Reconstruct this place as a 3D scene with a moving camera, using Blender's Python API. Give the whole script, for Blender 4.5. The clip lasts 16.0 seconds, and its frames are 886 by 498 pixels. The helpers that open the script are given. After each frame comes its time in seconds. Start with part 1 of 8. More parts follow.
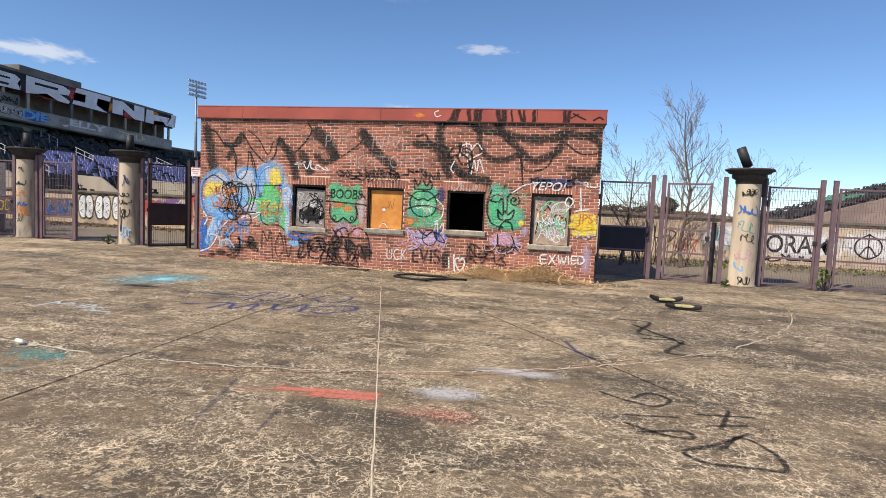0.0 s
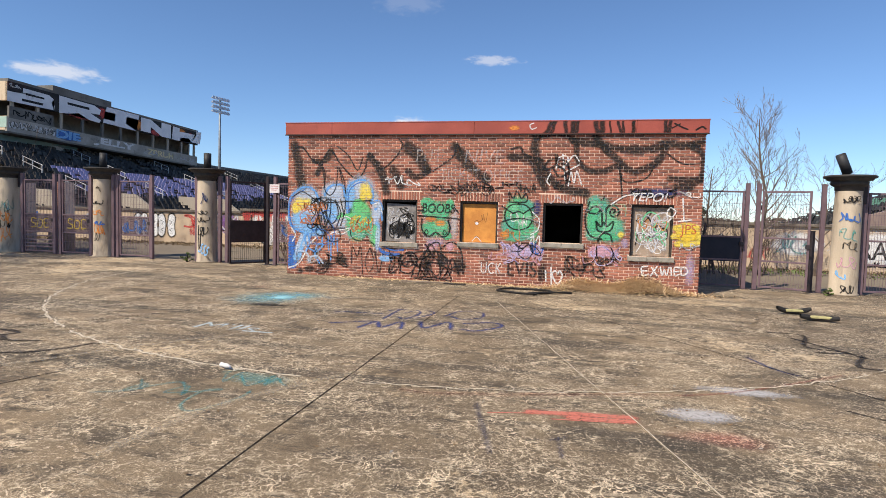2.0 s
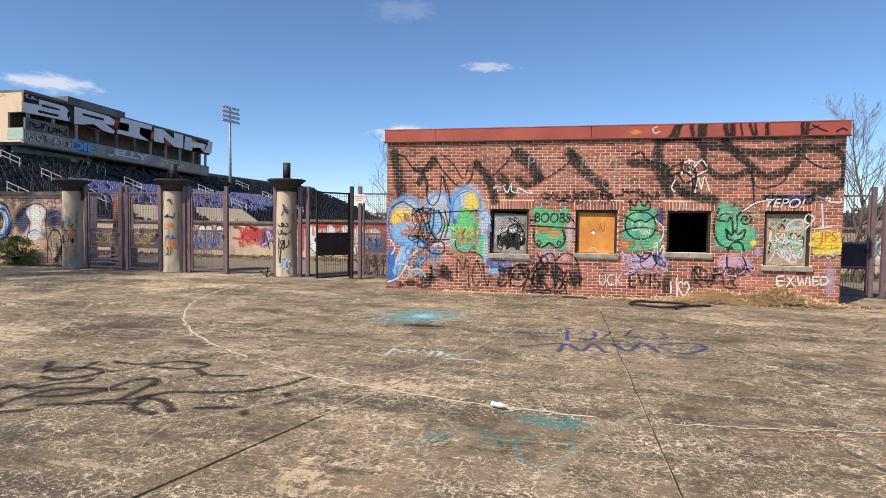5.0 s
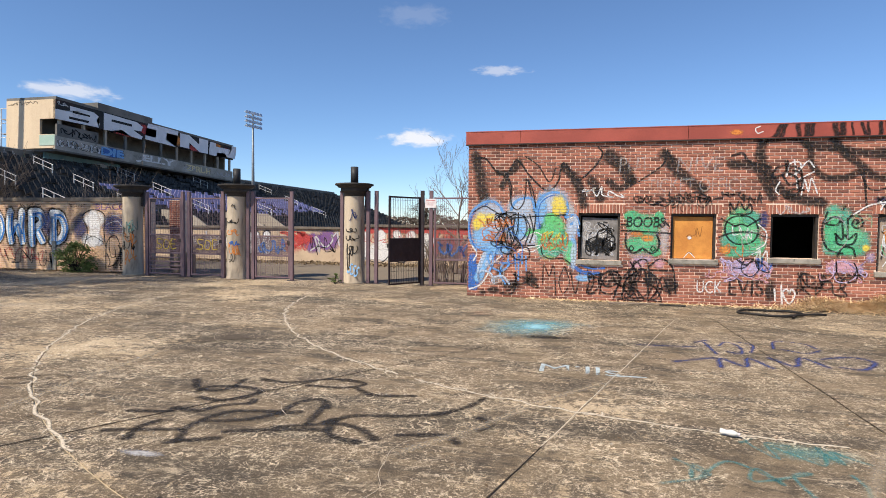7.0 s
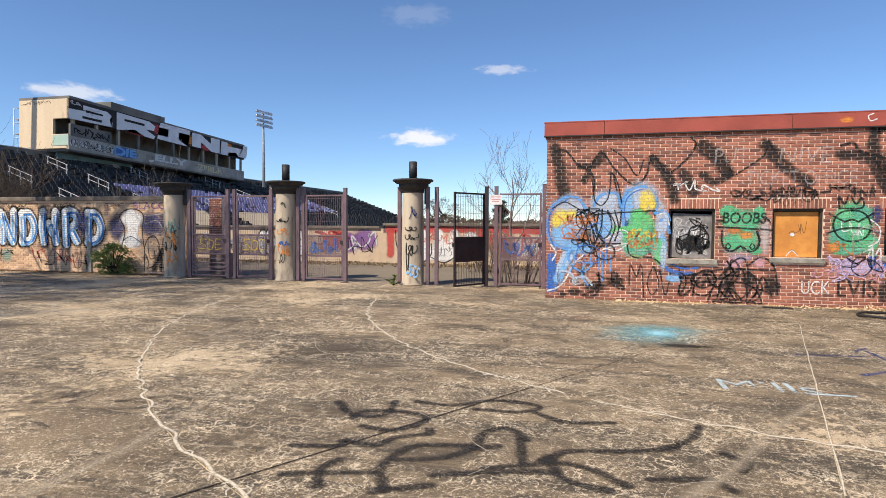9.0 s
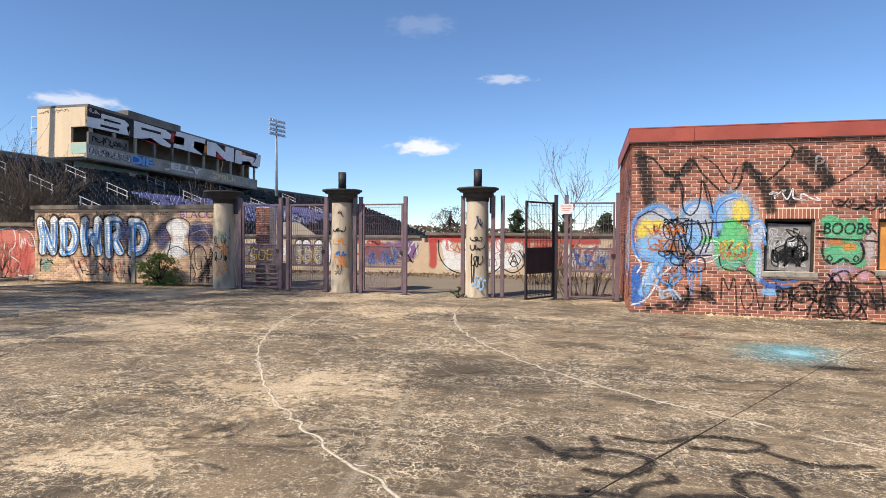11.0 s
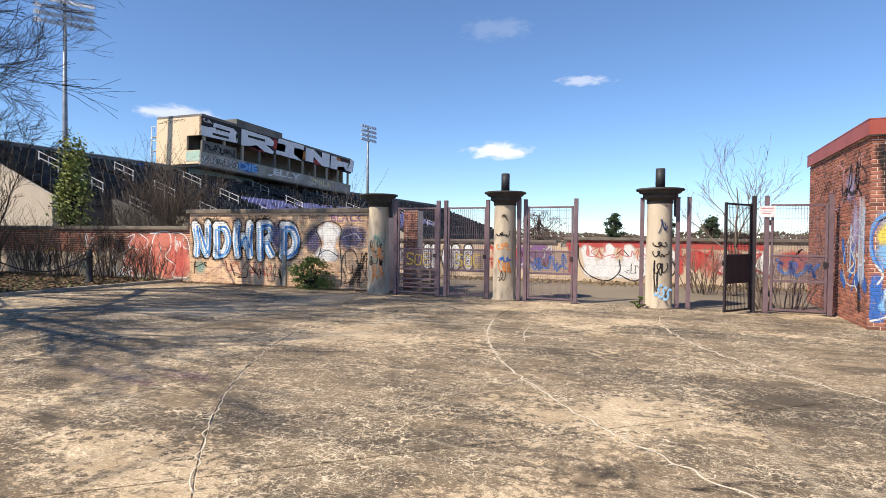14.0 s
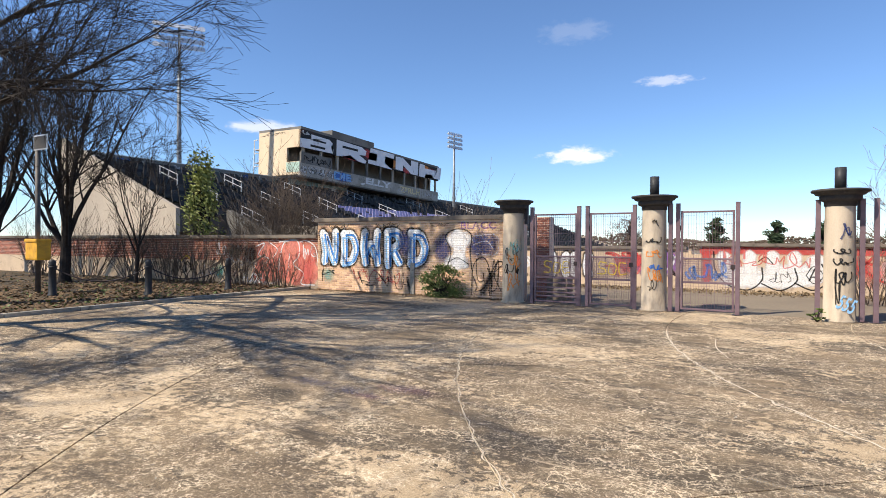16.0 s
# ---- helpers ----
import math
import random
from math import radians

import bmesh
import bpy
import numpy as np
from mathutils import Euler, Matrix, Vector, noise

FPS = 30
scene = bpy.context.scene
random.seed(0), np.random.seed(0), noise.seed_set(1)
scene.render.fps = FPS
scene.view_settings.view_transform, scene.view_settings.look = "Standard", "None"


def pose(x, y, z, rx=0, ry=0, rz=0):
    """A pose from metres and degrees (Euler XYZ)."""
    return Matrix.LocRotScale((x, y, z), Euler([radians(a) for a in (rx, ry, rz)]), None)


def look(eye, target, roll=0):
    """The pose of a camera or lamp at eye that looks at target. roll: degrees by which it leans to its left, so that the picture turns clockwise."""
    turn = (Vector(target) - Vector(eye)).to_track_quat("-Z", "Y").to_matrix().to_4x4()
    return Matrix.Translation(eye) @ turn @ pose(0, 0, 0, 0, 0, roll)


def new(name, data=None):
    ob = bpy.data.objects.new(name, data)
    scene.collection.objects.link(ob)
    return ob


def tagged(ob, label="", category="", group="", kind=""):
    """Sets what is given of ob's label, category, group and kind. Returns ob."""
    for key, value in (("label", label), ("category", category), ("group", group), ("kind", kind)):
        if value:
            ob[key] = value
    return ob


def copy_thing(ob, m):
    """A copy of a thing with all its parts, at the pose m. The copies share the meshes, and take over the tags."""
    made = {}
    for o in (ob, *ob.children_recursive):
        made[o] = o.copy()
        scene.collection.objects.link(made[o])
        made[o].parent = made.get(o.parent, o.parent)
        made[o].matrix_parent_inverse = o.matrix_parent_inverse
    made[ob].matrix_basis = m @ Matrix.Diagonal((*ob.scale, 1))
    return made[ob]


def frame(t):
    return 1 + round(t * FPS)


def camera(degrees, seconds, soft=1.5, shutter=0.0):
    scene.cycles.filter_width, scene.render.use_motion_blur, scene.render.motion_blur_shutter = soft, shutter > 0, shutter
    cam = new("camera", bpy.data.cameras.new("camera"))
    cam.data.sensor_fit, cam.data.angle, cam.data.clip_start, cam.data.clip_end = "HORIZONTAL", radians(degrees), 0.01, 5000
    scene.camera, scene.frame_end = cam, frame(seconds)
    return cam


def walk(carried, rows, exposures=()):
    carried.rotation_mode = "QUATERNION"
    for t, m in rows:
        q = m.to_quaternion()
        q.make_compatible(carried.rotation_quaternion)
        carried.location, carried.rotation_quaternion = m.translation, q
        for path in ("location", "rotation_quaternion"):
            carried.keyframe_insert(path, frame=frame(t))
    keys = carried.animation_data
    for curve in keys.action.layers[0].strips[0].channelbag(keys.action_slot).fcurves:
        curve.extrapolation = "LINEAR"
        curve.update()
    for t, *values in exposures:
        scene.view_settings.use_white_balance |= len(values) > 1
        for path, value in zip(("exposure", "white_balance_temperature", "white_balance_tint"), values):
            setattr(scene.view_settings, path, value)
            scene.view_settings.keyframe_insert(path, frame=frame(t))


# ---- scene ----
cam = camera(74.8, 16.0, 0.7)
EXPOSURE = 0.3
PATH = [
    (0, (4.807, 2.124, 1.543), (4.401, 4.077, 1.391), 2.6),
    (0.5, (4.342, 2.033, 1.538), (3.922, 3.983, 1.397), 2.4),
    (1, (3.84, 1.998, 1.522), (3.409, 3.946, 1.39), 2.1),
    (1.5, (3.361, 1.902, 1.533), (2.92, 3.849, 1.406), 1.8),
    (2, (2.93, 1.814, 1.538), (2.486, 3.761, 1.421), 1.6),
    (2.5, (2.448, 1.824, 1.553), (2.013, 3.773, 1.44), 1.5),
    (3, (1.997, 1.745, 1.577), (1.572, 3.696, 1.471), 1.3),
    (3.5, (1.568, 1.773, 1.575), (1.149, 3.725, 1.472), 1.1),
    (4, (1.131, 1.821, 1.581), (0.708, 3.773, 1.479), 1.1),
    (4.2, (0.959, 1.855, 1.579), (0.533, 3.807, 1.478), 1.0),
    (6.3, (-0.827, 1.995, 1.565), (-1.278, 3.942, 1.48), 0.7),
    (6.5, (-0.987, 2.021, 1.574), (-1.447, 3.965, 1.489), 0.7),
    (7, (-1.396, 2.006, 1.578), (-1.87, 3.948, 1.496), 0.6),
    (7.5, (-1.803, 2.075, 1.555), (-2.286, 4.014, 1.476), 0.6),
    (8, (-2.218, 2.212, 1.549), (-2.705, 4.15, 1.466), 0.4),
    (8.5, (-2.652, 2.292, 1.539), (-3.141, 4.23, 1.455), 0.3),
    (9, (-3.112, 2.467, 1.527), (-3.594, 4.407, 1.443), 0.3),
    (9.2, (-3.303, 2.526, 1.519), (-3.781, 4.466, 1.44), 0.4),
    (11.3, (-4.973, 2.683, 1.548), (-5.471, 4.619, 1.498), 0.4),
    (11.5, (-5.137, 2.723, 1.551), (-5.644, 4.657, 1.503), 0.5),
    (12, (-5.497, 2.798, 1.568), (-6.038, 4.723, 1.521), 0.5),
    (12.5, (-5.902, 2.779, 1.554), (-6.489, 4.69, 1.504), 0.6),
    (13, (-6.339, 2.838, 1.514), (-6.976, 4.733, 1.464), 0.6),
    (13.5, (-6.746, 2.82, 1.517), (-7.429, 4.699, 1.471), 0.6),
    (14, (-7.146, 2.712, 1.532), (-7.879, 4.572, 1.491), 0.6),
    (14.5, (-7.571, 2.658, 1.531), (-8.356, 4.497, 1.495), 0.5),
    (15, (-7.967, 2.554, 1.529), (-8.814, 4.366, 1.497), 0.5),
    (15.5, (-8.33, 2.436, 1.537), (-9.244, 4.215, 1.512), 0.4),
    (16, (-8.728, 2.413, 1.538), (-9.699, 4.162, 1.518), 0.3),
]
walk(cam, [(t, look(eye, target, roll)) for t, eye, target, roll in PATH], [(0, EXPOSURE - 0.05), (8, EXPOSURE + 0.02), (12.5, EXPOSURE + 0.15), (16, EXPOSURE + 0.3)])

# ---- light ----
SUN_EL, SUN_AZ = radians(48), radians(35)      # azimuth: degrees from -y towards -x
SUN_DIR = Vector((-math.sin(SUN_AZ) * math.cos(SUN_EL), -math.cos(SUN_AZ) * math.cos(SUN_EL), math.sin(SUN_EL)))
world = bpy.data.worlds.new("sky")
scene.world = world
world.use_nodes = True
wn = world.node_tree.nodes
sky = wn.new("ShaderNodeTexSky")
sky.sky_type = "NISHITA"
sky.sun_disc = False
sky.sun_elevation = SUN_EL
sky.sun_rotation = math.atan2(SUN_DIR.x, SUN_DIR.y)
sky.altitude = 1500
sky.air_density, sky.dust_density, sky.ozone_density = 1.0, 0.0, 7.0
wn["Background"].inputs["Strength"].default_value = 0.122
world.node_tree.links.new(sky.outputs["Color"], wn["Background"].inputs["Color"])
sun = new("sun", bpy.data.lights.new("sun", "SUN"))
sun.data.energy, sun.data.angle, sun.data.color = 5.0, radians(0.45), (1.0, 0.905, 0.765)
sun.matrix_world = look(SUN_DIR * 60, (0, 0, 0))


# ---- node helpers ----
class Nodes:
    """A material under construction: short calls that add nodes and link them."""

    def __init__(self, name):
        self.mat = bpy.data.materials.new(name)
        self.mat.use_nodes = True
        self.t = self.mat.node_tree
        self.bsdf = self.t.nodes["Principled BSDF"]
        self.out = self.t.nodes["Material Output"]
        self.coord = self.t.nodes.new("ShaderNodeTexCoord")

    def put(self, socket, value):
        if isinstance(value, bpy.types.NodeSocket):
            self.t.links.new(value, socket)
        else:
            socket.default_value = (*value, 1) if isinstance(value, tuple) and len(value) == 3 and socket.type == "RGBA" else value

    def node(self, kind, **inputs):
        n = self.t.nodes.new(kind)
        for k, v in inputs.items():
            self.put(n.inputs[k.replace("_", " ")], v)
        return n

    def noise(self, scale, detail=4.0, rough=0.55, vector=None, distortion=0.0):
        return self.node("ShaderNodeTexNoise", Vector=vector or self.coord.outputs["Object"], Scale=scale, Detail=detail, Roughness=rough, Distortion=distortion).outputs["Fac"]

    def ramp(self, value, lo, hi):
        n = self.node("ShaderNodeMapRange", Value=value, From_Min=lo, From_Max=hi)
        n.interpolation_type = "SMOOTHSTEP"
        return n.outputs["Result"]

    def math(self, op, a, b=0.0, clamp=False):
        n = self.t.nodes.new("ShaderNodeMath")
        n.operation, n.use_clamp = op, clamp
        self.put(n.inputs[0], a)
        self.put(n.inputs[1], b)
        return n.outputs[0]

    def mix(self, fac, a, b, mode="MIX"):
        n = self.t.nodes.new("ShaderNodeMix")
        n.data_type, n.blend_type = "RGBA", mode
        self.put(n.inputs["Factor"], fac)
        self.put(n.inputs[6], a)
        self.put(n.inputs[7], b)
        return n.outputs[2]

    def stretch(self, sx, sy, sz, rot=0.0):
        n = self.node("ShaderNodeMapping", Vector=self.coord.outputs["Object"])
        n.inputs["Scale"].default_value = (sx, sy, sz)
        n.inputs["Rotation"].default_value = (0, 0, rot)
        return n.outputs["Vector"]

    def bump(self, height, strength=0.4, distance=0.01):
        n = self.node("ShaderNodeBump", Height=height, Strength=strength, Distance=distance)
        self.put(self.bsdf.inputs["Normal"], n.outputs["Normal"])

    def done(self, color, rough=0.8, metal=0.0, spec=0.3):
        self.put(self.bsdf.inputs["Base Color"], color)
        self.put(self.bsdf.inputs["Roughness"], rough)
        self.put(self.bsdf.inputs["Metallic"], metal)
        self.put(self.bsdf.inputs["Specular IOR Level"], spec)
        return self.mat


def worn(name, a, b, stain=None, scale=3.0, grain=60.0, rough=0.8, metal=0.0, bump=0.3, stain_at=(0.55, 0.75), streak=False):
    """A weathered surface: two tones at a large scale, fine grain, and stains of their own shape."""
    n = Nodes(name)
    v = n.stretch(1, 1, 0.18) if streak else None
    col = n.mix(n.ramp(n.noise(scale, 5, 0.6, v), 0.35, 0.65), a, b)
    fine = n.noise(grain, 3, 0.6)
    col = n.mix(0.35, col, n.mix(fine, (0.25, 0.25, 0.25), (0.8, 0.8, 0.8)), "OVERLAY")
    if stain:
        col = n.mix(n.ramp(n.noise(scale * 1.7, 6, 0.65, v, 0.4), *stain_at), col, stain)
    n.bump(fine, bump, 0.006)
    return n.done(col, rough, metal)


def brick_mat(name, per_object, tones, stain_mix=0.5):
    """Fired brick whose tone varies from piece to piece."""
    n = Nodes(name)
    if per_object:
        rnd = n.t.nodes.new("ShaderNodeObjectInfo").outputs["Random"]
    else:
        rnd = n.t.nodes.new("ShaderNodeNewGeometry").outputs["Random Per Island"]
    pos = n.t.nodes.new("ShaderNodeNewGeometry").outputs["Position"]
    col = n.mix(n.ramp(rnd, 0.0, 0.6), tones[0], tones[1])
    col = n.mix(n.ramp(rnd, 0.7, 1.0), col, tones[2])
    col = n.mix(n.math("MULTIPLY", n.ramp(n.noise(1.3, 5, 0.6, pos), 0.45, 0.75), stain_mix), col, tuple(c * 0.45 for c in tones[1]))
    fine = n.noise(90, 3, 0.6, pos)
    col = n.mix(0.4, col, n.mix(fine, (0.2, 0.2, 0.2), (0.8, 0.8, 0.8)), "OVERLAY")
    n.bump(fine, 0.35, 0.004)
    return n.done(col, 0.85, 0.0, 0.25)


SPRAYS = {}


def spray(color, opacity=0.85, soft=0.35, joints=None):
    """Sprayed paint: a thin coat that fades out towards the edge of its stroke; joints: where the courses of a brick wall
    begin, in whose recessed joints the paint is thin."""
    key = (color, opacity, soft, joints)
    if key not in SPRAYS:
        n = Nodes("spray_paint")
        ln = n.t.nodes.new("ShaderNodeVectorMath")
        ln.operation = "LENGTH"
        n.put(ln.inputs[0], n.coord.outputs["UV"])
        pos = n.t.nodes.new("ShaderNodeNewGeometry").outputs["Position"]
        d = n.math("ADD", ln.outputs["Value"], n.math("MULTIPLY", n.math("SUBTRACT", n.noise(4.5, 7, 0.72, pos), 0.47), 0.3 + 1.5 * soft))
        wear = n.math("ADD", n.math("MULTIPLY", n.ramp(n.noise(22, 5, 0.75, pos), 0.34, 0.56), 0.4), 0.6)
        a = n.math("DIVIDE", n.math("SUBTRACT", 1.0, d), soft, True)
        a = n.math("MULTIPLY", n.math("MULTIPLY", a, wear), opacity)
        if joints is not None:
            sep = n.node("ShaderNodeSeparateXYZ", Vector=pos)
            com = n.node("ShaderNodeCombineXYZ", X=n.math("ADD", sep.outputs["X"], 0.0075 + 0.1016 - joints), Y=n.math("ADD", sep.outputs["Z"], 0.0075))
            bt = n.node("ShaderNodeTexBrick", Vector=com.outputs[0], Scale=1.0, Mortar_Size=0.0085, Mortar_Smooth=0.35, Brick_Width=0.2032, Row_Height=0.0674)
            thin = n.math("SUBTRACT", 1.0, n.math("MULTIPLY", bt.outputs["Fac"], n.math("ADD", 0.2, n.math("MULTIPLY", n.ramp(n.noise(2.5, 5, 0.7, pos), 0.35, 0.6), 0.5))))
            a = n.math("MULTIPLY", a, thin)
        col = n.mix(n.noise(9, 3, 0.6, pos), tuple(c * 0.75 for c in color), tuple(min(1, c * 1.15) for c in color))
        n.done(col, 0.65, 0.0, 0.25)
        n.put(n.bsdf.inputs["Alpha"], a)
        SPRAYS[key] = n.mat
    return SPRAYS[key]


def on_bricks(material, joints):
    """The same paint, as it looks on brickwork."""
    for key, mat in SPRAYS.items():
        if mat == material:
            return spray(key[0], key[1], key[2], joints)
    return material


# ---- colours of paint ----
BLACK = spray((0.012, 0.012, 0.013), 0.93, 0.3)
SOOT = spray((0.02, 0.018, 0.017), 0.86, 0.5)
FADED = spray((0.03, 0.028, 0.026), 0.72, 0.5)
WHITE = spray((0.8, 0.78, 0.76), 0.92, 0.3)
HAZE = spray((0.7, 0.68, 0.68), 0.55, 0.6)
PALE = spray((0.62, 0.6, 0.62), 0.85, 0.35)
PINK = spray((0.75, 0.42, 0.5), 0.7, 0.5)
LILAC = spray((0.5, 0.42, 0.62), 0.6, 0.6)
GREEN = spray((0.1, 0.5, 0.24), 0.88, 0.3)
MINT = spray((0.2, 0.62, 0.33), 0.8, 0.5)
SKYB = spray((0.24, 0.5, 0.82), 0.88, 0.35)
BLUE = spray((0.05, 0.16, 0.5), 0.9, 0.35)
NAVY = spray((0.03, 0.045, 0.14), 0.85, 0.45)
CYAN = spray((0.15, 0.6, 0.7), 0.6, 0.8)
TEAL = spray((0.08, 0.4, 0.38), 0.55, 0.6)
YELLOW = spray((0.85, 0.6, 0.06), 0.9, 0.3)
ORANGE = spray((0.8, 0.28, 0.06), 0.8, 0.45)
RED = spray((0.55, 0.07, 0.065), 0.84, 0.4)
SALMON = spray((0.72, 0.24, 0.18), 0.88, 0.3)
ROSE = spray((0.7, 0.15, 0.13), 0.65, 0.6)
PURPLE = spray((0.22, 0.1, 0.3), 0.85, 0.35)

# ---- materials ----
RED_TONES = ((0.42, 0.165, 0.108), (0.29, 0.108, 0.072), (0.15, 0.066, 0.05))
TAN_TONES = ((0.72, 0.5, 0.31), (0.6, 0.39, 0.235), (0.4, 0.24, 0.16))
M_BRICK = brick_mat("red_brick", False, RED_TONES)
M_BRICK_ONE = brick_mat("red_brick_single", True, RED_TONES)
M_TAN = brick_mat("tan_brick", False, TAN_TONES)
M_MORTAR = worn("mortar", (0.85, 0.63, 0.48), (0.74, 0.53, 0.4), (0.42, 0.28, 0.2), 2.0, 80)
M_FASCIA = worn("red_metal", (0.36, 0.085, 0.06), (0.28, 0.065, 0.047), (0.13, 0.035, 0.03), 1.2, 40, 0.5, 0.0, 0.08, (0.6, 0.8))
M_SILL = worn("sill_stone", (0.34, 0.31, 0.26), (0.22, 0.2, 0.165), (0.07, 0.065, 0.05), 5, 70)
M_BOARD_O = worn("orange_board", (0.62, 0.27, 0.06), (0.5, 0.2, 0.045), (0.3, 0.12, 0.04), 4, 50, 0.7, 0, 0.15, (0.65, 0.85))
M_BOARD_G = worn("grey_board", (0.24, 0.22, 0.21), (0.14, 0.13, 0.12), (0.3, 0.27, 0.25), 6, 50)
M_BOARD_B = worn("brown_board", (0.34, 0.26, 0.19), (0.24, 0.18, 0.14), (0.5, 0.44, 0.36), 7, 50)
M_FRAME = worn("dark_window_metal", (0.03, 0.026, 0.024), (0.05, 0.042, 0.036), None, 6, 60, 0.6, 0.2)
M_INSIDE = worn("dark_plaster", (0.06, 0.055, 0.05), (0.035, 0.032, 0.03), None, 2, 40, 0.9)
M_COLUMN = worn("column_concrete", (0.53, 0.435, 0.325), (0.37, 0.3, 0.22), (0.17, 0.13, 0.095), 1.9, 55, 0.85, 0, 0.35, (0.52, 0.72), True)
M_CAP = worn("dark_capital", (0.035, 0.032, 0.03), (0.055, 0.048, 0.042), (0.09, 0.075, 0.06), 4, 50, 0.75)
M_PIPE = worn("black_pipe", (0.022, 0.022, 0.024), (0.032, 0.032, 0.034), None, 5, 60, 0.55)
M_PURPLE = worn("purple_paint", (0.18, 0.12, 0.133), (0.135, 0.088, 0.098), (0.1, 0.055, 0.05), 3, 50, 0.5, 0.1, 0.12, (0.62, 0.75))
M_DARKMETAL = worn("dark_metal", (0.034, 0.026, 0.028), (0.05, 0.038, 0.04), (0.06, 0.035, 0.025), 4, 50, 0.5, 0.3, 0.1)
M_NAVY = worn("navy_panel", (0.01, 0.012, 0.025), (0.016, 0.017, 0.03), None, 4, 50, 0.5)
M_COPING = worn("coping_stone", (0.2, 0.165, 0.13), (0.13, 0.108, 0.088), (0.06, 0.05, 0.042), 3, 50)
M_RENDERED = worn("pale_render", (0.55, 0.42, 0.29), (0.46, 0.35, 0.25), (0.27, 0.2, 0.15), 1.2, 50, 0.85, 0, 0.2, (0.56, 0.75))
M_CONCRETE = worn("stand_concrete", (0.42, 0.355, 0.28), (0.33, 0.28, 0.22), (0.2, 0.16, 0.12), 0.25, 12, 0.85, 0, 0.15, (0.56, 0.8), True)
# grey stand concrete; its darker tone also puts shade into recessed walls and pillars
M_SHADE = worn("stand_grey_and_shade", (0.2, 0.185, 0.165), (0.13, 0.122, 0.11), (0.06, 0.055, 0.05), 0.3, 8, 0.85)
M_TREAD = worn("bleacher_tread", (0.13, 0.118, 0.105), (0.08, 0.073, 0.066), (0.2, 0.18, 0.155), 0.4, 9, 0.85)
M_SEATD = brick_mat("dark_seat", False, ((0.028, 0.028, 0.03), (0.045, 0.044, 0.045), (0.09, 0.085, 0.08)), 0.3)
M_SEATP = worn("purple_seat", (0.3, 0.27, 0.44), (0.38, 0.34, 0.52), (0.12, 0.1, 0.2), 0.9, 9, 0.55, 0, 0.1)
M_SEATG = worn("green_seat", (0.1, 0.22, 0.15), (0.16, 0.3, 0.22), (0.05, 0.08, 0.06), 0.9, 9, 0.55, 0, 0.1)
M_POLE = worn("weathered_grey_paint", (0.11, 0.105, 0.1), (0.075, 0.07, 0.068), (0.16, 0.09, 0.05), 4, 60, 0.55, 0.3, 0.08)
M_STEEL = worn("galvanised_steel", (0.5, 0.5, 0.5), (0.4, 0.4, 0.4), None, 3, 40, 0.45, 0.4, 0.05)
M_LAMPGLASS = worn("floodlight_glass", (0.7, 0.72, 0.75), (0.6, 0.62, 0.66), None, 3, 40, 0.25, 0.3, 0.02)
M_RUBBER = worn("black_rubber", (0.014, 0.013, 0.013), (0.025, 0.022, 0.02), (0.06, 0.05, 0.04), 8, 80, 0.7)
M_FOAM = worn("yellow_foam", (0.5, 0.44, 0.2), (0.36, 0.32, 0.16), (0.12, 0.1, 0.06), 12, 80, 0.9)
M_WOOD = worn("grey_plank", (0.3, 0.23, 0.17), (0.2, 0.155, 0.12), (0.1, 0.08, 0.06), 6, 60)
M_STRAW = worn("dry_straw", (0.78, 0.58, 0.35), (0.58, 0.4, 0.22), None, 30, 90, 0.9)
M_WEED = worn("dry_weed", (0.26, 0.19, 0.11), (0.17, 0.12, 0.07), None, 20, 80, 0.9)
M_LEAF = worn("dead_leaf", (0.11, 0.07, 0.04), (0.2, 0.13, 0.07), (0.08, 0.05, 0.03), 9, 60, 0.85)
M_BARK = worn("bark", (0.022, 0.017, 0.014), (0.038, 0.03, 0.025), (0.025, 0.02, 0.018), 6, 60, 0.95, 0, 0.5)
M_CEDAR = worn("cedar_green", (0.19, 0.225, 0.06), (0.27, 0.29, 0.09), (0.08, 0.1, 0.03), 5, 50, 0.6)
M_TWIG = worn("twig", (0.095, 0.07, 0.053), (0.14, 0.105, 0.078), None, 8, 60, 0.9)
M_TWIG_L = worn("pale_twig", (0.2, 0.155, 0.12), (0.15, 0.115, 0.09), None, 8, 60, 0.9)
M_GREEN = worn("leaf_green", (0.09, 0.125, 0.035), (0.15, 0.185, 0.055), (0.06, 0.085, 0.026), 7, 50, 0.6)
M_PINE = worn("pine_green", (0.025, 0.045, 0.02), (0.045, 0.065, 0.03), None, 1.2, 20, 0.7)
M_BRUSH = worn("bare_woodland", (0.12, 0.09, 0.065), (0.17, 0.13, 0.1), (0.07, 0.055, 0.04), 0.6, 10, 0.95)
M_YBOX = worn("yellow_plastic", (0.7, 0.36, 0.03), (0.55, 0.28, 0.03), (0.3, 0.14, 0.03), 5, 50, 0.5)
M_SIGN = worn("sign_white", (0.72, 0.68, 0.68), (0.62, 0.56, 0.56), (0.4, 0.3, 0.28), 8, 60, 0.5)
M_PLASTIC = worn("white_plastic", (0.75, 0.74, 0.7), (0.65, 0.63, 0.58), None, 9, 60, 0.4)
M_FILL = worn("joint_fill_and_shade", (0.62, 0.5, 0.35), (0.5, 0.4, 0.27), (0.2, 0.15, 0.1), 1.5, 60, 0.9, 0, 0.4, (0.5, 0.7))


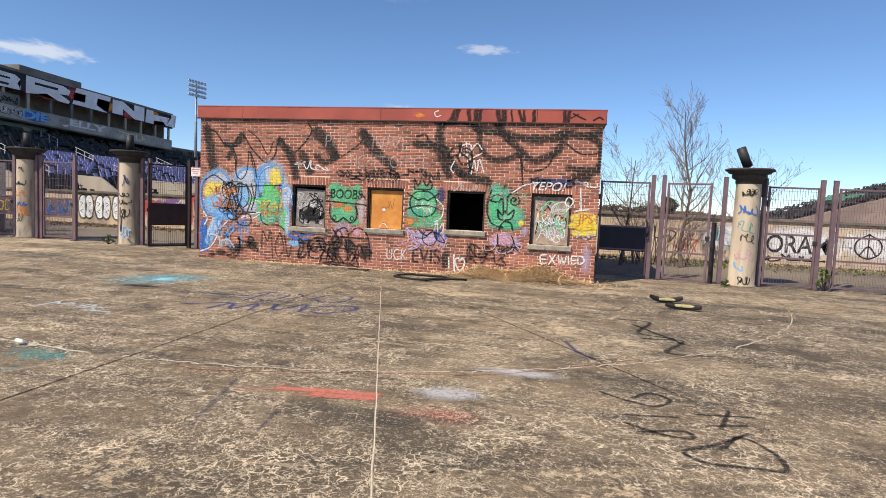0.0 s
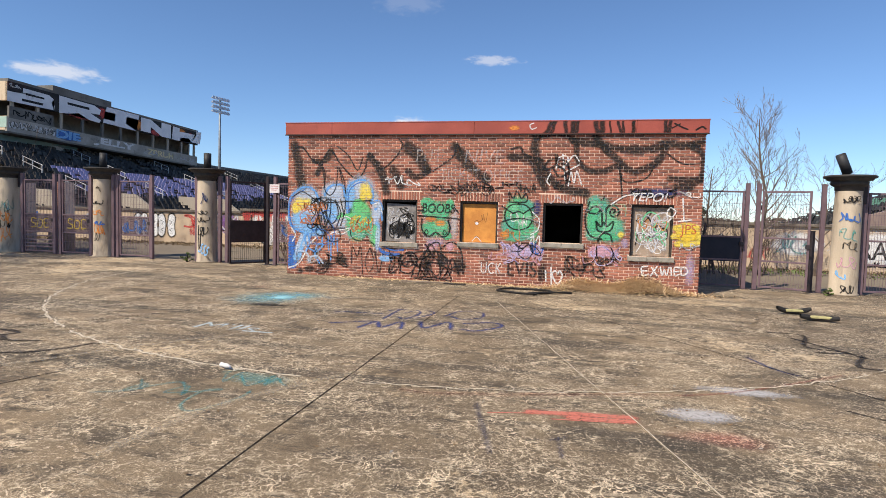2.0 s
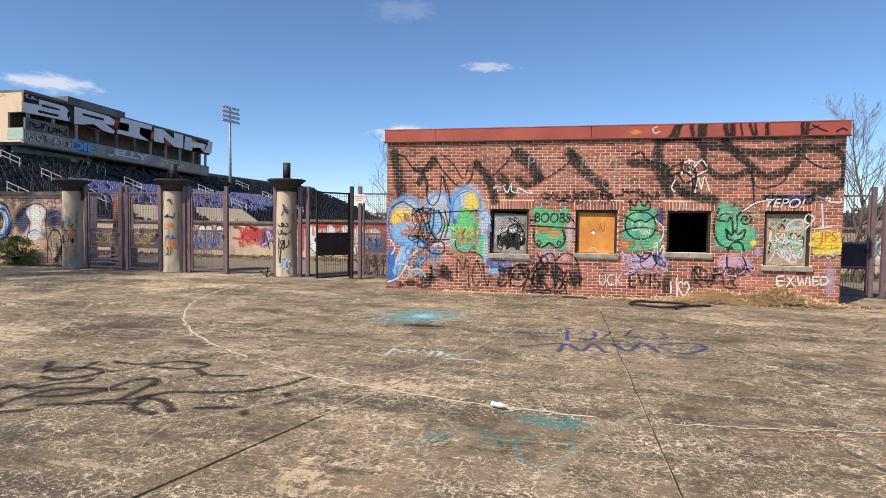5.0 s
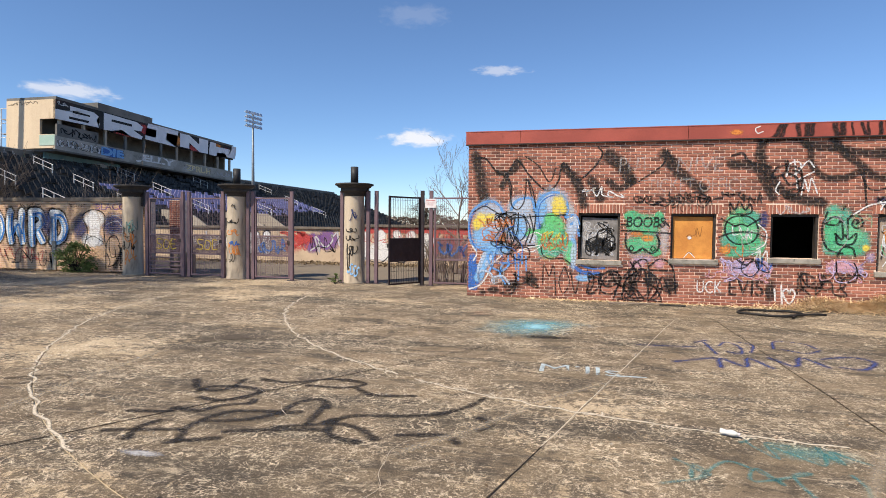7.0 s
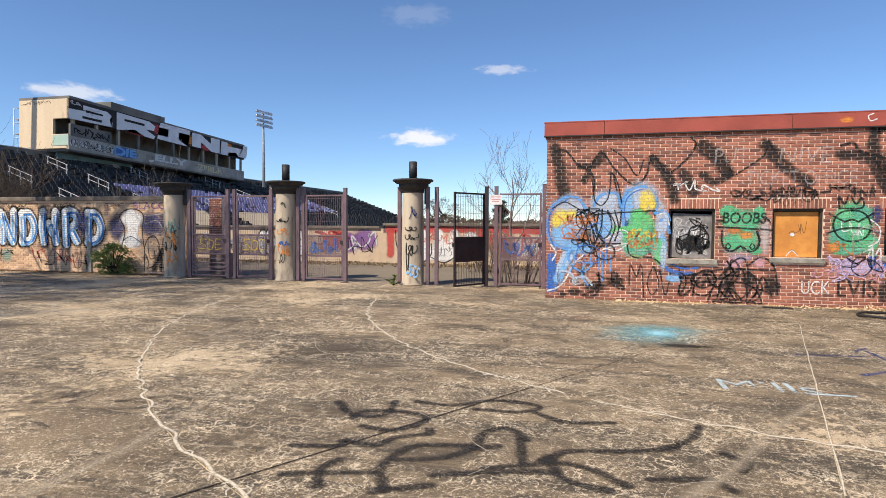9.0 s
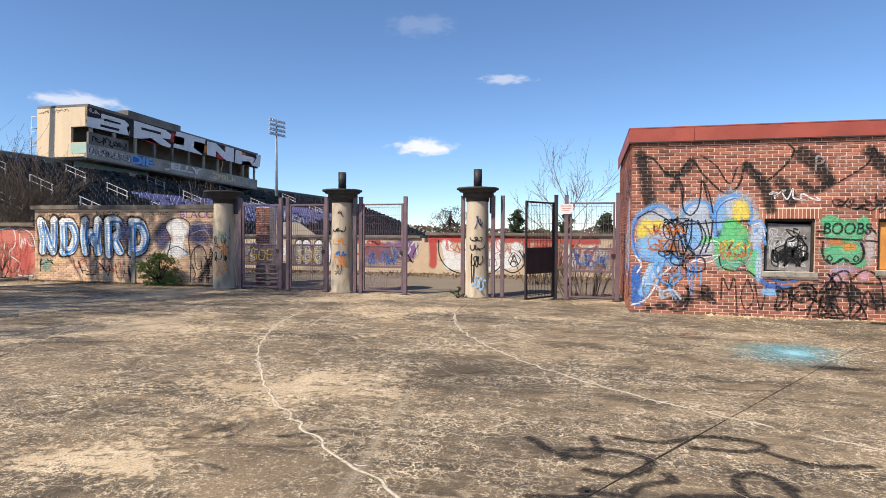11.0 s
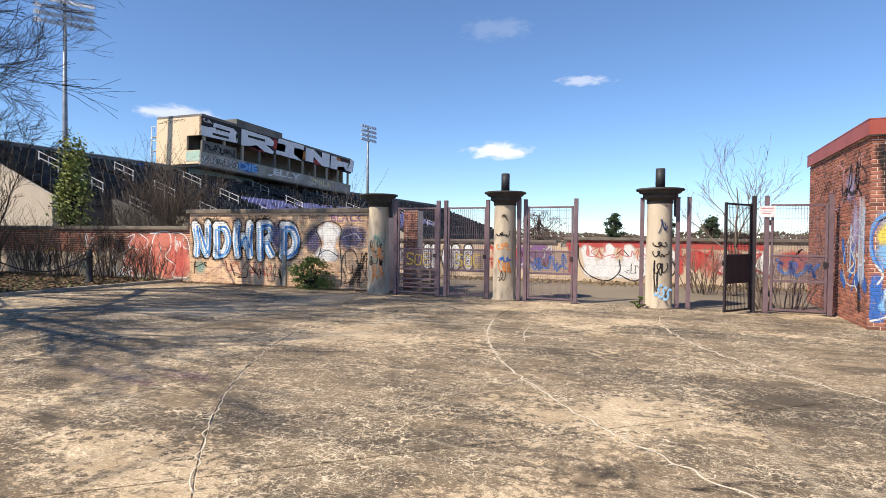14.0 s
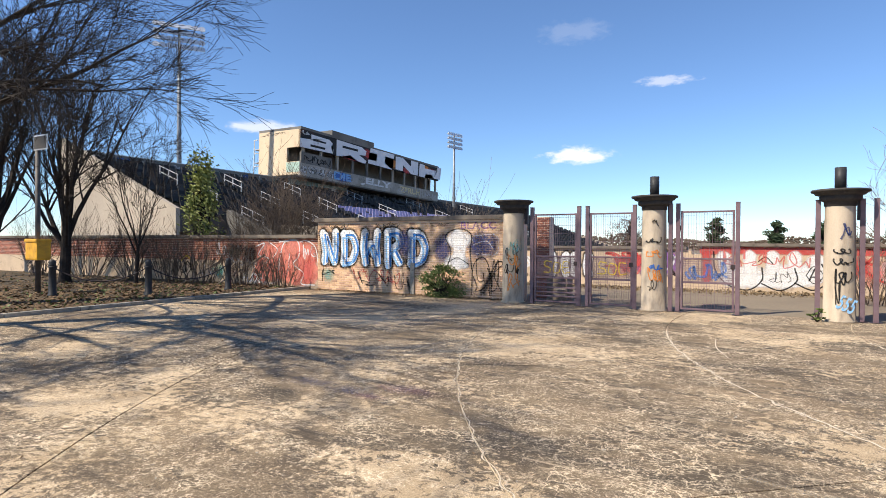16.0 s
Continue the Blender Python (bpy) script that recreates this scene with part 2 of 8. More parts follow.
def plaza_mat():
    """Old concrete under a worn dark sealer: the sealer flakes off in ragged tan patches, a net of pale cracks runs through it."""
    n = Nodes("plaza_concrete")
    obj = n.coord.outputs["Object"]
    sep = n.node("ShaderNodeSeparateXYZ", Vector=obj)
    tan = n.mix(n.ramp(n.noise(1.1, 5, 0.6), 0.35, 0.65), (0.4, 0.295, 0.178), (0.6, 0.455, 0.29))
    seal = n.mix(n.ramp(n.noise(0.33, 6, 0.62, None, 0.3), 0.36, 0.64), (0.13, 0.095, 0.06), (0.25, 0.183, 0.113))
    seal = n.mix(n.ramp(n.noise(2.1, 6, 0.68, None, 0.4), 0.48, 0.66), seal, (0.1, 0.075, 0.05))
    drift = n.noise(0.8, 5, 0.6, n.stretch(0.28, 1.1, 1, radians(-12)), 0.5)
    seal = n.mix(n.math("MULTIPLY", n.ramp(drift, 0.5, 0.62), 0.75), seal, (0.058, 0.047, 0.034))
    streak = n.noise(1.6, 6, 0.7, n.stretch(0.16, 1.3, 1, radians(24)), 0.7)
    seal = n.mix(n.math("MULTIPLY", n.ramp(streak, 0.53, 0.6), 0.6), seal, (0.05, 0.042, 0.033))
    wear = n.node("ShaderNodeMapRange", Value=sep.outputs["X"], From_Min=-3.0, From_Max=-11.0, To_Min=0.0, To_Max=0.046).outputs["Result"]
    flake = n.math("ADD", n.math("MULTIPLY", n.noise(0.55, 4, 0.55, n.stretch(0.8, 1.0, 1, radians(15))), 0.52), n.math("MULTIPLY", n.noise(9, 8, 0.78), 0.48))
    flake = n.math("ADD", flake, wear)
    col = n.mix(n.math("MULTIPLY", n.ramp(flake, 0.56, 0.585), 0.8), seal, tan)
    warp = n.node("ShaderNodeMix")
    warp.data_type = "VECTOR"
    nv = n.node("ShaderNodeTexNoise", Vector=obj, Scale=9.0, Detail=5.0)
    n.put(warp.inputs["Factor"], 0.19)
    n.put(warp.inputs[4], obj)
    n.put(warp.inputs[5], nv.outputs["Color"])
    where = n.ramp(n.noise(0.9, 7, 0.8), 0.42, 0.57)
    lines = None
    for scale, width, keep in ((11.0, 0.055, 0.4), (23.0, 0.075, 0.42)):
        v = n.node("ShaderNodeTexVoronoi", Vector=warp.outputs[1], Scale=scale)
        v.feature = "DISTANCE_TO_EDGE"
        edge = n.math("SUBTRACT", 1.0, n.ramp(v.outputs["Distance"], width * 0.35, width))
        edge = n.math("MULTIPLY", edge, n.ramp(n.noise(scale * 0.3, 5, 0.75), keep, keep + 0.16))
        lines = edge if lines is None else n.math("MAXIMUM", lines, n.math("MULTIPLY", edge, 0.75))
    lines = n.math("MULTIPLY", lines, where)
    col = n.mix(n.math("MULTIPLY", lines, 0.95), col, (0.74, 0.6, 0.42))
    scuff = n.noise(7, 7, 0.78, n.stretch(0.35, 1.0, 1, radians(18)), 0.6)
    col = n.mix(n.math("MULTIPLY", n.ramp(scuff, 0.56, 0.61), 0.65), col, (0.047, 0.039, 0.03))
    pale = n.noise(5, 7, 0.78, n.stretch(0.3, 1.2, 1, radians(-30)), 0.8)
    col = n.mix(n.math("MULTIPLY", n.ramp(pale, 0.58, 0.63), 0.5), col, (0.52, 0.41, 0.28))
    grit = n.noise(120, 2, 0.7)
    col = n.mix(0.6, col, n.mix(n.ramp(grit, 0.3, 0.7), (0.08, 0.08, 0.08), (0.92, 0.92, 0.92)), "OVERLAY")
    speck = n.math("MULTIPLY", n.ramp(n.noise(31, 4, 0.8), 0.55, 0.62), n.ramp(n.noise(1.4, 4, 0.6), 0.36, 0.6))
    col = n.mix(n.math("MULTIPLY", speck, 0.9), col, (0.7, 0.56, 0.4))
    dot = n.math("MULTIPLY", n.ramp(n.noise(40, 3, 0.7), 0.6, 0.66), 0.7)
    col = n.mix(dot, col, (0.04, 0.033, 0.026))
    n.bump(n.math("SUBTRACT", grit, n.math("MULTIPLY", lines, 0.5)), 0.5, 0.006)
    return n.done(col, 0.85, 0.0, 0.25)


M_PLAZA = plaza_mat()
M_GROUND = worn("dry_earth_and_asphalt", (0.15, 0.12, 0.09), (0.21, 0.17, 0.12), (0.1, 0.085, 0.06), 0.15, 14, 0.95, 0, 0.3)
M_BED = worn("leafy_soil", (0.05, 0.038, 0.025), (0.09, 0.066, 0.038), (0.06, 0.07, 0.025), 1.2, 40, 0.95, 0, 0.6)


# ---- mesh helpers ----
def part(name, bm, material, parent=None, label=""):
    """Links a bmesh as one mesh object, under a thing or a part when one is given."""
    me = bpy.data.meshes.new(name)
    bm.normal_update()
    bm.to_mesh(me)
    bm.free()
    me.materials.append(material)
    ob = new(name, me)
    if parent is not None:
        ob.parent = parent
    if label:
        tagged(ob, label)
    return ob


def raw(name, verts, faces, material, parent=None, label="", uvs=None):
    me = bpy.data.meshes.new(name)
    me.from_pydata(verts, [], faces)
    if uvs is not None:
        layer = me.uv_layers.new(name="UVMap")
        for loop in me.loops:
            layer.data[loop.index].uv = uvs[loop.vertex_index]
    me.materials.append(material)
    me.update()
    ob = new(name, me)
    if parent is not None:
        ob.parent = parent
    if label:
        tagged(ob, label)
    return ob


def thing(name, label, category, group="", at=(0, 0, 0), rz=0.0):
    ob = new(name)
    ob.matrix_world = pose(*at, 0, 0, rz)
    ob.empty_display_size = 0.2
    return tagged(ob, label, category, group)


def setting(ob, label, category):
    return tagged(ob, label, category, "", "structure")


def box(bm, x0, x1, y0, y1, z0, z1, bevel=0.0, m=None):
    made = bmesh.ops.create_cube(bm, size=1)["verts"]
    for v in made:
        v.co = Vector((x0 + (v.co.x + 0.5) * (x1 - x0), y0 + (v.co.y + 0.5) * (y1 - y0), z0 + (v.co.z + 0.5) * (z1 - z0)))
    if bevel:
        edges = list({e for v in made for e in v.link_edges})
        made = bmesh.ops.bevel(bm, geom=edges, offset=bevel, segments=2, affect="EDGES", profile=0.6)["verts"]
    if m is not None:
        bmesh.ops.transform(bm, matrix=m, verts=list({v for v in made if v.is_valid}))
    return bm


def one_box(*a, bevel=0.0, m=None):
    return box(bmesh.new(), *a, bevel=bevel, m=m)


def lathe(profile, segs=32, at=(0, 0, 0), m=None):
    """A turned shape from (radius, height) pairs."""
    bm = bmesh.new()
    rings = []
    for r, z in profile:
        rings.append([bm.verts.new((at[0] + r * math.cos(2 * math.pi * i / segs), at[1] + r * math.sin(2 * math.pi * i / segs), at[2] + z)) for i in range(segs)])
    for a, b in zip(rings, rings[1:]):
        for i in range(segs):
            f = bm.faces.new((a[i], a[(i + 1) % segs], b[(i + 1) % segs], b[i]))
            f.smooth = True
    bm.faces.new(list(reversed(rings[0])))
    bm.faces.new(rings[-1])
    if m is not None:
        bmesh.ops.transform(bm, matrix=m, verts=bm.verts)
    return bm


def tube_into(verts, faces, pts, radii, sides=5):
    """Adds a tapered tube along pts to plain lists."""
    prev = None
    for i, p in enumerate(pts):
        d = (pts[min(i + 1, len(pts) - 1)] - pts[max(i - 1, 0)])
        d = d.normalized() if d.length > 1e-6 else Vector((0, 0, 1))
        side = d.cross(Vector((0.31, 0.17, 0.93)))
        side = side.normalized() if side.length > 1e-3 else Vector((1, 0, 0))
        up = d.cross(side)
        ring = []
        for k in range(sides):
            a = 2 * math.pi * k / sides
            ring.append(len(verts))
            verts.append(p + (side * math.cos(a) + up * math.sin(a)) * radii[i])
        if prev:
            for k in range(sides):
                faces.append((prev[k], prev[(k + 1) % sides], ring[(k + 1) % sides], ring[k]))
        prev = ring
    faces.append(tuple(prev))


def tube(name, pts, r, material, parent=None, label="", sides=8):
    v, f = [], []
    tube_into(v, f, [Vector(p) for p in pts], [r] * len(pts), sides)
    ob = raw(name, v, f, material, parent, label)
    for p in ob.data.polygons:
        p.use_smooth = True
    return ob


# ---- painted marks ----
class Plane:
    """A flat surface for paint: an origin, two axes, and the way out of it."""

    def __init__(self, origin, u, v):
        self.o, self.u, self.v = Vector(origin), Vector(u).normalized(), Vector(v).normalized()
        self.n = self.u.cross(self.v)
        self.layer = 0
        self.step = 0.00005
        self.lim = None
        self.joints = None
        self.bays = False

    def at(self, x, y, lift):
        return self.o + self.u * x + self.v * y + self.n * lift


def smooth_line(pts, steps=6):
    if len(pts) < 3:
        return [Vector(p) for p in pts]
    p = [Vector(q) for q in pts]
    p = [p[0] * 2 - p[1]] + p + [p[-1] * 2 - p[-2]]
    out = []
    for i in range(1, len(p) - 2):
        for k in range(steps):
            t = k / steps
            out.append(0.5 * (2 * p[i] + (p[i + 1] - p[i - 1]) * t + (2 * p[i - 1] - 5 * p[i] + 4 * p[i + 1] - p[i + 2]) * t * t + (3 * p[i] - p[i - 1] - 3 * p[i + 1] + p[i + 2]) * t ** 3))
    out.append(p[-2])
    return out


def off_windows(x, rx):
    """Narrows a blob on the booth front so that it stays on the brick between two openings."""
    for x0, x1, z0, z1 in WINDOWS:
        if x > x1:
            rx = min(rx, max(0.06, (x - x1) / 1.17))
        elif x < x0:
            rx = min(rx, max(0.06, (x0 - x) / 1.17))
    return rx


def paint(parent, plane, material, label, strokes=(), blobs=(), name="graffiti"):
    """One painted mark: strokes as (width, points) and blobs as (x, y, half width, half height)."""
    if plane.joints is not None:
        material = on_bricks(material, plane.joints)
    verts, faces, uvs = [], [], []
    for x, y, rx, ry in blobs:
        if plane.bays and 0.7 < y < 1.95:
            rx = off_windows(x, rx)
        plane.layer += 1
        lift = 0.0014 + plane.step * plane.layer
        c = len(verts)
        verts.append(plane.at(x, y, lift))
        uvs.append((0, 0))
        for i in range(28):
            a = 2 * math.pi * i / 28
            verts.append(plane.at(x + 1.15 * rx * math.cos(a), y + 1.15 * ry * math.sin(a), lift))
            uvs.append((1.15 * math.cos(a), 1.15 * math.sin(a)))
        for i in range(28):
            faces.append((c, c + 1 + i, c + 1 + (i + 1) % 28))
    for width, pts in strokes:
        plane.layer += 1
        lift = 0.0014 + plane.step * plane.layer
        line = smooth_line([(p[0], p[1]) for p in pts])
        h = width * 0.6
        line = [line[0] + (line[0] - line[1]).normalized() * h] + line + [line[-1] + (line[-1] - line[-2]).normalized() * h]
        base = len(verts)
        for i, p in enumerate(line):
            d = (line[min(i + 1, len(line) - 1)] - line[max(i - 1, 0)]).normalized()
            s = Vector((-d.y, d.x)) * h
            e = 1.1 if i in (0, len(line) - 1) else 0.0
            verts += [plane.at(p.x + s.x, p.y + s.y, lift), plane.at(p.x, p.y, lift), plane.at(p.x - s.x, p.y - s.y, lift)]
            uvs += [(e, 1.2), (e, 0), (e, -1.2)]
            if i:
                q = base + 3 * i
                faces += [(q - 3, q - 2, q + 1, q), (q - 2, q - 1, q + 2, q + 1)]
    if plane.lim:
        x0, x1, y0, y1 = plane.lim
        for i, p in enumerate(verts):
            q = p - plane.o
            a, b = q.dot(plane.u), q.dot(plane.v)
            verts[i] = p + plane.u * (min(max(a, x0), x1) - a) + plane.v * (min(max(b, y0), y1) - b)
    return raw(name, verts, faces, material, parent, label, uvs)


def scrawl(seed, x0, x1, y0, y1, loops, width, slant=0.0):
    """An unreadable looping tag inside a box."""
    r = random.Random(seed)
    pts, n = [], loops * 4
    w, h, a = x1 - x0, y1 - y0, r.uniform(0, 6.28)
    x = x0
    for i in range(n + 1):
        a += r.choice((1, 1, 1, -1)) * r.uniform(0.7, 2.3)
        x = x0 + w * (i / n) + math.cos(a) * w / loops * r.uniform(0.2, 0.75)
        y = (y0 + y1) / 2 + math.sin(a) * h * r.uniform(0.2, 0.55)
        pts.append((min(max(x, x0), x1) + slant * (y - y0), min(max(y, y0), y1)))
    return (width, pts)


def tangle(seed, x0, x1, y0, y1, turns, width):
    """A loose wandering scribble inside a box."""
    r = random.Random(seed)
    x, y, a, pts = r.uniform(x0, x1), r.uniform(y0, y1), r.uniform(0, 6.28), []
    step = 0.33 * math.sqrt((x1 - x0) * (y1 - y0))
    spin = r.choice((-1, 1))
    for i in range(turns * 5):
        if r.random() < 0.18:
            spin = -spin
        a += spin * r.uniform(0.5, 1.5)
        x, y = x + step * math.cos(a), y + step * math.sin(a)
        if not x0 < x < x1 or not y0 < y < y1:
            x, y = min(max(x, x0), x1), min(max(y, y0), y1)
            a += 1.8 * spin
        pts.append((x, y))
    return (width, pts)


def lettering(parent, plane, text, x, y, height, material, label, width=None, bold=0.0, slant=0.0, name="lettering", turn=0.0):
    """Letters painted on a plane, with the lower left corner at x, y."""
    if plane.joints is not None:
        material = on_bricks(material, plane.joints)
    cu = bpy.data.curves.new(name, "FONT")
    cu.body, cu.offset, cu.shear = text, bold, slant
    tmp = bpy.data.objects.new(name, cu)
    scene.collection.objects.link(tmp)
    me = bpy.data.meshes.new_from_object(tmp)
    bpy.data.objects.remove(tmp)
    bpy.data.curves.remove(cu)
    xs, ys = [v.co.x for v in me.vertices], [v.co.y for v in me.vertices]
    sy = height / (max(ys) - min(ys))
    sx = width / (max(xs) - min(xs)) if width else sy
    plane.layer += 1
    lift = 0.0014 + plane.step * plane.layer
    ct, st = math.cos(radians(turn)), math.sin(radians(turn))
    for v in me.vertices:
        a, b = (v.co.x - min(xs)) * sx, (v.co.y - min(ys)) * sy
        v.co = plane.at(x + a * ct - b * st, y + a * st + b * ct, lift)
    me.materials.clear()
    me.materials.append(material)
    ob = new(name, me)
    ob.parent = parent
    if label:
        tagged(ob, label)
    return ob


# ---- ground and plaza ----
def sheet(name, x0, x1, y0, y1, z, material, cuts=1):
    bm = bmesh.new()
    bmesh.ops.create_grid(bm, x_segments=cuts, y_segments=cuts, size=0.5)
    for v in bm.verts:
        v.co = Vector((x0 + (v.co.x + 0.5) * (x1 - x0), y0 + (v.co.y + 0.5) * (y1 - y0), z))
    return part(name, bm, material)


setting(sheet("ground", -900, 900, -900, 900, -0.05, M_GROUND), "dry brown earth and worn asphalt reaching the horizon", "ground")
plaza = setting(sheet("plaza_floor", -22.0, 30.0, -22.0, 16.9, -0.011, M_FILL), "old cracked concrete plaza laid in rings and wedges of slabs", "floor")
setting(sheet("concourse_floor", -40.0, 45.0, 16.9, 25.4, -0.012, M_GROUND), "worn grey asphalt strip behind the gates", "floor")

CX, CY = 0.76, 14.8                     # centre of the rings of slabs
RINGS = [0.0, 8.1, 11.1, 14.15, 17.2, 20.25, 23.3, 26.35]
WEDGE, WEDGE0 = 16.65, 1.0


def slab(r0, r1, a0, a1):
    """One wedge slab between two rings, clipped to the plaza; None when nothing is left of it."""
    gap = 0.008
    bm = bmesh.new()
    steps = 8
    ring = []
    for r, angles in ((r1 - gap, range(steps + 1)), (r0 + gap, range(steps, -1, -1))):
        if r < 0.1:
            ring.append((CX, CY))
            continue
        da = math.degrees(gap / r)
        for k in angles:
            a = radians(a0 + da + (a1 - a0 - 2 * da) * k / steps)
            ring.append((CX + r * math.sin(a), CY - r * math.cos(a)))
    bm.faces.new([bm.verts.new((x, y, 0)) for x, y in ring])
    for co, no in (((0, 16.9, 0), (0, 1, 0)), ((-22, 0, 0), (-1, 0, 0)), ((30, 0, 0), (1, 0, 0)), ((0, -10, 0), (0, -1, 0))):
        bmesh.ops.bisect_plane(bm, geom=bm.verts[:] + bm.edges[:] + bm.faces[:], plane_co=co, plane_no=no, clear_outer=True)
    if not bm.faces:
        bm.free()
        return None
    bmesh.ops.recalc_face_normals(bm, faces=bm.faces)
    if bm.faces[:][0].normal.z < 0:
        bmesh.ops.reverse_faces(bm, faces=bm.faces)
    rim = [e for e in bm.edges if e.is_boundary]
    low = bmesh.ops.extrude_edge_only(bm, edges=rim)["geom"]
    for v in low:
        if isinstance(v, bmesh.types.BMVert):
            v.co.z = -0.03
    return bm


for r0, r1 in zip(RINGS, RINGS[1:]):
    for k in range(-7, 7):
        a0 = WEDGE0 + k * WEDGE
        bm = slab(r0, r1, a0, a0 + WEDGE)
        if bm:
            part("slab", bm, M_PLAZA, plaza)

FLOOR = Plane((0, 0, 0.003), (1, 0, 0), (0, 1, 0))
FLOOR.step = 0.000004


# ---- brickwork ----
BRICK_L, BRICK_H, JOINT = 0.2032, 0.0674, 0.015


def brick_shape(w, h, d):
    """One brick seen from outside: front face with softened edges and four returns."""
    b = 0.004
    v = [(b, 0, b), (w - b, 0, b), (w - b, 0, h - b), (b, 0, h - b), (0, b, 0), (w, b, 0), (w, b, h), (0, b, h), (0, d, 0), (w, d, 0), (w, d, h), (0, d, h)]
    f = [(0, 1, 2, 3)] + [(a + 4, (a + 1) % 4 + 4, (a + 1) % 4, a) for a in range(4)] + [(a + 8, (a + 1) % 4 + 8, (a + 1) % 4 + 4, a + 4) for a in range(4)]
    return v, f


def lay_bricks(parent, plane, x0, x1, z0, z1, openings, joined_mat, single_mat=None, single_below=None, seed=1, soldiers=()):
    """Running bond on a plane; bricks with x under single_below are pieces of their own, the rest one mesh."""
    r = random.Random(seed)
    verts, faces = [], []
    shared = {}
    spots = []
    rows = round((z1 - z0) / BRICK_H)
    for row in range(rows):
        z = z0 + row * BRICK_H
        x = x0 - (BRICK_L / 2 if row % 2 else 0)
        while x < x1 - 0.02:
            a, b = max(x, x0), min(x + BRICK_L - JOINT, x1)
            x += BRICK_L
            if b - a < 0.03:
                continue
            zm = z + BRICK_H / 2
            cut = [(a, b)]
            for ox0, ox1, oz0, oz1 in list(openings) + list(soldiers):
                if oz0 - 0.01 < zm < oz1 + 0.01:
                    nxt = []
                    for p, q in cut:
                        if p < ox0 - 0.02:
                            nxt.append((p, min(q, ox0)))
                        if q > ox1 + 0.02:
                            nxt.append((max(p, ox1), q))
                    cut = [(p, q) for p, q in nxt if q - p > 0.02]
            for p, q in cut:
                spots.append((p, z, q - p, BRICK_H - JOINT))
    for sx0, sx1, sz0, sz1 in soldiers:
        x = sx0
        while x < sx1 - 0.03:
            spots.append((x, sz0, min(BRICK_H - JOINT, sx1 - x), sz1 - sz0 - JOINT))
            x += BRICK_H
    for x, z, w, h in spots:
        proud = r.uniform(-0.001, 0.001)
        v, f = brick_shape(w, h, 0.013)
        if single_below is not None and x < single_below:
            key = (round(w, 2), round(h, 2))
            if key not in shared:
                me = bpy.data.meshes.new("brick")
                me.from_pydata([plane.u * p[0] - plane.n * p[1] + plane.v * p[2] for p in v], [], f)
                me.materials.append(single_mat)
                shared[key] = me
            ob = new("brick", shared[key])
            ob.parent = parent
            ob.location = plane.at(x, z, proud)
        else:
            base = len(verts)
            verts += [plane.at(x + p[0], z + p[2], proud - p[1]) for p in v]
            faces += [tuple(i + base for i in q) for q in f]
    if faces:
        tagged(raw("brickwork", verts, faces, joined_mat, parent), kind="stuff")


def wall_with_openings(name, x0, x1, y0, y1, z0, z1, openings, material):
    bm = bmesh.new()
    xs = sorted({x0, x1, *[o[0] for o in openings], *[o[1] for o in openings]})
    zs = sorted({z0, z1, *[o[2] for o in openings], *[o[3] for o in openings]})
    for i in range(len(xs) - 1):
        for k in range(len(zs) - 1):
            xm, zm = (xs[i] + xs[i + 1]) / 2, (zs[k] + zs[k + 1]) / 2
            if not any(o[0] < xm < o[1] and o[2] < zm < o[3] for o in openings):
                box(bm, xs[i], xs[i + 1], y0, y1, zs[k], zs[k + 1])
    bmesh.ops.remove_doubles(bm, verts=bm.verts, dist=0.0005)
    bm.verts.index_update()
    doubled = {}
    for f in bm.faces:
        doubled.setdefault(tuple(sorted(v.index for v in f.verts)), []).append(f)
    kill = [f for fs in doubled.values() if len(fs) > 1 for f in fs]
    if kill:
        bmesh.ops.delete(bm, geom=kill, context="FACES_ONLY")
    return part(name, bm, material)


# ---- ticket building ----
BX0, BX1, BY0, BY1, BH = -3.95, 5.48, 14.8, 19.6, 3.64
WINDOWS = [(-1.53, -0.67, 0.87, 1.87), (0.34, 1.21, 0.93, 1.87), (2.21, 3.07, 0.99, 1.87), (4.07, 4.93, 0.77, 1.88)]
front = setting(wall_with_openings("wall_ticket_front", BX0 + 0.013, BX1 - 0.013, BY0 + 0.011, BY0 + 0.3, 0, 3.42, WINDOWS, M_MORTAR), "red brick ticket booth wall covered in graffiti, with four openings", "wall")
side = setting(part("wall_ticket_side_west", one_box(BX0 + 0.011, BX0 + 0.3, BY0 + 0.3, BY1, 0, 3.42), M_MORTAR), "red brick side wall of the ticket booth with graffiti", "wall")
side_e = setting(part("wall_ticket_side_east", one_box(BX1 - 0.3, BX1 - 0.013, BY0 + 0.3, BY1, 0, 3.42), M_MORTAR), "red brick side wall of the ticket booth", "wall")
setting(part("wall_ticket_back", one_box(BX0 + 0.3, BX1 - 0.3, BY1 - 0.3, BY1 - 0.002, 0, 3.42), M_INSIDE), "dark rear wall inside the ticket booth", "wall")
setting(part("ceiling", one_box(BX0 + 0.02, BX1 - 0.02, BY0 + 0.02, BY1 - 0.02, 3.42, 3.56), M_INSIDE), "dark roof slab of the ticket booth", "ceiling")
setting(part("floor", one_box(BX0 + 0.3, BX1 - 0.3, BY0 + 0.3, BY1 - 0.3, 0, 0.03), M_INSIDE), "dark concrete floor inside the ticket booth", "floor")
FRONT = Plane((0, BY0, 0), (1, 0, 0), (0, 0, 1))
FRONT.joints = BX0
FRONT.bays = True
FRONT.lim = (BX0 + 0.005, BX1 - 0.005, 0.01, 3.35)
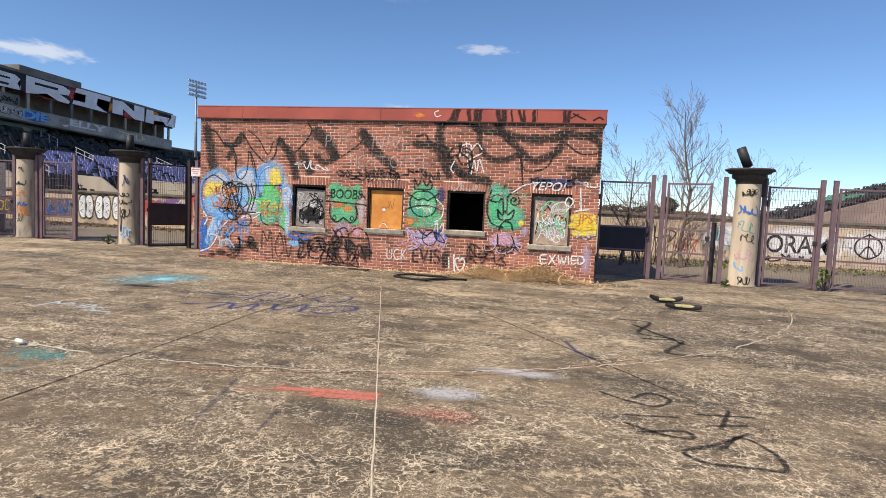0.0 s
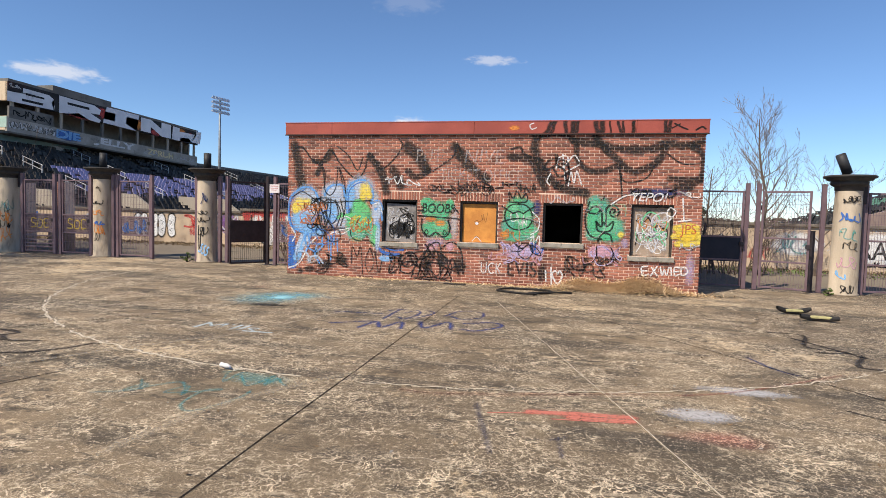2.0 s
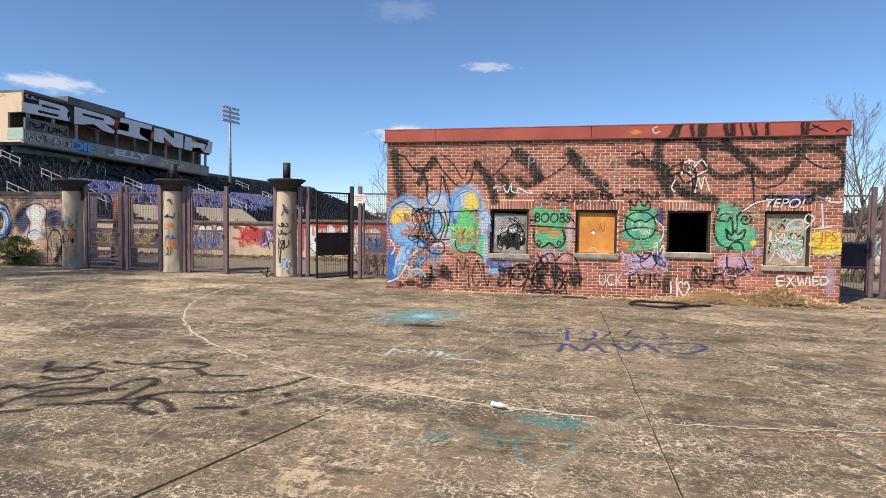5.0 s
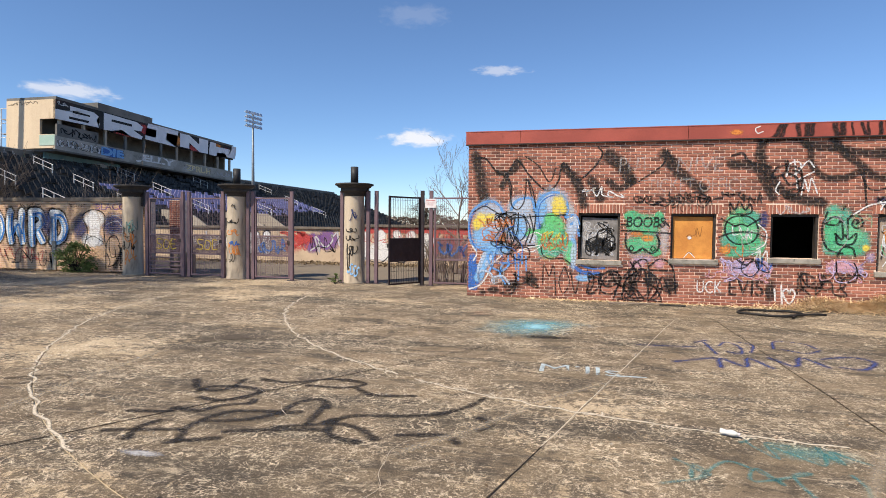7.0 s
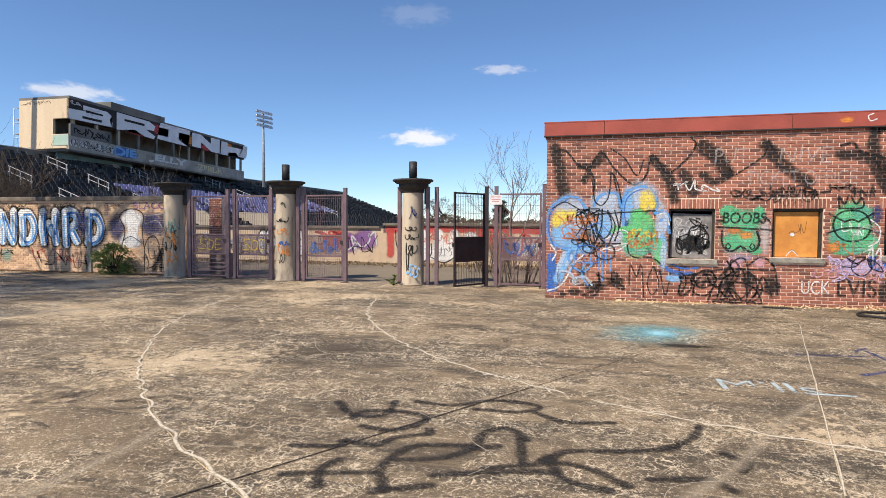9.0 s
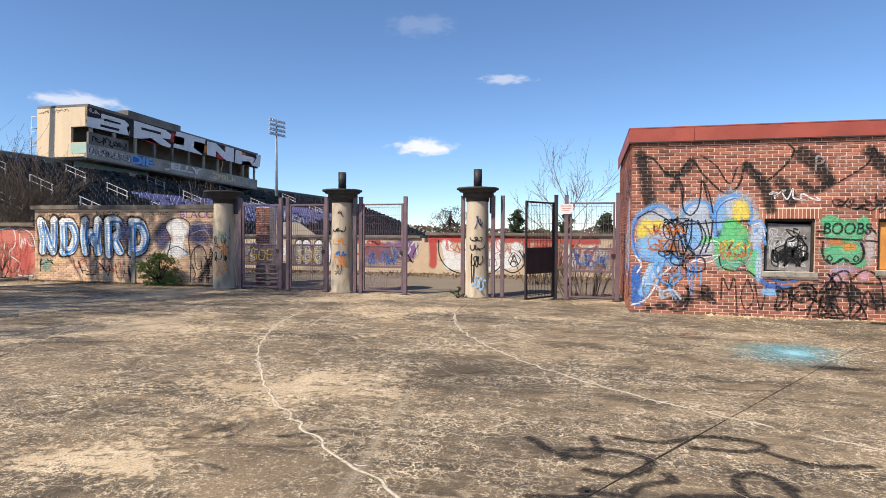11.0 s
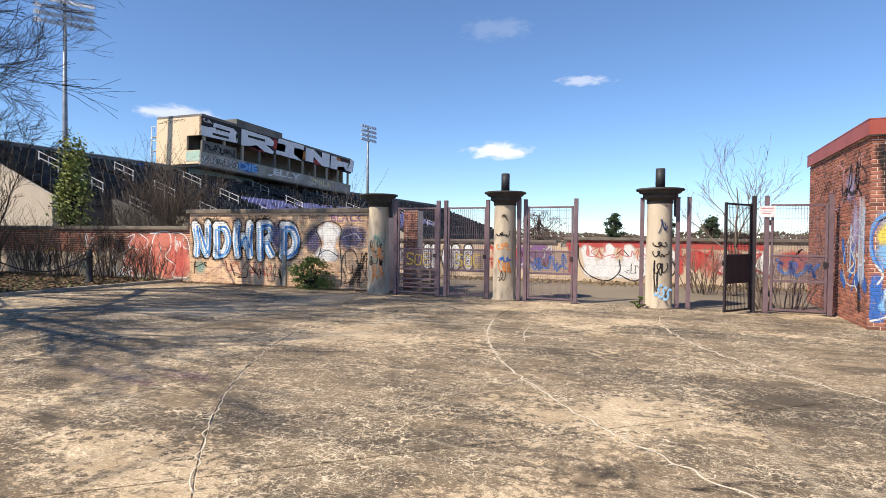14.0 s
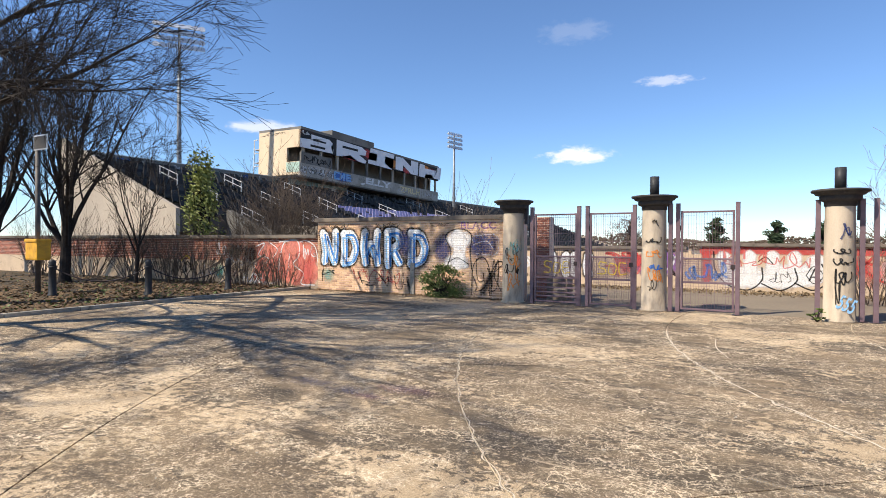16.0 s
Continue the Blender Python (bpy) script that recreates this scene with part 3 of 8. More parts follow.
SIDE = Plane((BX0, 0, 0), (0, -1, 0), (0, 0, 1))

fascia = setting(new("fascia_trim"), "red painted metal fascia band round the roof edge", "trim")
seams = [BX0 - 0.05, -2.8, 0.62, 4.1, BX1 + 0.05]
for a, b in zip(seams, seams[1:]):
    part("fascia_panel", one_box(a + 0.003, b - 0.003, BY0 - 0.055, BY0 - 0.03, 3.375, BH, bevel=0.006), M_FASCIA, fascia)
part("fascia_panel", one_box(BX0 - 0.055, BX0 - 0.03, BY0 - 0.03, BY1 + 0.05, 3.375, BH, bevel=0.006), M_FASCIA, fascia)
part("fascia_panel", one_box(BX1 + 0.03, BX1 + 0.055, BY0 - 0.03, BY1 + 0.05, 3.375, BH, bevel=0.006), M_FASCIA, fascia)
part("drip_edge", one_box(BX0 - 0.06, BX1 + 0.06, BY0 - 0.062, BY0 - 0.025, 3.352, 3.375), M_FRAME, fascia, "dark drip edge")
part("roof_edge", one_box(BX0 - 0.06, BX1 + 0.06, BY0 - 0.06, BY1 + 0.06, BH, BH + 0.02), M_FASCIA, fascia)

for i, (x0, x1, z0, z1) in enumerate(WINDOWS):
    win = setting(new("window_%d" % (i + 1)), ("ticket window closed by a scribbled grey board", "ticket window closed by an orange plywood board", "open empty ticket window, dark inside", "ticket window closed by a scribbled brown board")[i], "window")
    fr = bmesh.new()
    box(fr, x0, x0 + 0.045, BY0 + 0.06, BY0 + 0.2, z0, z1)
    box(fr, x1 - 0.045, x1, BY0 + 0.06, BY0 + 0.2, z0, z1)
    box(fr, x0 + 0.045, x1 - 0.045, BY0 + 0.06, BY0 + 0.2, z1 - 0.05, z1)
    part("window_frame", fr, M_FRAME, win)
    part("window_sill", one_box(x0 - 0.04, x1 + 0.04, BY0 - 0.055, BY0 + 0.22, z0 - 0.1, z0 - 0.004, bevel=0.012), M_SILL, win, "weathered stone sill")
    if i != 2:
        tilt = pose((x0 + x1) / 2, 0, z0, 0, (2.2 if i == 0 else 0), 0) @ Matrix.Translation((-(x0 + x1) / 2, 0, -z0))
        board = part("board", one_box(x0 + 0.05, x1 - 0.05, BY0 + 0.115, BY0 + 0.135, z0 + 0.01, z1 - (0.1 if i == 0 else 0.06), bevel=0.004, m=tilt), (M_BOARD_G, M_BOARD_O, None, M_BOARD_B)[i], win)
        bp = Plane((0, BY0 + 0.112, 0), (1, 0, 0), (0, 0, 1))
        if i == 0:
            paint(board, bp, WHITE, "", [scrawl(3, x0 + 0.2, x1 - 0.1, z0 + 0.25, z0 + 0.7, 5, 0.018), scrawl(4, x0 + 0.15, x1 - 0.2, z0 + 0.4, z0 + 0.6, 3, 0.014)])
            for k in range(4):
                paint(board, bp, (HAZE, BLACK, HAZE, SOOT)[k], "", [tangle(380 + k, x0 + 0.12, x1 - 0.12, z0 + 0.1, z1 - 0.2, 4, 0.035)])
            paint(board, bp, BLACK, "", [scrawl(5, x0 + 0.15, x1 - 0.1, z0 + 0.1, z0 + 0.5, 4, 0.05)], [(x0 + 0.45, z0 + 0.3, 0.25, 0.2)])
        elif i == 1:
            paint(board, bp, FADED, "", [(0.012, [(0.66, 1.4), (0.72, 1.44), (0.76, 1.4), (0.72, 1.36), (0.67, 1.4)]), (0.012, [(0.76, 1.4), (0.84, 1.45), (0.82, 1.56)]), (0.012, [(0.86, 1.4), (0.86, 1.58), (0.92, 1.4), (0.96, 1.62)]), (0.014, [(0.64, 0.98), (0.72, 1.08), (0.82, 0.98)])])
            paint(board, bp, WHITE, "", [(0.02, [(0.62, 0.96), (0.72, 1.06), (0.83, 0.96)])], [(0.72, 1.37, 0.05, 0.04)])
        else:
            for k, mm in enumerate((SOOT, HAZE, MINT, PALE)):
                paint(board, bp, mm, "", [tangle(390 + k, x0 + 0.12, x1 - 0.12, z0 + 0.1, z1 - 0.15, 3, 0.045)])
            for k, mm in enumerate((WHITE, PALE, MINT, WHITE, ORANGE, PALE)):
                paint(board, bp, mm, "", [scrawl(30 + k, x0 + 0.12, x1 - 0.12, z0 + 0.08 + 0.12 * k, z0 + 0.42 + 0.1 * k, 4, 0.02)])

# ---- gate columns ----
COLS = [(-14.5, 16.62, False, 0), (-10.98, 16.6, True, 0), (-7.4, 16.55, True, 0), (8.84, 16.5, True, 1)]


def gate_column(x, y, pipe, tipped):
    col = thing("gate_column", "round weathered concrete gate column with a dark capital" + (" and a black pipe on top" if pipe and not tipped else " and a toppled black pipe on top" if tipped else ""), "column", "columns of the gate", (x, y, 0))
    h = 2.66
    part("shaft", lathe([(0.31, 0), (0.31, 0.03), (0.282, 0.05), (0.277, 1.2), (0.262, h - 0.32), (0.262, h - 0.29)], 40), M_COLUMN, col)
    part("capital", lathe([(0.262, h - 0.34), (0.282, h - 0.325), (0.282, h - 0.25), (0.3, h - 0.24), (0.35, h - 0.215), (0.362, h - 0.19), (0.362, h - 0.135), (0.35, h - 0.125), (0.43, h - 0.105), (0.455, h - 0.075), (0.46, h - 0.06), (0.505, h - 0.052), (0.515, h - 0.03), (0.51, h - 0.008), (0.485, h)], 40), M_CAP, col, "stained dark capital")
    # added dark box: the gate post's top in shadow, behind the column
    part("shaded_post_top", one_box(0.29, 0.38, 0.02, 0.12, h - 0.62, h - 0.1, bevel=0.008), M_DARKMETAL, col, "dark box standing in for the shaded post top behind the column")
    if pipe:
        m = pose(0, 0, h - 0.01) if not tipped else pose(-0.05, 0, h + 0.05, 0, -27, 20)
        part("pipe", lathe([(0.102, 0), (0.102, 0.46), (0.093, 0.46), (0.093, 0.43)], 28, m=m), M_PIPE, col, "short black pipe")
    return col


def wrapped(col, x, y, seed, marks):
    """Marks sprayed round the camera side of a column: (material, angle, height, strokes of a small tag)."""
    for k, (mm, ang, z, w, hh, loops) in enumerate(marks):
        verts, faces, uvs = [], [], []
        width, pts = scrawl(seed * 10 + k, -w / 2, w / 2, z, z + hh, loops, 0.036)
        line = smooth_line(pts)
        for i, p in enumerate(line):
            d = (line[min(i + 1, len(line) - 1)] - line[max(i - 1, 0)]).normalized()
            s = Vector((-d.y, d.x)) * width * 0.55
            for sgn in (1, 0, -1):
                q = p + s * sgn
                a = radians(ang) + q.x / 0.285
                rr = 0.286 + 0.0004 * k
                verts.append((rr * math.sin(a), -rr * math.cos(a), q.y))
                uvs.append((0, sgn * 1.2))
            if i:
                b = 3 * i
                faces += [(b - 3, b - 2, b + 1, b), (b - 2, b - 1, b + 2, b + 1)]
        raw("graffiti", verts, faces, mm, col, "", uvs)


columns = [gate_column(*c) for c in COLS]
wrapped(columns[0], 0, 0, 1, [(ORANGE, 20, 0.3, 0.4, 0.7, 4), (FADED, 15, 1.0, 0.45, 0.5, 4), (TEAL, 25, 1.3, 0.4, 0.4, 3), (SOOT, 10, 0.75, 0.4, 0.35, 4), (ORANGE, 25, 0.9, 0.35, 0.4, 3)])
wrapped(columns[1], 0, 0, 2, [(SOOT, 15, 1.95, 0.14, 0.16, 2), (BLACK, 5, 1.55, 0.35, 0.18, 3), (ORANGE, 10, 1.2, 0.35, 0.22, 3), (ORANGE, 15, 0.65, 0.35, 0.4, 4), (BLUE, 20, 0.95, 0.3, 0.12, 3), (FADED, 0, 0.45, 0.2, 0.3, 2)])
wrapped(columns[2], 0, 0, 3, [(NAVY, 15, 1.65, 0.22, 0.3, 2), (BLACK, 5, 1.35, 0.3, 0.16, 3), (BLACK, 10, 1.15, 0.36, 0.16, 3), (BLACK, 8, 0.75, 0.3, 0.32, 3), (SOOT, -10, 0.3, 0.12, 0.6, 2)])
wrapped(columns[3], 0, 0, 4, [(BLACK, -10, 2.05, 0.3, 0.14, 3), (BLUE, -10, 1.6, 0.42, 0.25, 4), (TEAL, -15, 1.2, 0.4, 0.3, 3), (FADED, 0, 0.95, 0.3, 0.25, 3), (PINK, -12, 0.6, 0.4, 0.3, 3), (SKYB, -35, 0.35, 0.2, 0.2, 2), (SOOT, -5, 0.05, 0.25, 0.25, 3)])

# ---- gates and fence panels ----
GATE_H = 2.3
OLD_YELLOW = spray((0.6, 0.42, 0.06), 0.7, 0.5)
OLD_BLUE = spray((0.05, 0.13, 0.36), 0.7, 0.5)


def gate_post(x, y, h=2.46, dark=False):
    p = thing("gate_post", ("dark" if dark else "chipped purple") + " square steel gate post", "post", "posts of the gate", (x, y, 0))
    part("tube", one_box(-0.045, 0.045, -0.045, 0.045, 0, h, bevel=0.006), M_DARKMETAL if dark else M_PURPLE, p)
    part("cap", one_box(-0.05, 0.05, -0.05, 0.05, h, h + 0.012, bevel=0.004), M_DARKMETAL if dark else M_PURPLE, p)
    part("base_plate", one_box(-0.1, 0.1, -0.1, 0.1, 0.0, 0.012, bevel=0.004), M_DARKMETAL, p, "rusty base plate")
    return p


def wires(w, z0, z1, step_x, step_z, r):
    v, f = [], []

    def bar(a, b, c, d, e, g):
        k = len(v)
        v.extend([Vector((x, y, z)) for z in (e, g) for y in (c, d) for x in (a, b)])
        f.extend([(k, k + 1, k + 5, k + 4), (k + 2, k + 6, k + 7, k + 3), (k, k + 4, k + 6, k + 2), (k + 1, k + 3, k + 7, k + 5)] if e + 0.05 < g else [(k, k + 1, k + 5, k + 4), (k + 2, k + 6, k + 7, k + 3), (k, k + 2, k + 3, k + 1), (k + 4, k + 5, k + 7, k + 6)])

    x = 0.05
    while x < w - 0.04:
        bar(x - r, x + r, -r, r, z0, z1)
        x += step_x
    z = z0 + step_z / 2
    while z < z1:
        bar(0.03, w - 0.03, -r * 2, 0, z - r, z + r)
        z += step_z
    return v, f


def gate_leaf(x, y, w, rz, kind="mesh_gate", label="", solid=None, bars=False, marks=None, dark=False, dense=True):
    """A welded leaf: tube frame, wire mesh, a dense middle panel; hinged at x, y and turned by rz."""
    mm = M_DARKMETAL if dark else M_PURPLE
    g = thing(kind, label, "gate" if kind == "mesh_gate" else "fence", "leaves of the gate", (x, y, 0), rz)
    for a, b, z0, z1 in ((0, 0.045, 0.06, GATE_H), (w - 0.045, w, 0.06, GATE_H)):
        part("stile", one_box(a, b, -0.022, 0.022, z0, z1, bevel=0.005), mm, g)
    for z in (0.06, 0.66, 1.2, GATE_H - 0.045):
        part("rail", one_box(0.045, w - 0.045, -0.02, 0.02, z, z + 0.04, bevel=0.004), mm, g)
    v, f = wires(w, 0.1, GATE_H - 0.045, 0.055, 0.2, 0.0028)
    raw("wire_mesh", v, f, M_DARKMETAL if dark else M_PURPLE, g)
    if solid:
        part("panel", one_box(0.03, w - 0.03, -0.012, 0.012, 0.64, 1.24, bevel=0.003), solid, g, "dark solid sheet panel")
    elif dense:
        v, f = wires(w, 0.68, 1.22, 0.017, 0.05, 0.0036)
        raw("dense_mesh", v, f, mm, g)
    if bars:
        for z in (0.2, 0.3, 0.42, 0.54):
            part("bar", one_box(0.0, w, -0.05, -0.025, z, z + 0.035, bevel=0.004), mm, g)
    part("latch", one_box(w - 0.075, w + 0.02, -0.05, -0.018, 1.0, 1.1, bevel=0.005), M_DARKMETAL, g)
    for z in (0.35, 1.85):
        part("hinge", lathe([(0.02, 0), (0.02, 0.12)], 10, at=(-0.015, 0, z)), M_DARKMETAL, g)
    if marks:
        pl = Plane((0, -0.012, 0), (1, 0, 0), (0, 0, 1))
        for mat_, s in marks:
            paint(g, pl, mat_, "", s)
    return g


def sc(seed, w, z0=0.78, z1=1.12, loops=4, width=0.05):
    return [scrawl(seed, 0.12, w - 0.15, z0, z1, loops, width)]


GY = 16.6
for x, y in ((-13.97, GY), (-12.75, GY), (-12.54, GY), (-11.42, GY), (-10.62, GY), (-10.46, GY), (-7.77, GY), (-7.02, GY), (-6.79, GY), (-5.28, GY), (6.8, GY), (7.04, GY), (8.38, GY - 0.02), (9.22, GY), (10.4, GY), (10.66, GY), (11.95, GY)):
    gate_post(x, y)
gate_post(-9.24, GY - 0.05)
gate_post(-5.52, GY, 2.46, True)
gate_post(8.2, GY, 1.4, True)
gate_post(-4.12, GY, 2.5)
gate_leaf(-13.9, GY, 1.1, 0, label="purple steel mesh gate leaf with yellow graffiti and bars below", bars=True, marks=[(OLD_YELLOW, [(0.045, [(0.45, 1.08), (0.3, 1.1), (0.28, 0.98), (0.42, 0.92), (0.4, 0.82), (0.25, 0.82)]), (0.045, [(0.52, 1.05), (0.5, 0.84), (0.64, 0.82), (0.68, 1.02), (0.54, 1.08)]), (0.045, [(0.9, 1.08), (0.76, 1.08), (0.76, 0.82), (0.92, 0.83)]), (0.04, [(0.76, 0.95), (0.88, 0.95)])])])
gate_leaf(-12.48, GY, 1.02, 0, label="purple steel mesh gate leaf with yellow graffiti", marks=[(OLD_YELLOW, [(0.045, [(0.4, 1.08), (0.25, 1.1), (0.24, 0.98), (0.38, 0.92), (0.36, 0.82), (0.2, 0.82)]), (0.045, [(0.48, 1.05), (0.46, 0.84), (0.6, 0.82), (0.64, 1.02), (0.5, 1.08)]), (0.045, [(0.86, 1.08), (0.72, 1.08), (0.72, 0.82), (0.88, 0.83)])])])
gate_leaf(-10.4, GY, 1.1, -2, label="purple steel mesh gate leaf with blue graffiti", marks=[(OLD_BLUE, sc(13, 1.1, 0.75, 1.15, 5, 0.07))])
gate_leaf(-5.57, GY - 0.03, 1.02, 236, label="dark open gate leaf swung outwards, with a solid black panel", solid=M_DARKMETAL, dark=True)
gate_leaf(-5.2, GY, 1.02, 0, kind="fence_panel", label="purple steel mesh fence panel with blue graffiti beside the booth", marks=[(OLD_BLUE, sc(14, 1.02, 0.75, 1.15, 5, 0.08))])
gate_leaf(5.6, GY, 1.14, 0, kind="fence_panel", label="purple mesh fence panel with a navy sheet beside the booth", solid=M_NAVY)
gate_leaf(7.12, GY, 0.98, -24, label="purple steel mesh gate leaf standing ajar", dense=False)
gate_leaf(9.29, GY, 1.06, 0, label="purple steel mesh gate leaf, closed", dense=False)
gate_leaf(10.74, GY, 1.14, 0, kind="fence_panel", label="purple steel mesh fence panel", dense=False)
sign = thing("warning_sign", "small white metal sign wired to a gate post", "sign", "", (-5.28, GY - 0.06, 2.02))
part("plate", one_box(-0.15, 0.15, -0.006, 0.0, 0, 0.24, bevel=0.002), M_SIGN, sign)
paint(sign, Plane((0, -0.007, 0), (1, 0, 0), (0, 0, 1)), RED, "faded red bars", [(0.02, [(-0.11, 0.19), (0.11, 0.19)]), (0.014, [(-0.1, 0.13), (0.1, 0.13)]), (0.014, [(-0.1, 0.08), (0.06, 0.08)])])

# ---- boundary walls ----
TALL = Plane((0, 17.1, 0), (1, 0, 0), (0, 0, 1))
tall = setting(part("wall_tall", one_box(-21.6, -14.45, 17.111, 17.5, 0, 2.2), M_MORTAR), "tall tan brick wall with big blue and white graffiti letters", "wall")
TALL.joints = -21.6
lay_bricks(tall, TALL, -21.6, -14.5, 0, 2.19, [], M_TAN, seed=5)
part("coping", one_box(-21.68, -14.45, 17.02, 17.56, 2.2, 2.33, bevel=0.02), M_COPING, tall, "dark stone coping")
part("pier", one_box(-17.98, -17.84, 17.06, 17.12, 0, 0.95, bevel=0.01), M_SILL, tall, "pale narrow pier")
LOW = Plane((0, 17.2, 0), (1, 0, 0), (0, 0, 1))
LOWP = Plane((0, 17.187, 0), (1, 0, 0), (0, 0, 1))
low = setting(part("wall_low", one_box(-62, -21.6, 17.211, 17.5, 0, 1.68), M_MORTAR), "low boundary wall, red brick over pale render, with graffiti", "wall")
lay_bricks(low, LOW, -46, -21.6, 0.87, 1.68, [], M_BRICK, seed=6)
part("render_band", one_box(-62, -21.61, 17.19, 17.212, 0, 0.87), M_RENDERED, low, "pale stained render band")
part("coping", one_box(-62, -21.68, 17.1, 17.56, 1.68, 1.8, bevel=0.02), M_COPING, low, "dark stone coping")
pier = setting(part("wall_pier", one_box(-14.5, -14.05, 18.2, 18.6, 0, 2.3), M_MORTAR), "dark brick pier behind the gate", "wall")
lay_bricks(pier, Plane((0, 18.19, 0), (1, 0, 0), (0, 0, 1)), -14.5, -14.05, 0, 2.3, [], M_BRICK, seed=7)

INNER_Y = 23.5
INNER = Plane((0, INNER_Y, 0), (1, 0, 0), (0, 0, 1))
inner = setting(part("wall_inner", one_box(-10.6, 60, INNER_Y, INNER_Y + 0.35, 0, 1.48), M_RENDERED), "pale rendered wall along the field, covered in red and white graffiti", "wall")
part("coping", one_box(-10.7, 60, INNER_Y - 0.08, INNER_Y + 0.43, 1.48, 1.58, bevel=0.015), M_COPING, inner, "stone coping")
inner_w = setting(part("wall_inner_west", one_box(-60, -10.95, 24.2, 24.5, 0, 1.36), M_RENDERED), "pale rendered field wall with faded graffiti", "wall")
INNERW = Plane((0, 24.2, 0), (1, 0, 0), (0, 0, 1))
part("coping", one_box(-60, -11.1, 24.12, 24.58, 1.36, 1.46, bevel=0.015), M_COPING, inner_w, "stone coping")
part("step", one_box(-11.1, -10.61, 24.1, 24.5, 0, 1.2), M_RENDERED, inner_w)


# ---- stadium ----
def stand_rows(parent, xf, zf, n, run, rise, sgn, y0, y1, seat_mats, seed, seat_step=0.56, tread=None):
    """Stepped rows that climb away from the field, each with its run of seats."""
    r = random.Random(seed)
    for i in range(n):
        x, z = xf + sgn * run * i, zf + rise * (i + 1)
        a, b = sorted((x, x + sgn * run))
        part("step", one_box(a, b, y0, y1, max(0, z - 0.9), z), tread or M_TREAD, parent)
    sets = {}
    for i in range(n):
        x, z = xf + sgn * (run * i + run * 0.62), zf + rise * (i + 1)
        y = y0 + 0.5
        while y < y1 - 0.5:
            y += seat_step
            if (y - y0) % 9.0 < 1.3 or r.random() < 0.12:
                continue
            v, f = sets.setdefault(seat_mats(i, y), ([], []))
            k = len(v)
            t = r.uniform(-0.03, 0.03)
            v += [Vector((x + sgn * dx + sgn * dz * 0.25, y + dy, z + 0.16 + dz + t)) for dz in (0, 0.42) for dx in (0, 0.07) for dy in (0, 0.44)]
            f += [(k, k + 1, k + 5, k + 4), (k + 2, k + 6, k + 7, k + 3), (k, k + 4, k + 6, k + 2), (k + 1, k + 3, k + 7, k + 5), (k + 4, k + 5, k + 7, k + 6)]
            k = len(v)
            v += [Vector((x - sgn * dx, y + dy, z + 0.2 + dz + t)) for dz in (0, 0.05) for dx in (0, 0.36) for dy in (0, 0.44)]
            f += [(k, k + 2, k + 3, k + 1), (k + 4, k + 5, k + 7, k + 6), (k + 2, k + 6, k + 7, k + 3), (k, k + 1, k + 5, k + 4)]
    for mm, (v, f) in sets.items():
        tagged(raw("seating", v, f, mm, parent), kind="stuff")


west = thing("grandstand", "weathered concrete grandstand with rows of dark and purple seats", "grandstand")
SOUTH, NORTH = 25.3, 114.0
stand_rows(west, -40.0, 2.75, 15, 0.8, 0.3, -1, SOUTH + 0.3, NORTH, lambda i, y: M_SEATP if 46 < y < 84 and i < 6 else M_SEATD, 1)
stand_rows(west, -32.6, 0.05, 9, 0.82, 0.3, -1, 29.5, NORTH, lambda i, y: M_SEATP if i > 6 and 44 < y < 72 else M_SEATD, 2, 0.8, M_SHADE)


def end_wall(y0, y1, top):
    bm = bmesh.new()
    for y in (y0, y1):
        bm.faces.new([bm.verts.new((x, y, z)) for x, z in top])
    bm.faces.ensure_lookup_table()
    a, b = bm.faces[0].verts[:], bm.faces[1].verts[:]
    for i in range(len(a)):
        j = (i + 1) % len(a)
        bm.faces.new((a[i], a[j], b[j], b[i]))
    bmesh.ops.recalc_face_normals(bm, faces=bm.faces)
    return bm


part("end_wall", end_wall(SOUTH, SOUTH + 0.3, [(-40, 0), (-40, 3.6), (-52.6, 8.9), (-52.6, 0)]), M_CONCRETE, west, "pale stained concrete end wall")
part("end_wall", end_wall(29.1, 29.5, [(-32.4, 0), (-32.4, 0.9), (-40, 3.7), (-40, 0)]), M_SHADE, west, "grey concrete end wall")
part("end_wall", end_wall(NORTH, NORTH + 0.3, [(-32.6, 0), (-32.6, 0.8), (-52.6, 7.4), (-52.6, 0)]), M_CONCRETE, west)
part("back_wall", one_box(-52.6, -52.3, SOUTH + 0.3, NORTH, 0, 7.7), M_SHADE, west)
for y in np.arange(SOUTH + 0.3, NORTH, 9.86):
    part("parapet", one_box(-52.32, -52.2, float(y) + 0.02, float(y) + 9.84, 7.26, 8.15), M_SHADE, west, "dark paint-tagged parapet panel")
part("top_rail", one_box(-52.3, -52.22, SOUTH, NORTH, 8.15, 8.22), M_STEEL, west)
PARA = Plane((-52.19, 0, 0), (0, 1, 0), (0, 0, 1))
for k in range(14):
    y = 27 + k * 1.6 + (k % 3) * 0.3
    paint(west, PARA, (PALE, BLUE, PALE, TEAL)[k % 4], "", [scrawl(600 + k, y, y + 1.3, 7.45, 8.0, 3, 0.09)])
for y in (31.0, 33.2, 36.5, 45.0, 54.0, 58.0):
    part("stair_cheek", end_wall(y, y + 0.25, [(-32.5, 0), (-31.2, 0), (-31.2, 0.4), (-34.5, 2.6), (-37, 2.7), (-37, 0)]), M_CONCRETE, west, "pale concrete stair cheek")

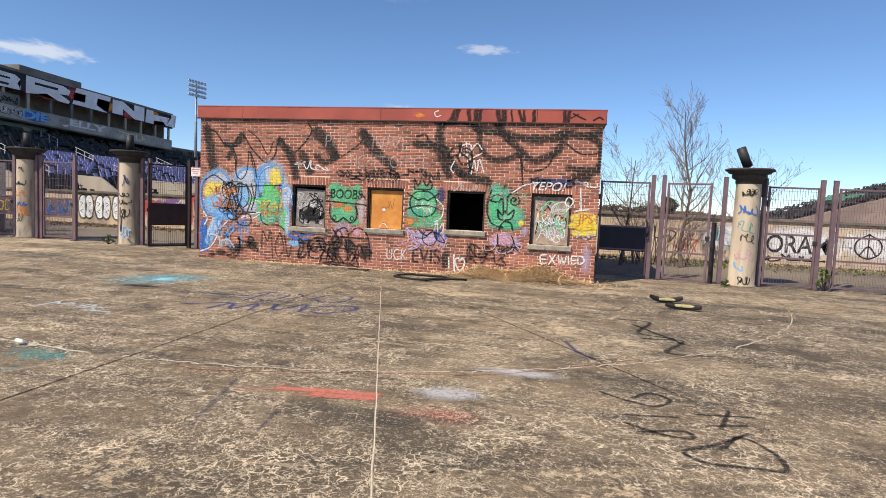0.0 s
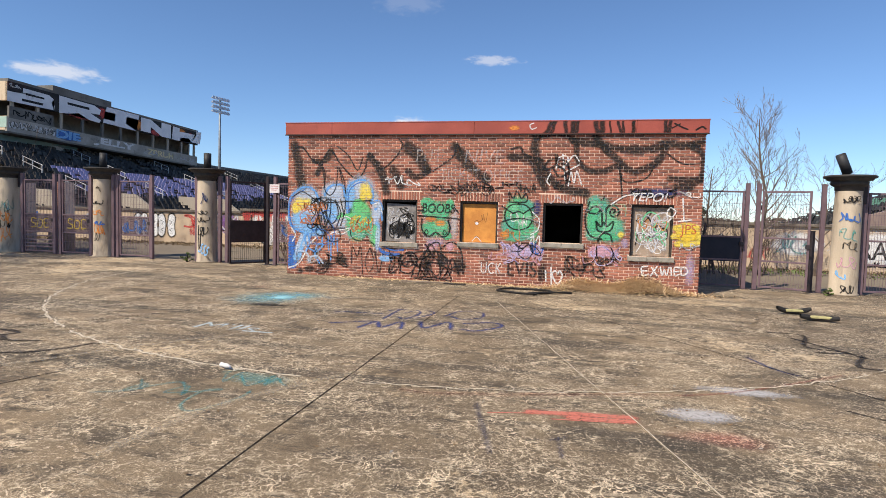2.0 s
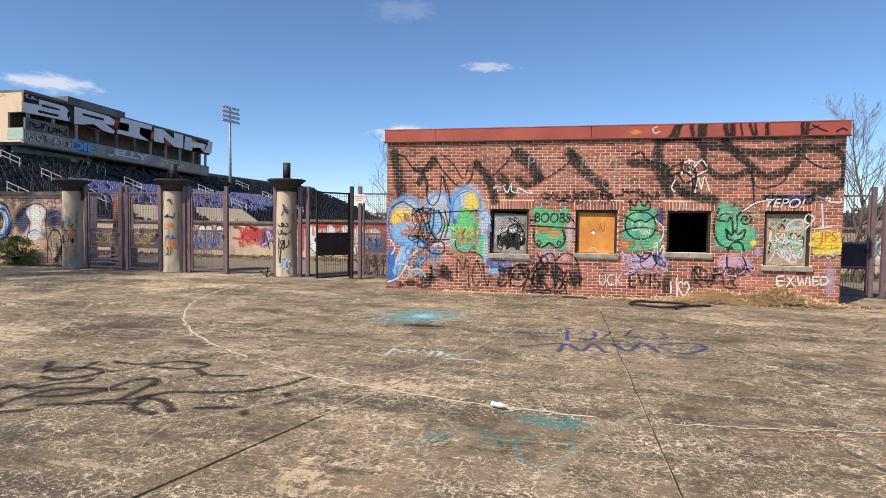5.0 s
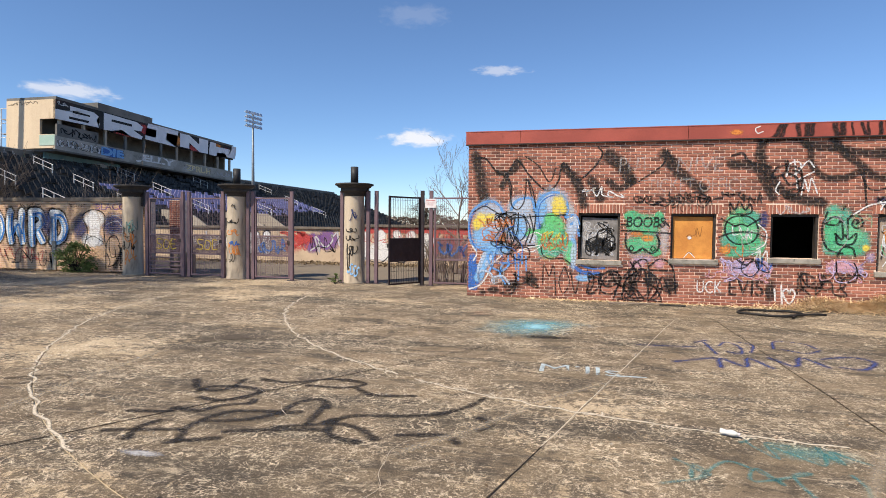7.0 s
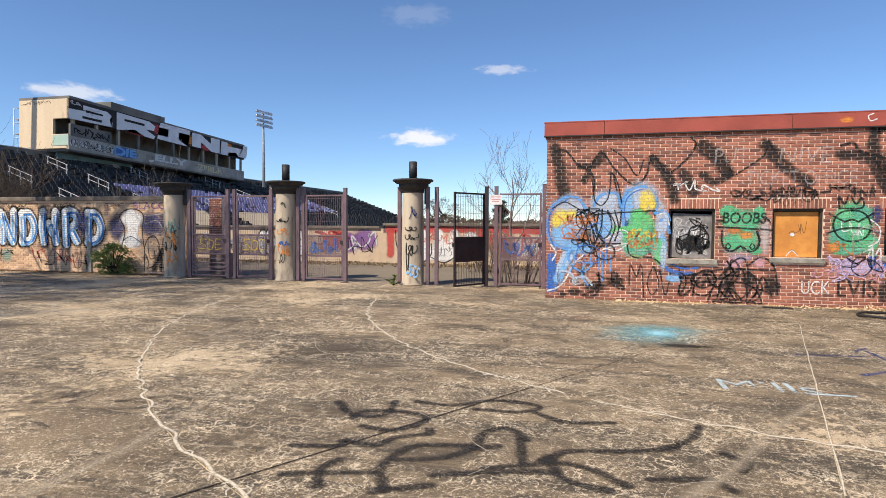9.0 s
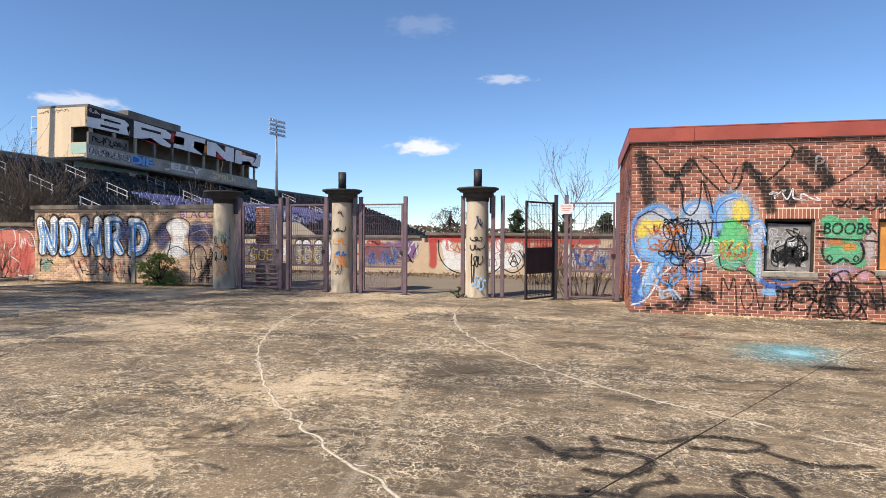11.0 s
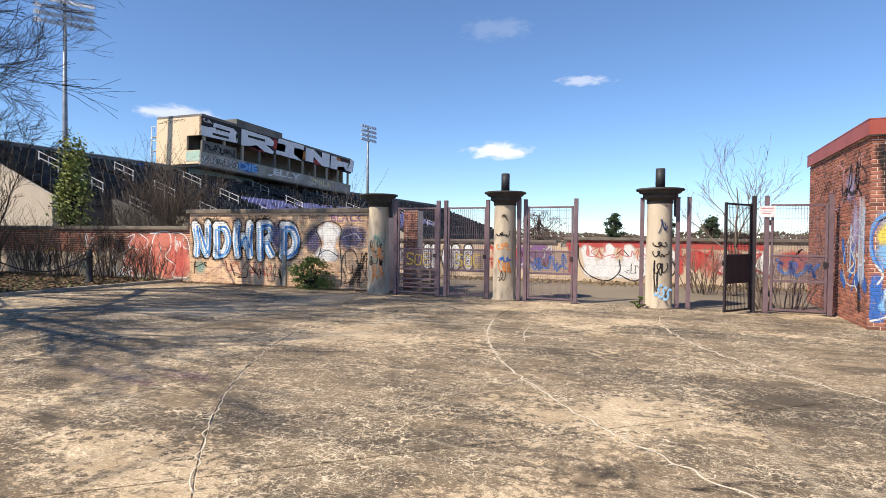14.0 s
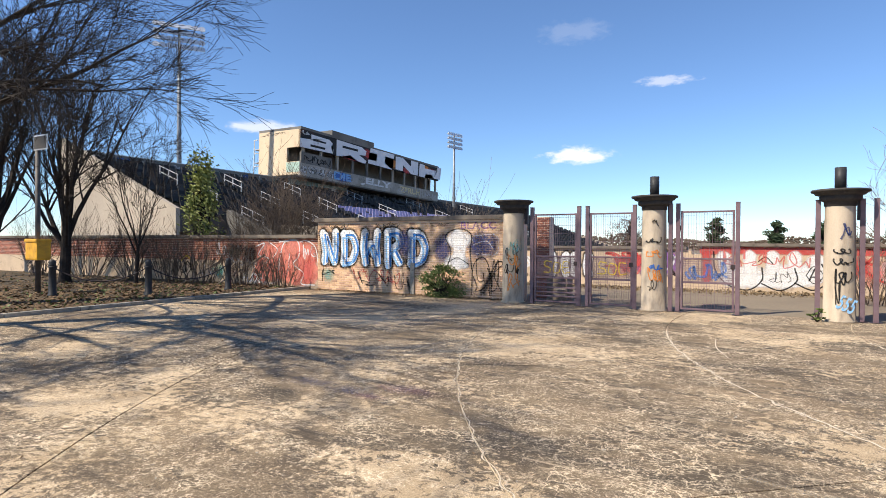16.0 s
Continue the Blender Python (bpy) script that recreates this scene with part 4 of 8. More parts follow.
rail = thing("handrail", "galvanised steel handrail on the grandstand steps", "handrail", "handrails of the grandstand", (-40, 30, 0))
for dx in (0.0, 1.0, 2.0):
    part("post", one_box(-dx - 0.03, -dx + 0.03, -0.03, 0.03, dx * 0.375 - 0.35, dx * 0.375 + 0.95), M_STEEL, rail)
for dz in (0.5, 0.93):
    tube("bar", [(0.1, 0, dz - 0.03), (-2.1, 0, dz + 0.79)], 0.03, M_STEEL, rail)
first = True
for y in (30.4, 36.4, 43.4, 52.9, 64.9, 79.9):
    for x in (-38.0, -42.5, -46.8):
        z = 2.75 + 0.375 * (-40 - x) + 0.3 if x <= -40 else 0.05 + 0.366 * (-32.6 - x) + 0.3
        m = pose(x, y, z)
        if first:
            rail.matrix_world = m
            first = False
        else:
            copy_thing(rail, m)

# ---- press box ----
PX0, PX1, PY0, PY1 = -55.2, -49.5, 46.2, 74.2
M_CREAM = worn("cream_concrete", (0.68, 0.53, 0.36), (0.6, 0.46, 0.31), (0.4, 0.28, 0.17), 0.5, 12, 0.85, 0, 0.1, (0.6, 0.8), True)
M_LOWF = worn("grey_fascia", (0.42, 0.38, 0.33), (0.28, 0.26, 0.22), (0.1, 0.09, 0.08), 0.5, 12)
press = thing("press_box", "derelict concrete press box with huge painted letters on its front", "press box", "", (0, 0, 0))
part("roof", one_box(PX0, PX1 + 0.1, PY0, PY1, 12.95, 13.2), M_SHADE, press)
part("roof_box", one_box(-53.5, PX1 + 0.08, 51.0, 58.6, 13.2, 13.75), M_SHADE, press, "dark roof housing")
ew = bmesh.new()
for a in ((PX0, PX1, 11.15, 12.95), (PX0, PX1 - 1.75, 8.4, 11.15), (PX1 - 1.75, PX1, 8.4, 9.7)):
    box(ew, a[0], a[1], PY0, PY0 + 0.25, a[2], a[3])
part("end_wall", ew, M_CREAM, press, "rust-streaked cream concrete end wall")
part("end_panel", one_box(PX1 - 1.75, PX1, PY0 - 0.03, PY0 - 0.004, 8.65, 9.65), worn("mint_paint", (0.33, 0.46, 0.38), (0.4, 0.5, 0.42), (0.4, 0.33, 0.22), 0.8, 20), press, "mint green painted panel")
part("end_wall", one_box(PX0, PX1 - 1.2, PY1 - 0.25, PY1, 8.4, 12.95), M_CONCRETE, press)
part("back_wall", one_box(PX0, PX0 + 0.25, PY0 + 0.25, PY1 - 0.25, 8.4, 12.95), M_INSIDE, press)
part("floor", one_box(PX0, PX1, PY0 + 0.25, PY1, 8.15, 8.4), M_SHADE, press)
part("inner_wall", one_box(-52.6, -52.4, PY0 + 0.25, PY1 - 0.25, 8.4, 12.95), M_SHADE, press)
part("upper_fascia", one_box(PX1 - 0.2, PX1 + 0.1, PY0, PY1, 11.15, 12.95), worn("black_fascia", (0.02, 0.02, 0.022), (0.035, 0.033, 0.033), (0.16, 0.05, 0.03), 0.35, 10), press, "black fascia with huge white letters")
part("lower_fascia", one_box(PX1 - 0.2, PX1 + 0.05, PY0, PY1, 8.3, 9.55), M_LOWF, press, "grey tagged lower fascia")
for y in np.linspace(PY0 + 0.6, PY1 - 0.5, 11):
    part("mullion", one_box(PX1 - 0.25, PX1 - 0.05, float(y) - 0.14, float(y) + 0.14, 9.55, 11.15), M_CONCRETE if int(y) % 3 else M_SHADE, press)
# pillars and plinth below the box: the shade there is in their darker colour
for y in np.linspace(PY0 + 2.0, PY1 - 2.0, 6):
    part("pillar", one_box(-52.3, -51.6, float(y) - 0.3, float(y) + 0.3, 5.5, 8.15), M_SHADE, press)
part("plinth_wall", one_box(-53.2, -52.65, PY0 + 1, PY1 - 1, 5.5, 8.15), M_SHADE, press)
LETT = Plane((PX1 + 0.104, 0, 0), (0, 1, 0), (0, 0, 1))
L_WHITE = worn("letter_white", (0.82, 0.81, 0.82), (0.7, 0.7, 0.72), (0.45, 0.44, 0.46), 0.6, 12)
# outlines of the block letters, along the fascia and upwards
SHAPES = {
    "B": ([(47.7, 12.64), (50.5, 12.61), (51.1, 12.3), (50.8, 11.9), (51.2, 11.68), (51.1, 11.22), (46.1, 11.09), (46.1, 12.02), (46.9, 12.05), (47.7, 12.1)], [[(48.0, 12.24), (50.0, 12.23), (50.0, 12.06), (48.0, 12.03)], [(47.6, 11.62), (49.9, 11.64), (49.8, 11.41), (47.6, 11.39)]]),
    "R": ([(51.7, 12.87), (56.2, 12.8), (57.1, 12.47), (56.9, 11.94), (55.7, 11.85), (57.1, 11.36), (56.9, 11.02), (55.5, 11.08), (54.1, 11.55), (52.8, 11.24), (51.7, 11.1)], [[(52.7, 12.4), (55.5, 12.43), (55.5, 12.17), (52.7, 12.16)]]),
    "I": ([(57.9, 13.02), (62.9, 13.06), (62.8, 12.5), (60.9, 12.5), (60.8, 11.69), (62.6, 11.65), (62.5, 11.1), (57.4, 11.16), (57.5, 11.61), (59.1, 11.64), (59.2, 12.5), (57.7, 12.48)], []),
    "N": ([(63.2, 12.91), (64.9, 12.94), (66.8, 12.13), (66.8, 12.92), (68.6, 12.94), (68.6, 11.19), (66.9, 11.15), (64.9, 12.03), (64.9, 11.27), (63.2, 11.28)], []),
    "K": ([(69.0, 12.86), (70.3, 12.86), (70.3, 12.41), (73.8, 12.5), (73.8, 13.04), (74.9, 13.06), (74.8, 12.19), (74.6, 11.36), (72.8, 11.35), (72.2, 11.79), (70.5, 11.62), (70.4, 11.15), (68.8, 11.15)], []),
}
for y, z, ry, rz, mm in ((54.8, 11.3, 2.2, 0.35, RED), (57.3, 12.2, 0.9, 0.7, RED), (59.6, 11.9, 2.0, 0.5, ORANGE), (62.9, 11.9, 0.8, 0.7, ORANGE), (65.8, 11.5, 1.2, 0.5, RED), (70.6, 12.5, 1.2, 0.45, ORANGE), (72.6, 12.2, 0.9, 0.5, RED)):
    paint(press, LETT, mm, "rust red infill", (), [(y, z, ry, rz)])
paint(press, LETT, WHITE, "", [scrawl(731, 46.3, 47.5, 12.45, 12.85, 3, 0.09)])


def flat_letter(outline, lift, material, parent, label=""):
    bm = bmesh.new()
    bm.faces.new([bm.verts.new(LETT.at(p[0], p[1], lift)) for p in outline])
    bmesh.ops.triangulate(bm, faces=bm.faces)
    return part("letter" if label else "slit", bm, material, parent, label)


for outline, slits in SHAPES.values():
    letter = flat_letter(outline, 0.02, L_WHITE, press, "white block letter")
    for q in slits:
        flat_letter(q, 0.026, M_RUBBER, letter)
LOWF = Plane((PX1 + 0.054, 0, 0), (0, 1, 0), (0, 0, 1))
paint(press, LOWF, BLUE, "", (), [(52.9, 8.95, 1.9, 0.6)])
lettering(press, LOWF, "DIE", 51.5, 8.55, 0.85, SKYB, "blue letters", 3.0, 0.05)
lettering(press, LOWF, "JELLY", 56.2, 8.5, 0.95, WHITE, "pale letters", 6.2, 0.05)
lettering(press, LOWF, "ZBRUH", 64.4, 8.55, 0.75, spray((0.8, 0.66, 0.36), 0.95, 0.3), "cream letters", 4.9, 0.04)
for k in range(5):
    paint(press, LOWF, WHITE, "", [scrawl(700 + k, 46.4 + k * 0.95, 47.5 + k * 0.95, 8.6, 9.35, 3, 0.15)])
    paint(press, LOWF, BLACK, "", [scrawl(740 + k, 46.4 + k * 0.95, 47.5 + k * 0.95, 8.6, 9.35, 3, 0.06)])
paint(press, LOWF, PALE, "", [scrawl(720, 70.6, 73.8, 8.6, 9.2, 5, 0.1), scrawl(721, 63.8, 66.3, 8.6, 9.2, 3, 0.1)])
# solid first bay, tagged in black, and the painted wall of the concourse below
part("bay_panel", one_box(PX1 - 0.24, PX1 - 0.02, PY0 + 0.25, 51.2, 9.55, 10.7), M_SHADE, press, "grey tagged panel in the first bays")
BAY = Plane((PX1 - 0.018, 0, 0), (0, 1, 0), (0, 0, 1))
paint(press, BAY, BLACK, "", [scrawl(745, 46.9, 49.2, 9.7, 10.5, 4, 0.14), scrawl(746, 49.0, 51.0, 9.7, 10.4, 4, 0.12)])
part("concourse_wall", one_box(-51.55, -51.35, PY0 + 0.6, 56.0, 6.3, 8.13), worn("teal_paint", (0.13, 0.24, 0.26), (0.2, 0.3, 0.31), (0.3, 0.16, 0.17), 0.5, 14), press, "faded teal tagged wall below the box")
CONC = Plane((-51.346, 0, 0), (0, 1, 0), (0, 0, 1))
paint(press, CONC, PALE, "", [scrawl(747, 47.2, 50.4, 6.7, 7.8, 5, 0.1)], [(53.6, 7.7, 0.9, 0.28)])
paint(press, CONC, TEAL, "", [scrawl(748, 50.4, 55.0, 6.6, 7.5, 5, 0.14)])
ENDP = Plane((0, PY0 - 0.004, 0), (1, 0, 0), (0, 0, 1))
paint(press, ENDP, FADED, "", [scrawl(730, -55.0, -51.5, 12.5, 12.85, 8, 0.06)])
for z in (8.5, 9.9, 11.3):
    part("landing", one_box(-56.2, PX0, PY0 + 0.3, PY0 + 1.6, z, z + 0.08), M_STEEL, press)
    tube("landing_rail", [(-56.2, PY0 + 0.3, z + 1.05), (PX0, PY0 + 0.3, z + 1.05)], 0.04, M_STEEL, press)
for x in (-56.2, -55.35):
    tube("landing_post", [(x, PY0 + 0.3, 8.4), (x, PY0 + 0.3, 12.4)], 0.05, M_STEEL, press)

settle = Matrix.Translation((PX1, PY0, 10.0)) @ Matrix.Rotation(radians(-1.6), 4, "X") @ Matrix.Translation((-PX1, -PY0, -10.0))
press.matrix_world = settle

east = thing("grandstand", "distant bleacher stand with dark and faded green seats", "grandstand")
stand_rows(east, 23.2, 0.6, 22, 0.85, 0.28, 1, 60, 74, lambda i, y: M_SEATG if 8 < i < 12 and y > 66 else M_SEATD, 3, 0.7)
part("end_wall", end_wall(59.6, 60.0, [(22.6, 0), (22.6, 0.9), (42, 7.0), (42, 0)]), worn("brown_block", (0.3, 0.22, 0.18), (0.22, 0.16, 0.135), (0.13, 0.1, 0.085), 0.5, 10), east, "brown blockwork end wall")

# ---- floodlight towers ----
M_MAST = worn("mast_steel", (0.27, 0.29, 0.31), (0.2, 0.215, 0.23), None, 3, 40, 0.5, 0.3, 0.05)


def light_tower(x, y, h, yaw, count, label):
    t = thing("floodlight_tower", label, "floodlight", "floodlight towers", (x, y, 0), yaw)
    part("pole", lathe([(0.3, 0), (0.21, h * 0.5), (0.12, h)], 14), M_MAST, t)
    for k in range(4):
        z = h - 0.2 - k * 0.66
        bar = part("crossbar", one_box(-0.29 * count, 0.29 * count, -0.09, 0.03, z - 0.06, z + 0.06), M_STEEL, t)
        for i in range(count):
            xx = (i - (count - 1) / 2) * 0.58
            part("floodlight", lathe([(0.1, -0.12), (0.26, 0.08), (0.3, 0.16), (0.27, 0.16), (0.24, 0.12)], 12, m=pose(xx, -0.14, z, 65, 0, 0)), M_LAMPGLASS, bar, "round floodlight")
    return t


light_tower(-50.5, 81, 18.3, 80, 6, "tall steel floodlight tower behind the press box")
light_tower(-58.5, 39.2, 22.5, 55, 8, "tall steel floodlight tower behind the near end of the stand")


# ---- trees and plants ----
def branch(v, f, p, d, length, r, level, rng, lift=0.04, wander=0.22, kids=6, spread=0.9, tip=0.25, keep=0.004):
    """A wandering tapered branch with finer ones along it."""
    n = 6 if level else 4
    pts, radii = [p.copy()], [r]
    for i in range(n):
        d = (d + Vector((rng.uniform(-1, 1), rng.uniform(-1, 1), rng.uniform(-1, 1))) * wander + Vector((0, 0, lift))).normalized()
        p = p + d * length / n
        pts.append(p.copy())
        radii.append(max(keep, r * (1 - (1 - tip) * (i + 1) / n)))
    tube_into(v, f, pts, radii, 6 if r > 0.06 else 4 if r > 0.02 else 3)
    if level <= 0:
        return
    for k in range(kids):
        t = rng.uniform(0.25, 1.0)
        i = min(n - 1, int(t * n))
        q = pts[i].lerp(pts[i + 1], t * n - i)
        base = (pts[i + 1] - pts[i]).normalized()
        side = base.cross(Vector((rng.uniform(-1, 1), rng.uniform(-1, 1), rng.uniform(-1, 1)))).normalized()
        branch(v, f, q, (base + side * spread * rng.uniform(0.6, 1.2)).normalized(), length * rng.uniform(0.32, 0.6), radii[i] * rng.uniform(0.4, 0.6), level - 1, rng, lift, wander * 1.1, max(3, kids - 1), spread, tip, keep)


def bare_tree(x, y, h, r, seed, label, limbs=7, levels=3, kids=6, mat=None, twig=None, lift=0.05, spread=0.9, name="bare_tree", keep=0.004, reach=0.62):
    rng = random.Random(seed)
    t = thing(name, label, "tree" if name == "bare_tree" else "shrub", "", (x, y, 0))
    v, f = [], []
    pts = [Vector((0, 0, -0.1))]
    for i in range(6):
        pts.append(pts[-1] + Vector((rng.uniform(-0.03, 0.03) * h, rng.uniform(-0.03, 0.03) * h, h * 0.8 / 6)))
    radii = [r * 1.35] + [r * (1 - 0.8 * i / 6) for i in range(1, 7)]
    tube_into(v, f, pts, radii, 9)
    tk = raw("trunk", v, f, mat or M_BARK, t)
    v, f = [], []
    for k in range(limbs):
        s = 0.28 + 0.7 * k / limbs
        i = min(5, int(s * 6))
        q = pts[i].lerp(pts[i + 1], s * 6 - i)
        a = k * 2.4 + rng.uniform(-0.4, 0.4)
        d = Vector((math.cos(a), math.sin(a), rng.uniform(0.5, 1.2))).normalized()
        branch(v, f, q, d, h * (reach - 0.48 * reach * s), radii[i] * 0.55, levels, rng, lift, 0.2, kids, spread, 0.25, keep)
    raw("crown", v, f, twig or M_TWIG, t)
    return t


def limb_tree(x, y, turn, seed, label, kids=9):
    """The big bare tree beside the plaza: long limbs reach out over it with fine drooping twigs."""
    rng = random.Random(seed)
    t = thing("bare_tree", label, "tree", "", (x, y, 0), turn)
    v, f = [], []
    pts = [Vector((0, 0, -0.1)), Vector((0.05, 0, 1.5)), Vector((0, 0.1, 3.2)), Vector((0.1, 0.1, 5.0)), Vector((0.0, 0.2, 7.5)), Vector((0.2, 0.1, 10.5)), Vector((0.3, 0.3, 14.0))]
    tube_into(v, f, pts, [0.4, 0.3, 0.27, 0.25, 0.21, 0.15, 0.04], 10)
    raw("trunk", v, f, M_BARK, t)
    v, f = [], []
    for z, az, up, ln, r in ((4.1, 20, 0.24, 9.8, 0.13), (4.9, 6, 0.34, 8.6, 0.11), (5.6, 30, 0.5, 8.2, 0.1), (6.3, -10, 0.5, 7.6, 0.09), (6.9, 48, 0.6, 7.4, 0.08), (7.6, 12, 0.8, 6.5, 0.07), (4.6, -34, 0.3, 6.6, 0.09), (6.0, 120, 0.5, 5, 0.08), (6.6, 200, 0.6, 5, 0.08), (5.8, 275, 0.5, 5.5, 0.08), (4.5, 14, 0.18, 8.6, 0.1), (6.2, 2, 0.34, 8.0, 0.09)):
        d = Vector((math.cos(radians(az)), math.sin(radians(az)), up)).normalized()
        branch(v, f, Vector((0.03, 0.05, z)), d, ln * 0.64, r * 0.72, 3, rng, -0.02, 0.11, kids, 0.5, 0.16, 0.0045)
    for k in range(13):
        z, az = 8.0 + 0.24 * k, 10 + 65 * math.sin(2.4 * k)
        d = Vector((math.cos(radians(az)), math.sin(radians(az)), 0.22 + 0.03 * k)).normalized()
        branch(v, f, Vector((0.1, 0.1, z)), d, 6.6 - 0.14 * k, 0.13 - 0.004 * k, 3, rng, 0.02, 0.13, 7, 0.6, 0.2, 0.009)
    raw("crown", v, f, M_BARK, t, "fine dark drooping twigs")
    return t


def vase_tree(x, y, h, r, seed, label, stems=6, kids=7):
    """A tree that forks low into several steep dark stems with fine twigs."""
    rng = random.Random(seed)
    t = thing("bare_tree", label, "tree", "", (x, y, 0))
    v, f = [], []
    fork = h * 0.16
    tube_into(v, f, [Vector((0, 0, -0.1)), Vector((0.03, 0, 0.35)), Vector((0.06, 0.03, fork)), Vector((0.1, 0.02, fork * 1.7))], [r * 1.5, r * 1.1, r, r * 0.7], 10)
    raw("trunk", v, f, M_BARK, t)
    v, f = [], []
    for k in range(stems):
        a = k * 6.283 / stems + rng.uniform(-0.4, 0.4)
        lean = rng.uniform(0.25, 0.7)
        d = Vector((math.cos(a) * lean, math.sin(a) * lean, 1)).normalized()
        branch(v, f, Vector((0.06, 0.02, fork * rng.uniform(0.85, 1.6))), d, h * rng.uniform(0.55, 0.8), r * rng.uniform(0.42, 0.62), 3, rng, 0.05, 0.13, kids, 0.62, 0.16, 0.0068)
    raw("crown", v, f, M_BARK, t, "fine dark bare twigs")
    return t


limb_tree(-25.3, 8.2, 0, 21, "large leafless tree with long limbs reaching over the plaza", 9)
limb_tree(-24.2, 3.4, -30, 22, "large leafless tree at the edge of the plaza", 6)
vase_tree(-30.9, 14.1, 8.2, 0.17, 31, "leafless tree that forks low into dark stems before the low wall", 9, 8)
vase_tree(-33.4, 12.9, 9.2, 0.2, 32, "leafless tree with a dark forked trunk in the leafy bed", 9, 8)
vase_tree(-37.2, 14.4, 8.8, 0.16, 36, "leafless many-stemmed tree at the far end of the low wall", 8, 7)
vase_tree(-28.4, 15.2, 5.4, 0.06, 39, "young leafless tree close to the low wall", 6, 6)
vase_tree(-29.6, 10.9, 6.4, 0.07, 33, "thin leafless tree in the leafy bed", 4, 6)
bare_tree(-41.5, 15.2, 10, 0.2, 34, "leafless tree standing before the stand's end", 10, 3, 5, keep=0.006)
bare_tree(-5.5, 20.6, 3.9, 0.06, 35, "small pale leafless tree behind the gate", 8, 2, 6, M_TWIG_L, M_TWIG_L, 0.12, 0.8)
bare_tree(8.3, 20.6, 6.0, 0.06, 36, "small upright leafless tree behind the fence", 26, 2, 5, M_TWIG, M_TWIG_L, 0.14, 0.7, reach=0.3)
bare_tree(6.5, 20.2, 4.0, 0.05, 37, "spreading leafless sapling behind the fence", 10, 2, 6, M_TWIG, M_TWIG_L, 0.1, 0.9, reach=0.5)
bare_tree(10.1, 21.6, 3.6, 0.05, 38, "leafless sapling behind the fence", 8, 2, 5, M_TWIG, M_TWIG_L, 0.1, 0.9)


def thicket(x, y, rx, ry, h, stems, seed, label, twig, levels=1):
    """A bare shrub of many stems from the ground."""
    rng = random.Random(seed)
    t = thing("bare_shrub", label, "shrub", "", (x, y, 0))
    v, f = [], []
    for k in range(stems):
        p = Vector((rng.uniform(-rx, rx) * 0.6, rng.uniform(-ry, ry) * 0.6, 0))
        d = Vector((p.x / rx * 0.6 + rng.uniform(-0.2, 0.2), p.y / ry * 0.6 + rng.uniform(-0.2, 0.2), 1)).normalized()
        branch(v, f, p, d, h * rng.uniform(0.6, 1.0), 0.018, levels, rng, 0.03, 0.16, 7, 0.6, 0.3, 0.004)
    raw("crown", v, f, twig, t)
    return t


thicket(-26.4, 20.0, 1.9, 1.4, 3.5, 80, 41, "large dense bare brown shrub behind the wall", M_TWIG, 2)
for k, (x, y, h) in enumerate(((-33.2, 16.2, 2.4), (-30.2, 16.3, 2.3), (-28.2, 16.4, 2.0), (-26.4, 16.4, 1.9), (-24.6, 16.5, 1.7), (-36.5, 16.0, 2.6), (-23.0, 16.6, 1.2))):
    thicket(x, y, 1.0, 0.4, h, 26, 50 + k, "bare brown saplings along the low wall", M_TWIG)
thicket(-17.6, 19.0, 1.5, 0.6, 3.1, 26, 61, "tall bare shrub with a few dry leaves behind the wall", M_TWIG_L, 1)
thicket(-4.9, 17.4, 0.8, 0.5, 1.2, 30, 62, "tangled dry brush behind the fence panel", M_TWIG_L, 1)
thicket(-6.2, 20.8, 0.9, 0.6, 1.5, 24, 63, "dry brush at the foot of a small tree", M_TWIG, 1)
thicket(7.6, 21.0, 1.6, 0.8, 2.0, 40, 64, "dry brush behind the fence", M_TWIG, 1)


def foliage(name, label, x, y, z, rx, ry, rz, count, size, mat, seed, cat, trunk=0.0, cone=False):
    """Many small leaves in uneven clumps, on a stem."""
    rng = random.Random(seed)
    t = thing(name, label, cat, "", (x, y, 0))
    clumps = []
    for k in range(max(9, count // 45)):
        a, e, s = rng.uniform(0, 6.28), rng.uniform(-1, 1), rng.uniform(0.3, 1.0)
        w = (1.0 - 0.8 * (e + 1) / 2) if cone else math.sqrt(max(0.05, 1 - e * e))
        clumps.append((Vector((rx * s * w * math.cos(a), ry * s * w * math.sin(a), z + rz * e)), rng.uniform(0.14, 0.34)))
    v, f = [], []
    for k in range(count):
        c, s = clumps[k % len(clumps)]
        p = c + Vector((rng.gauss(0, rx * s * 0.55), rng.gauss(0, ry * s * 0.55), rng.gauss(0, rz * s * 0.4)))
        p.z = max(p.z, 0.02)
        n = Vector((rng.uniform(-1, 1), rng.uniform(-1, 1), rng.uniform(-0.2, 1))).normalized()
        u = n.cross(Vector((0.3, 0.5, 0.8))).normalized() * size * rng.uniform(0.6, 1.3)
        w = n.cross(u).normalized() * size * rng.uniform(0.3, 0.6)
        b = len(v)
        v += [p - u, p + w, p + u, p - w]
        f.append((b, b + 1, b + 2, b + 3))
    raw("crown", v, f, mat, t)
    v, f = [], []
    if trunk:
        tube_into(v, f, [Vector((0, 0, -0.05)), Vector((0.05, 0, z)), Vector((0, 0, z + rz * 0.8))], [trunk, trunk * 0.7, trunk * 0.2], 8)
    for c, s in clumps:
        tube_into(v, f, [Vector((0, 0, 0 if not trunk else max(0.3, c.z - 0.5))), c * 0.5 + Vector((0, 0, c.z * 0.12)), c], [max(0.012, trunk * 0.3), max(0.009, trunk * 0.2), max(0.005, trunk * 0.1)], 4)
    raw("trunk", v, f, M_BARK, t)
    return t


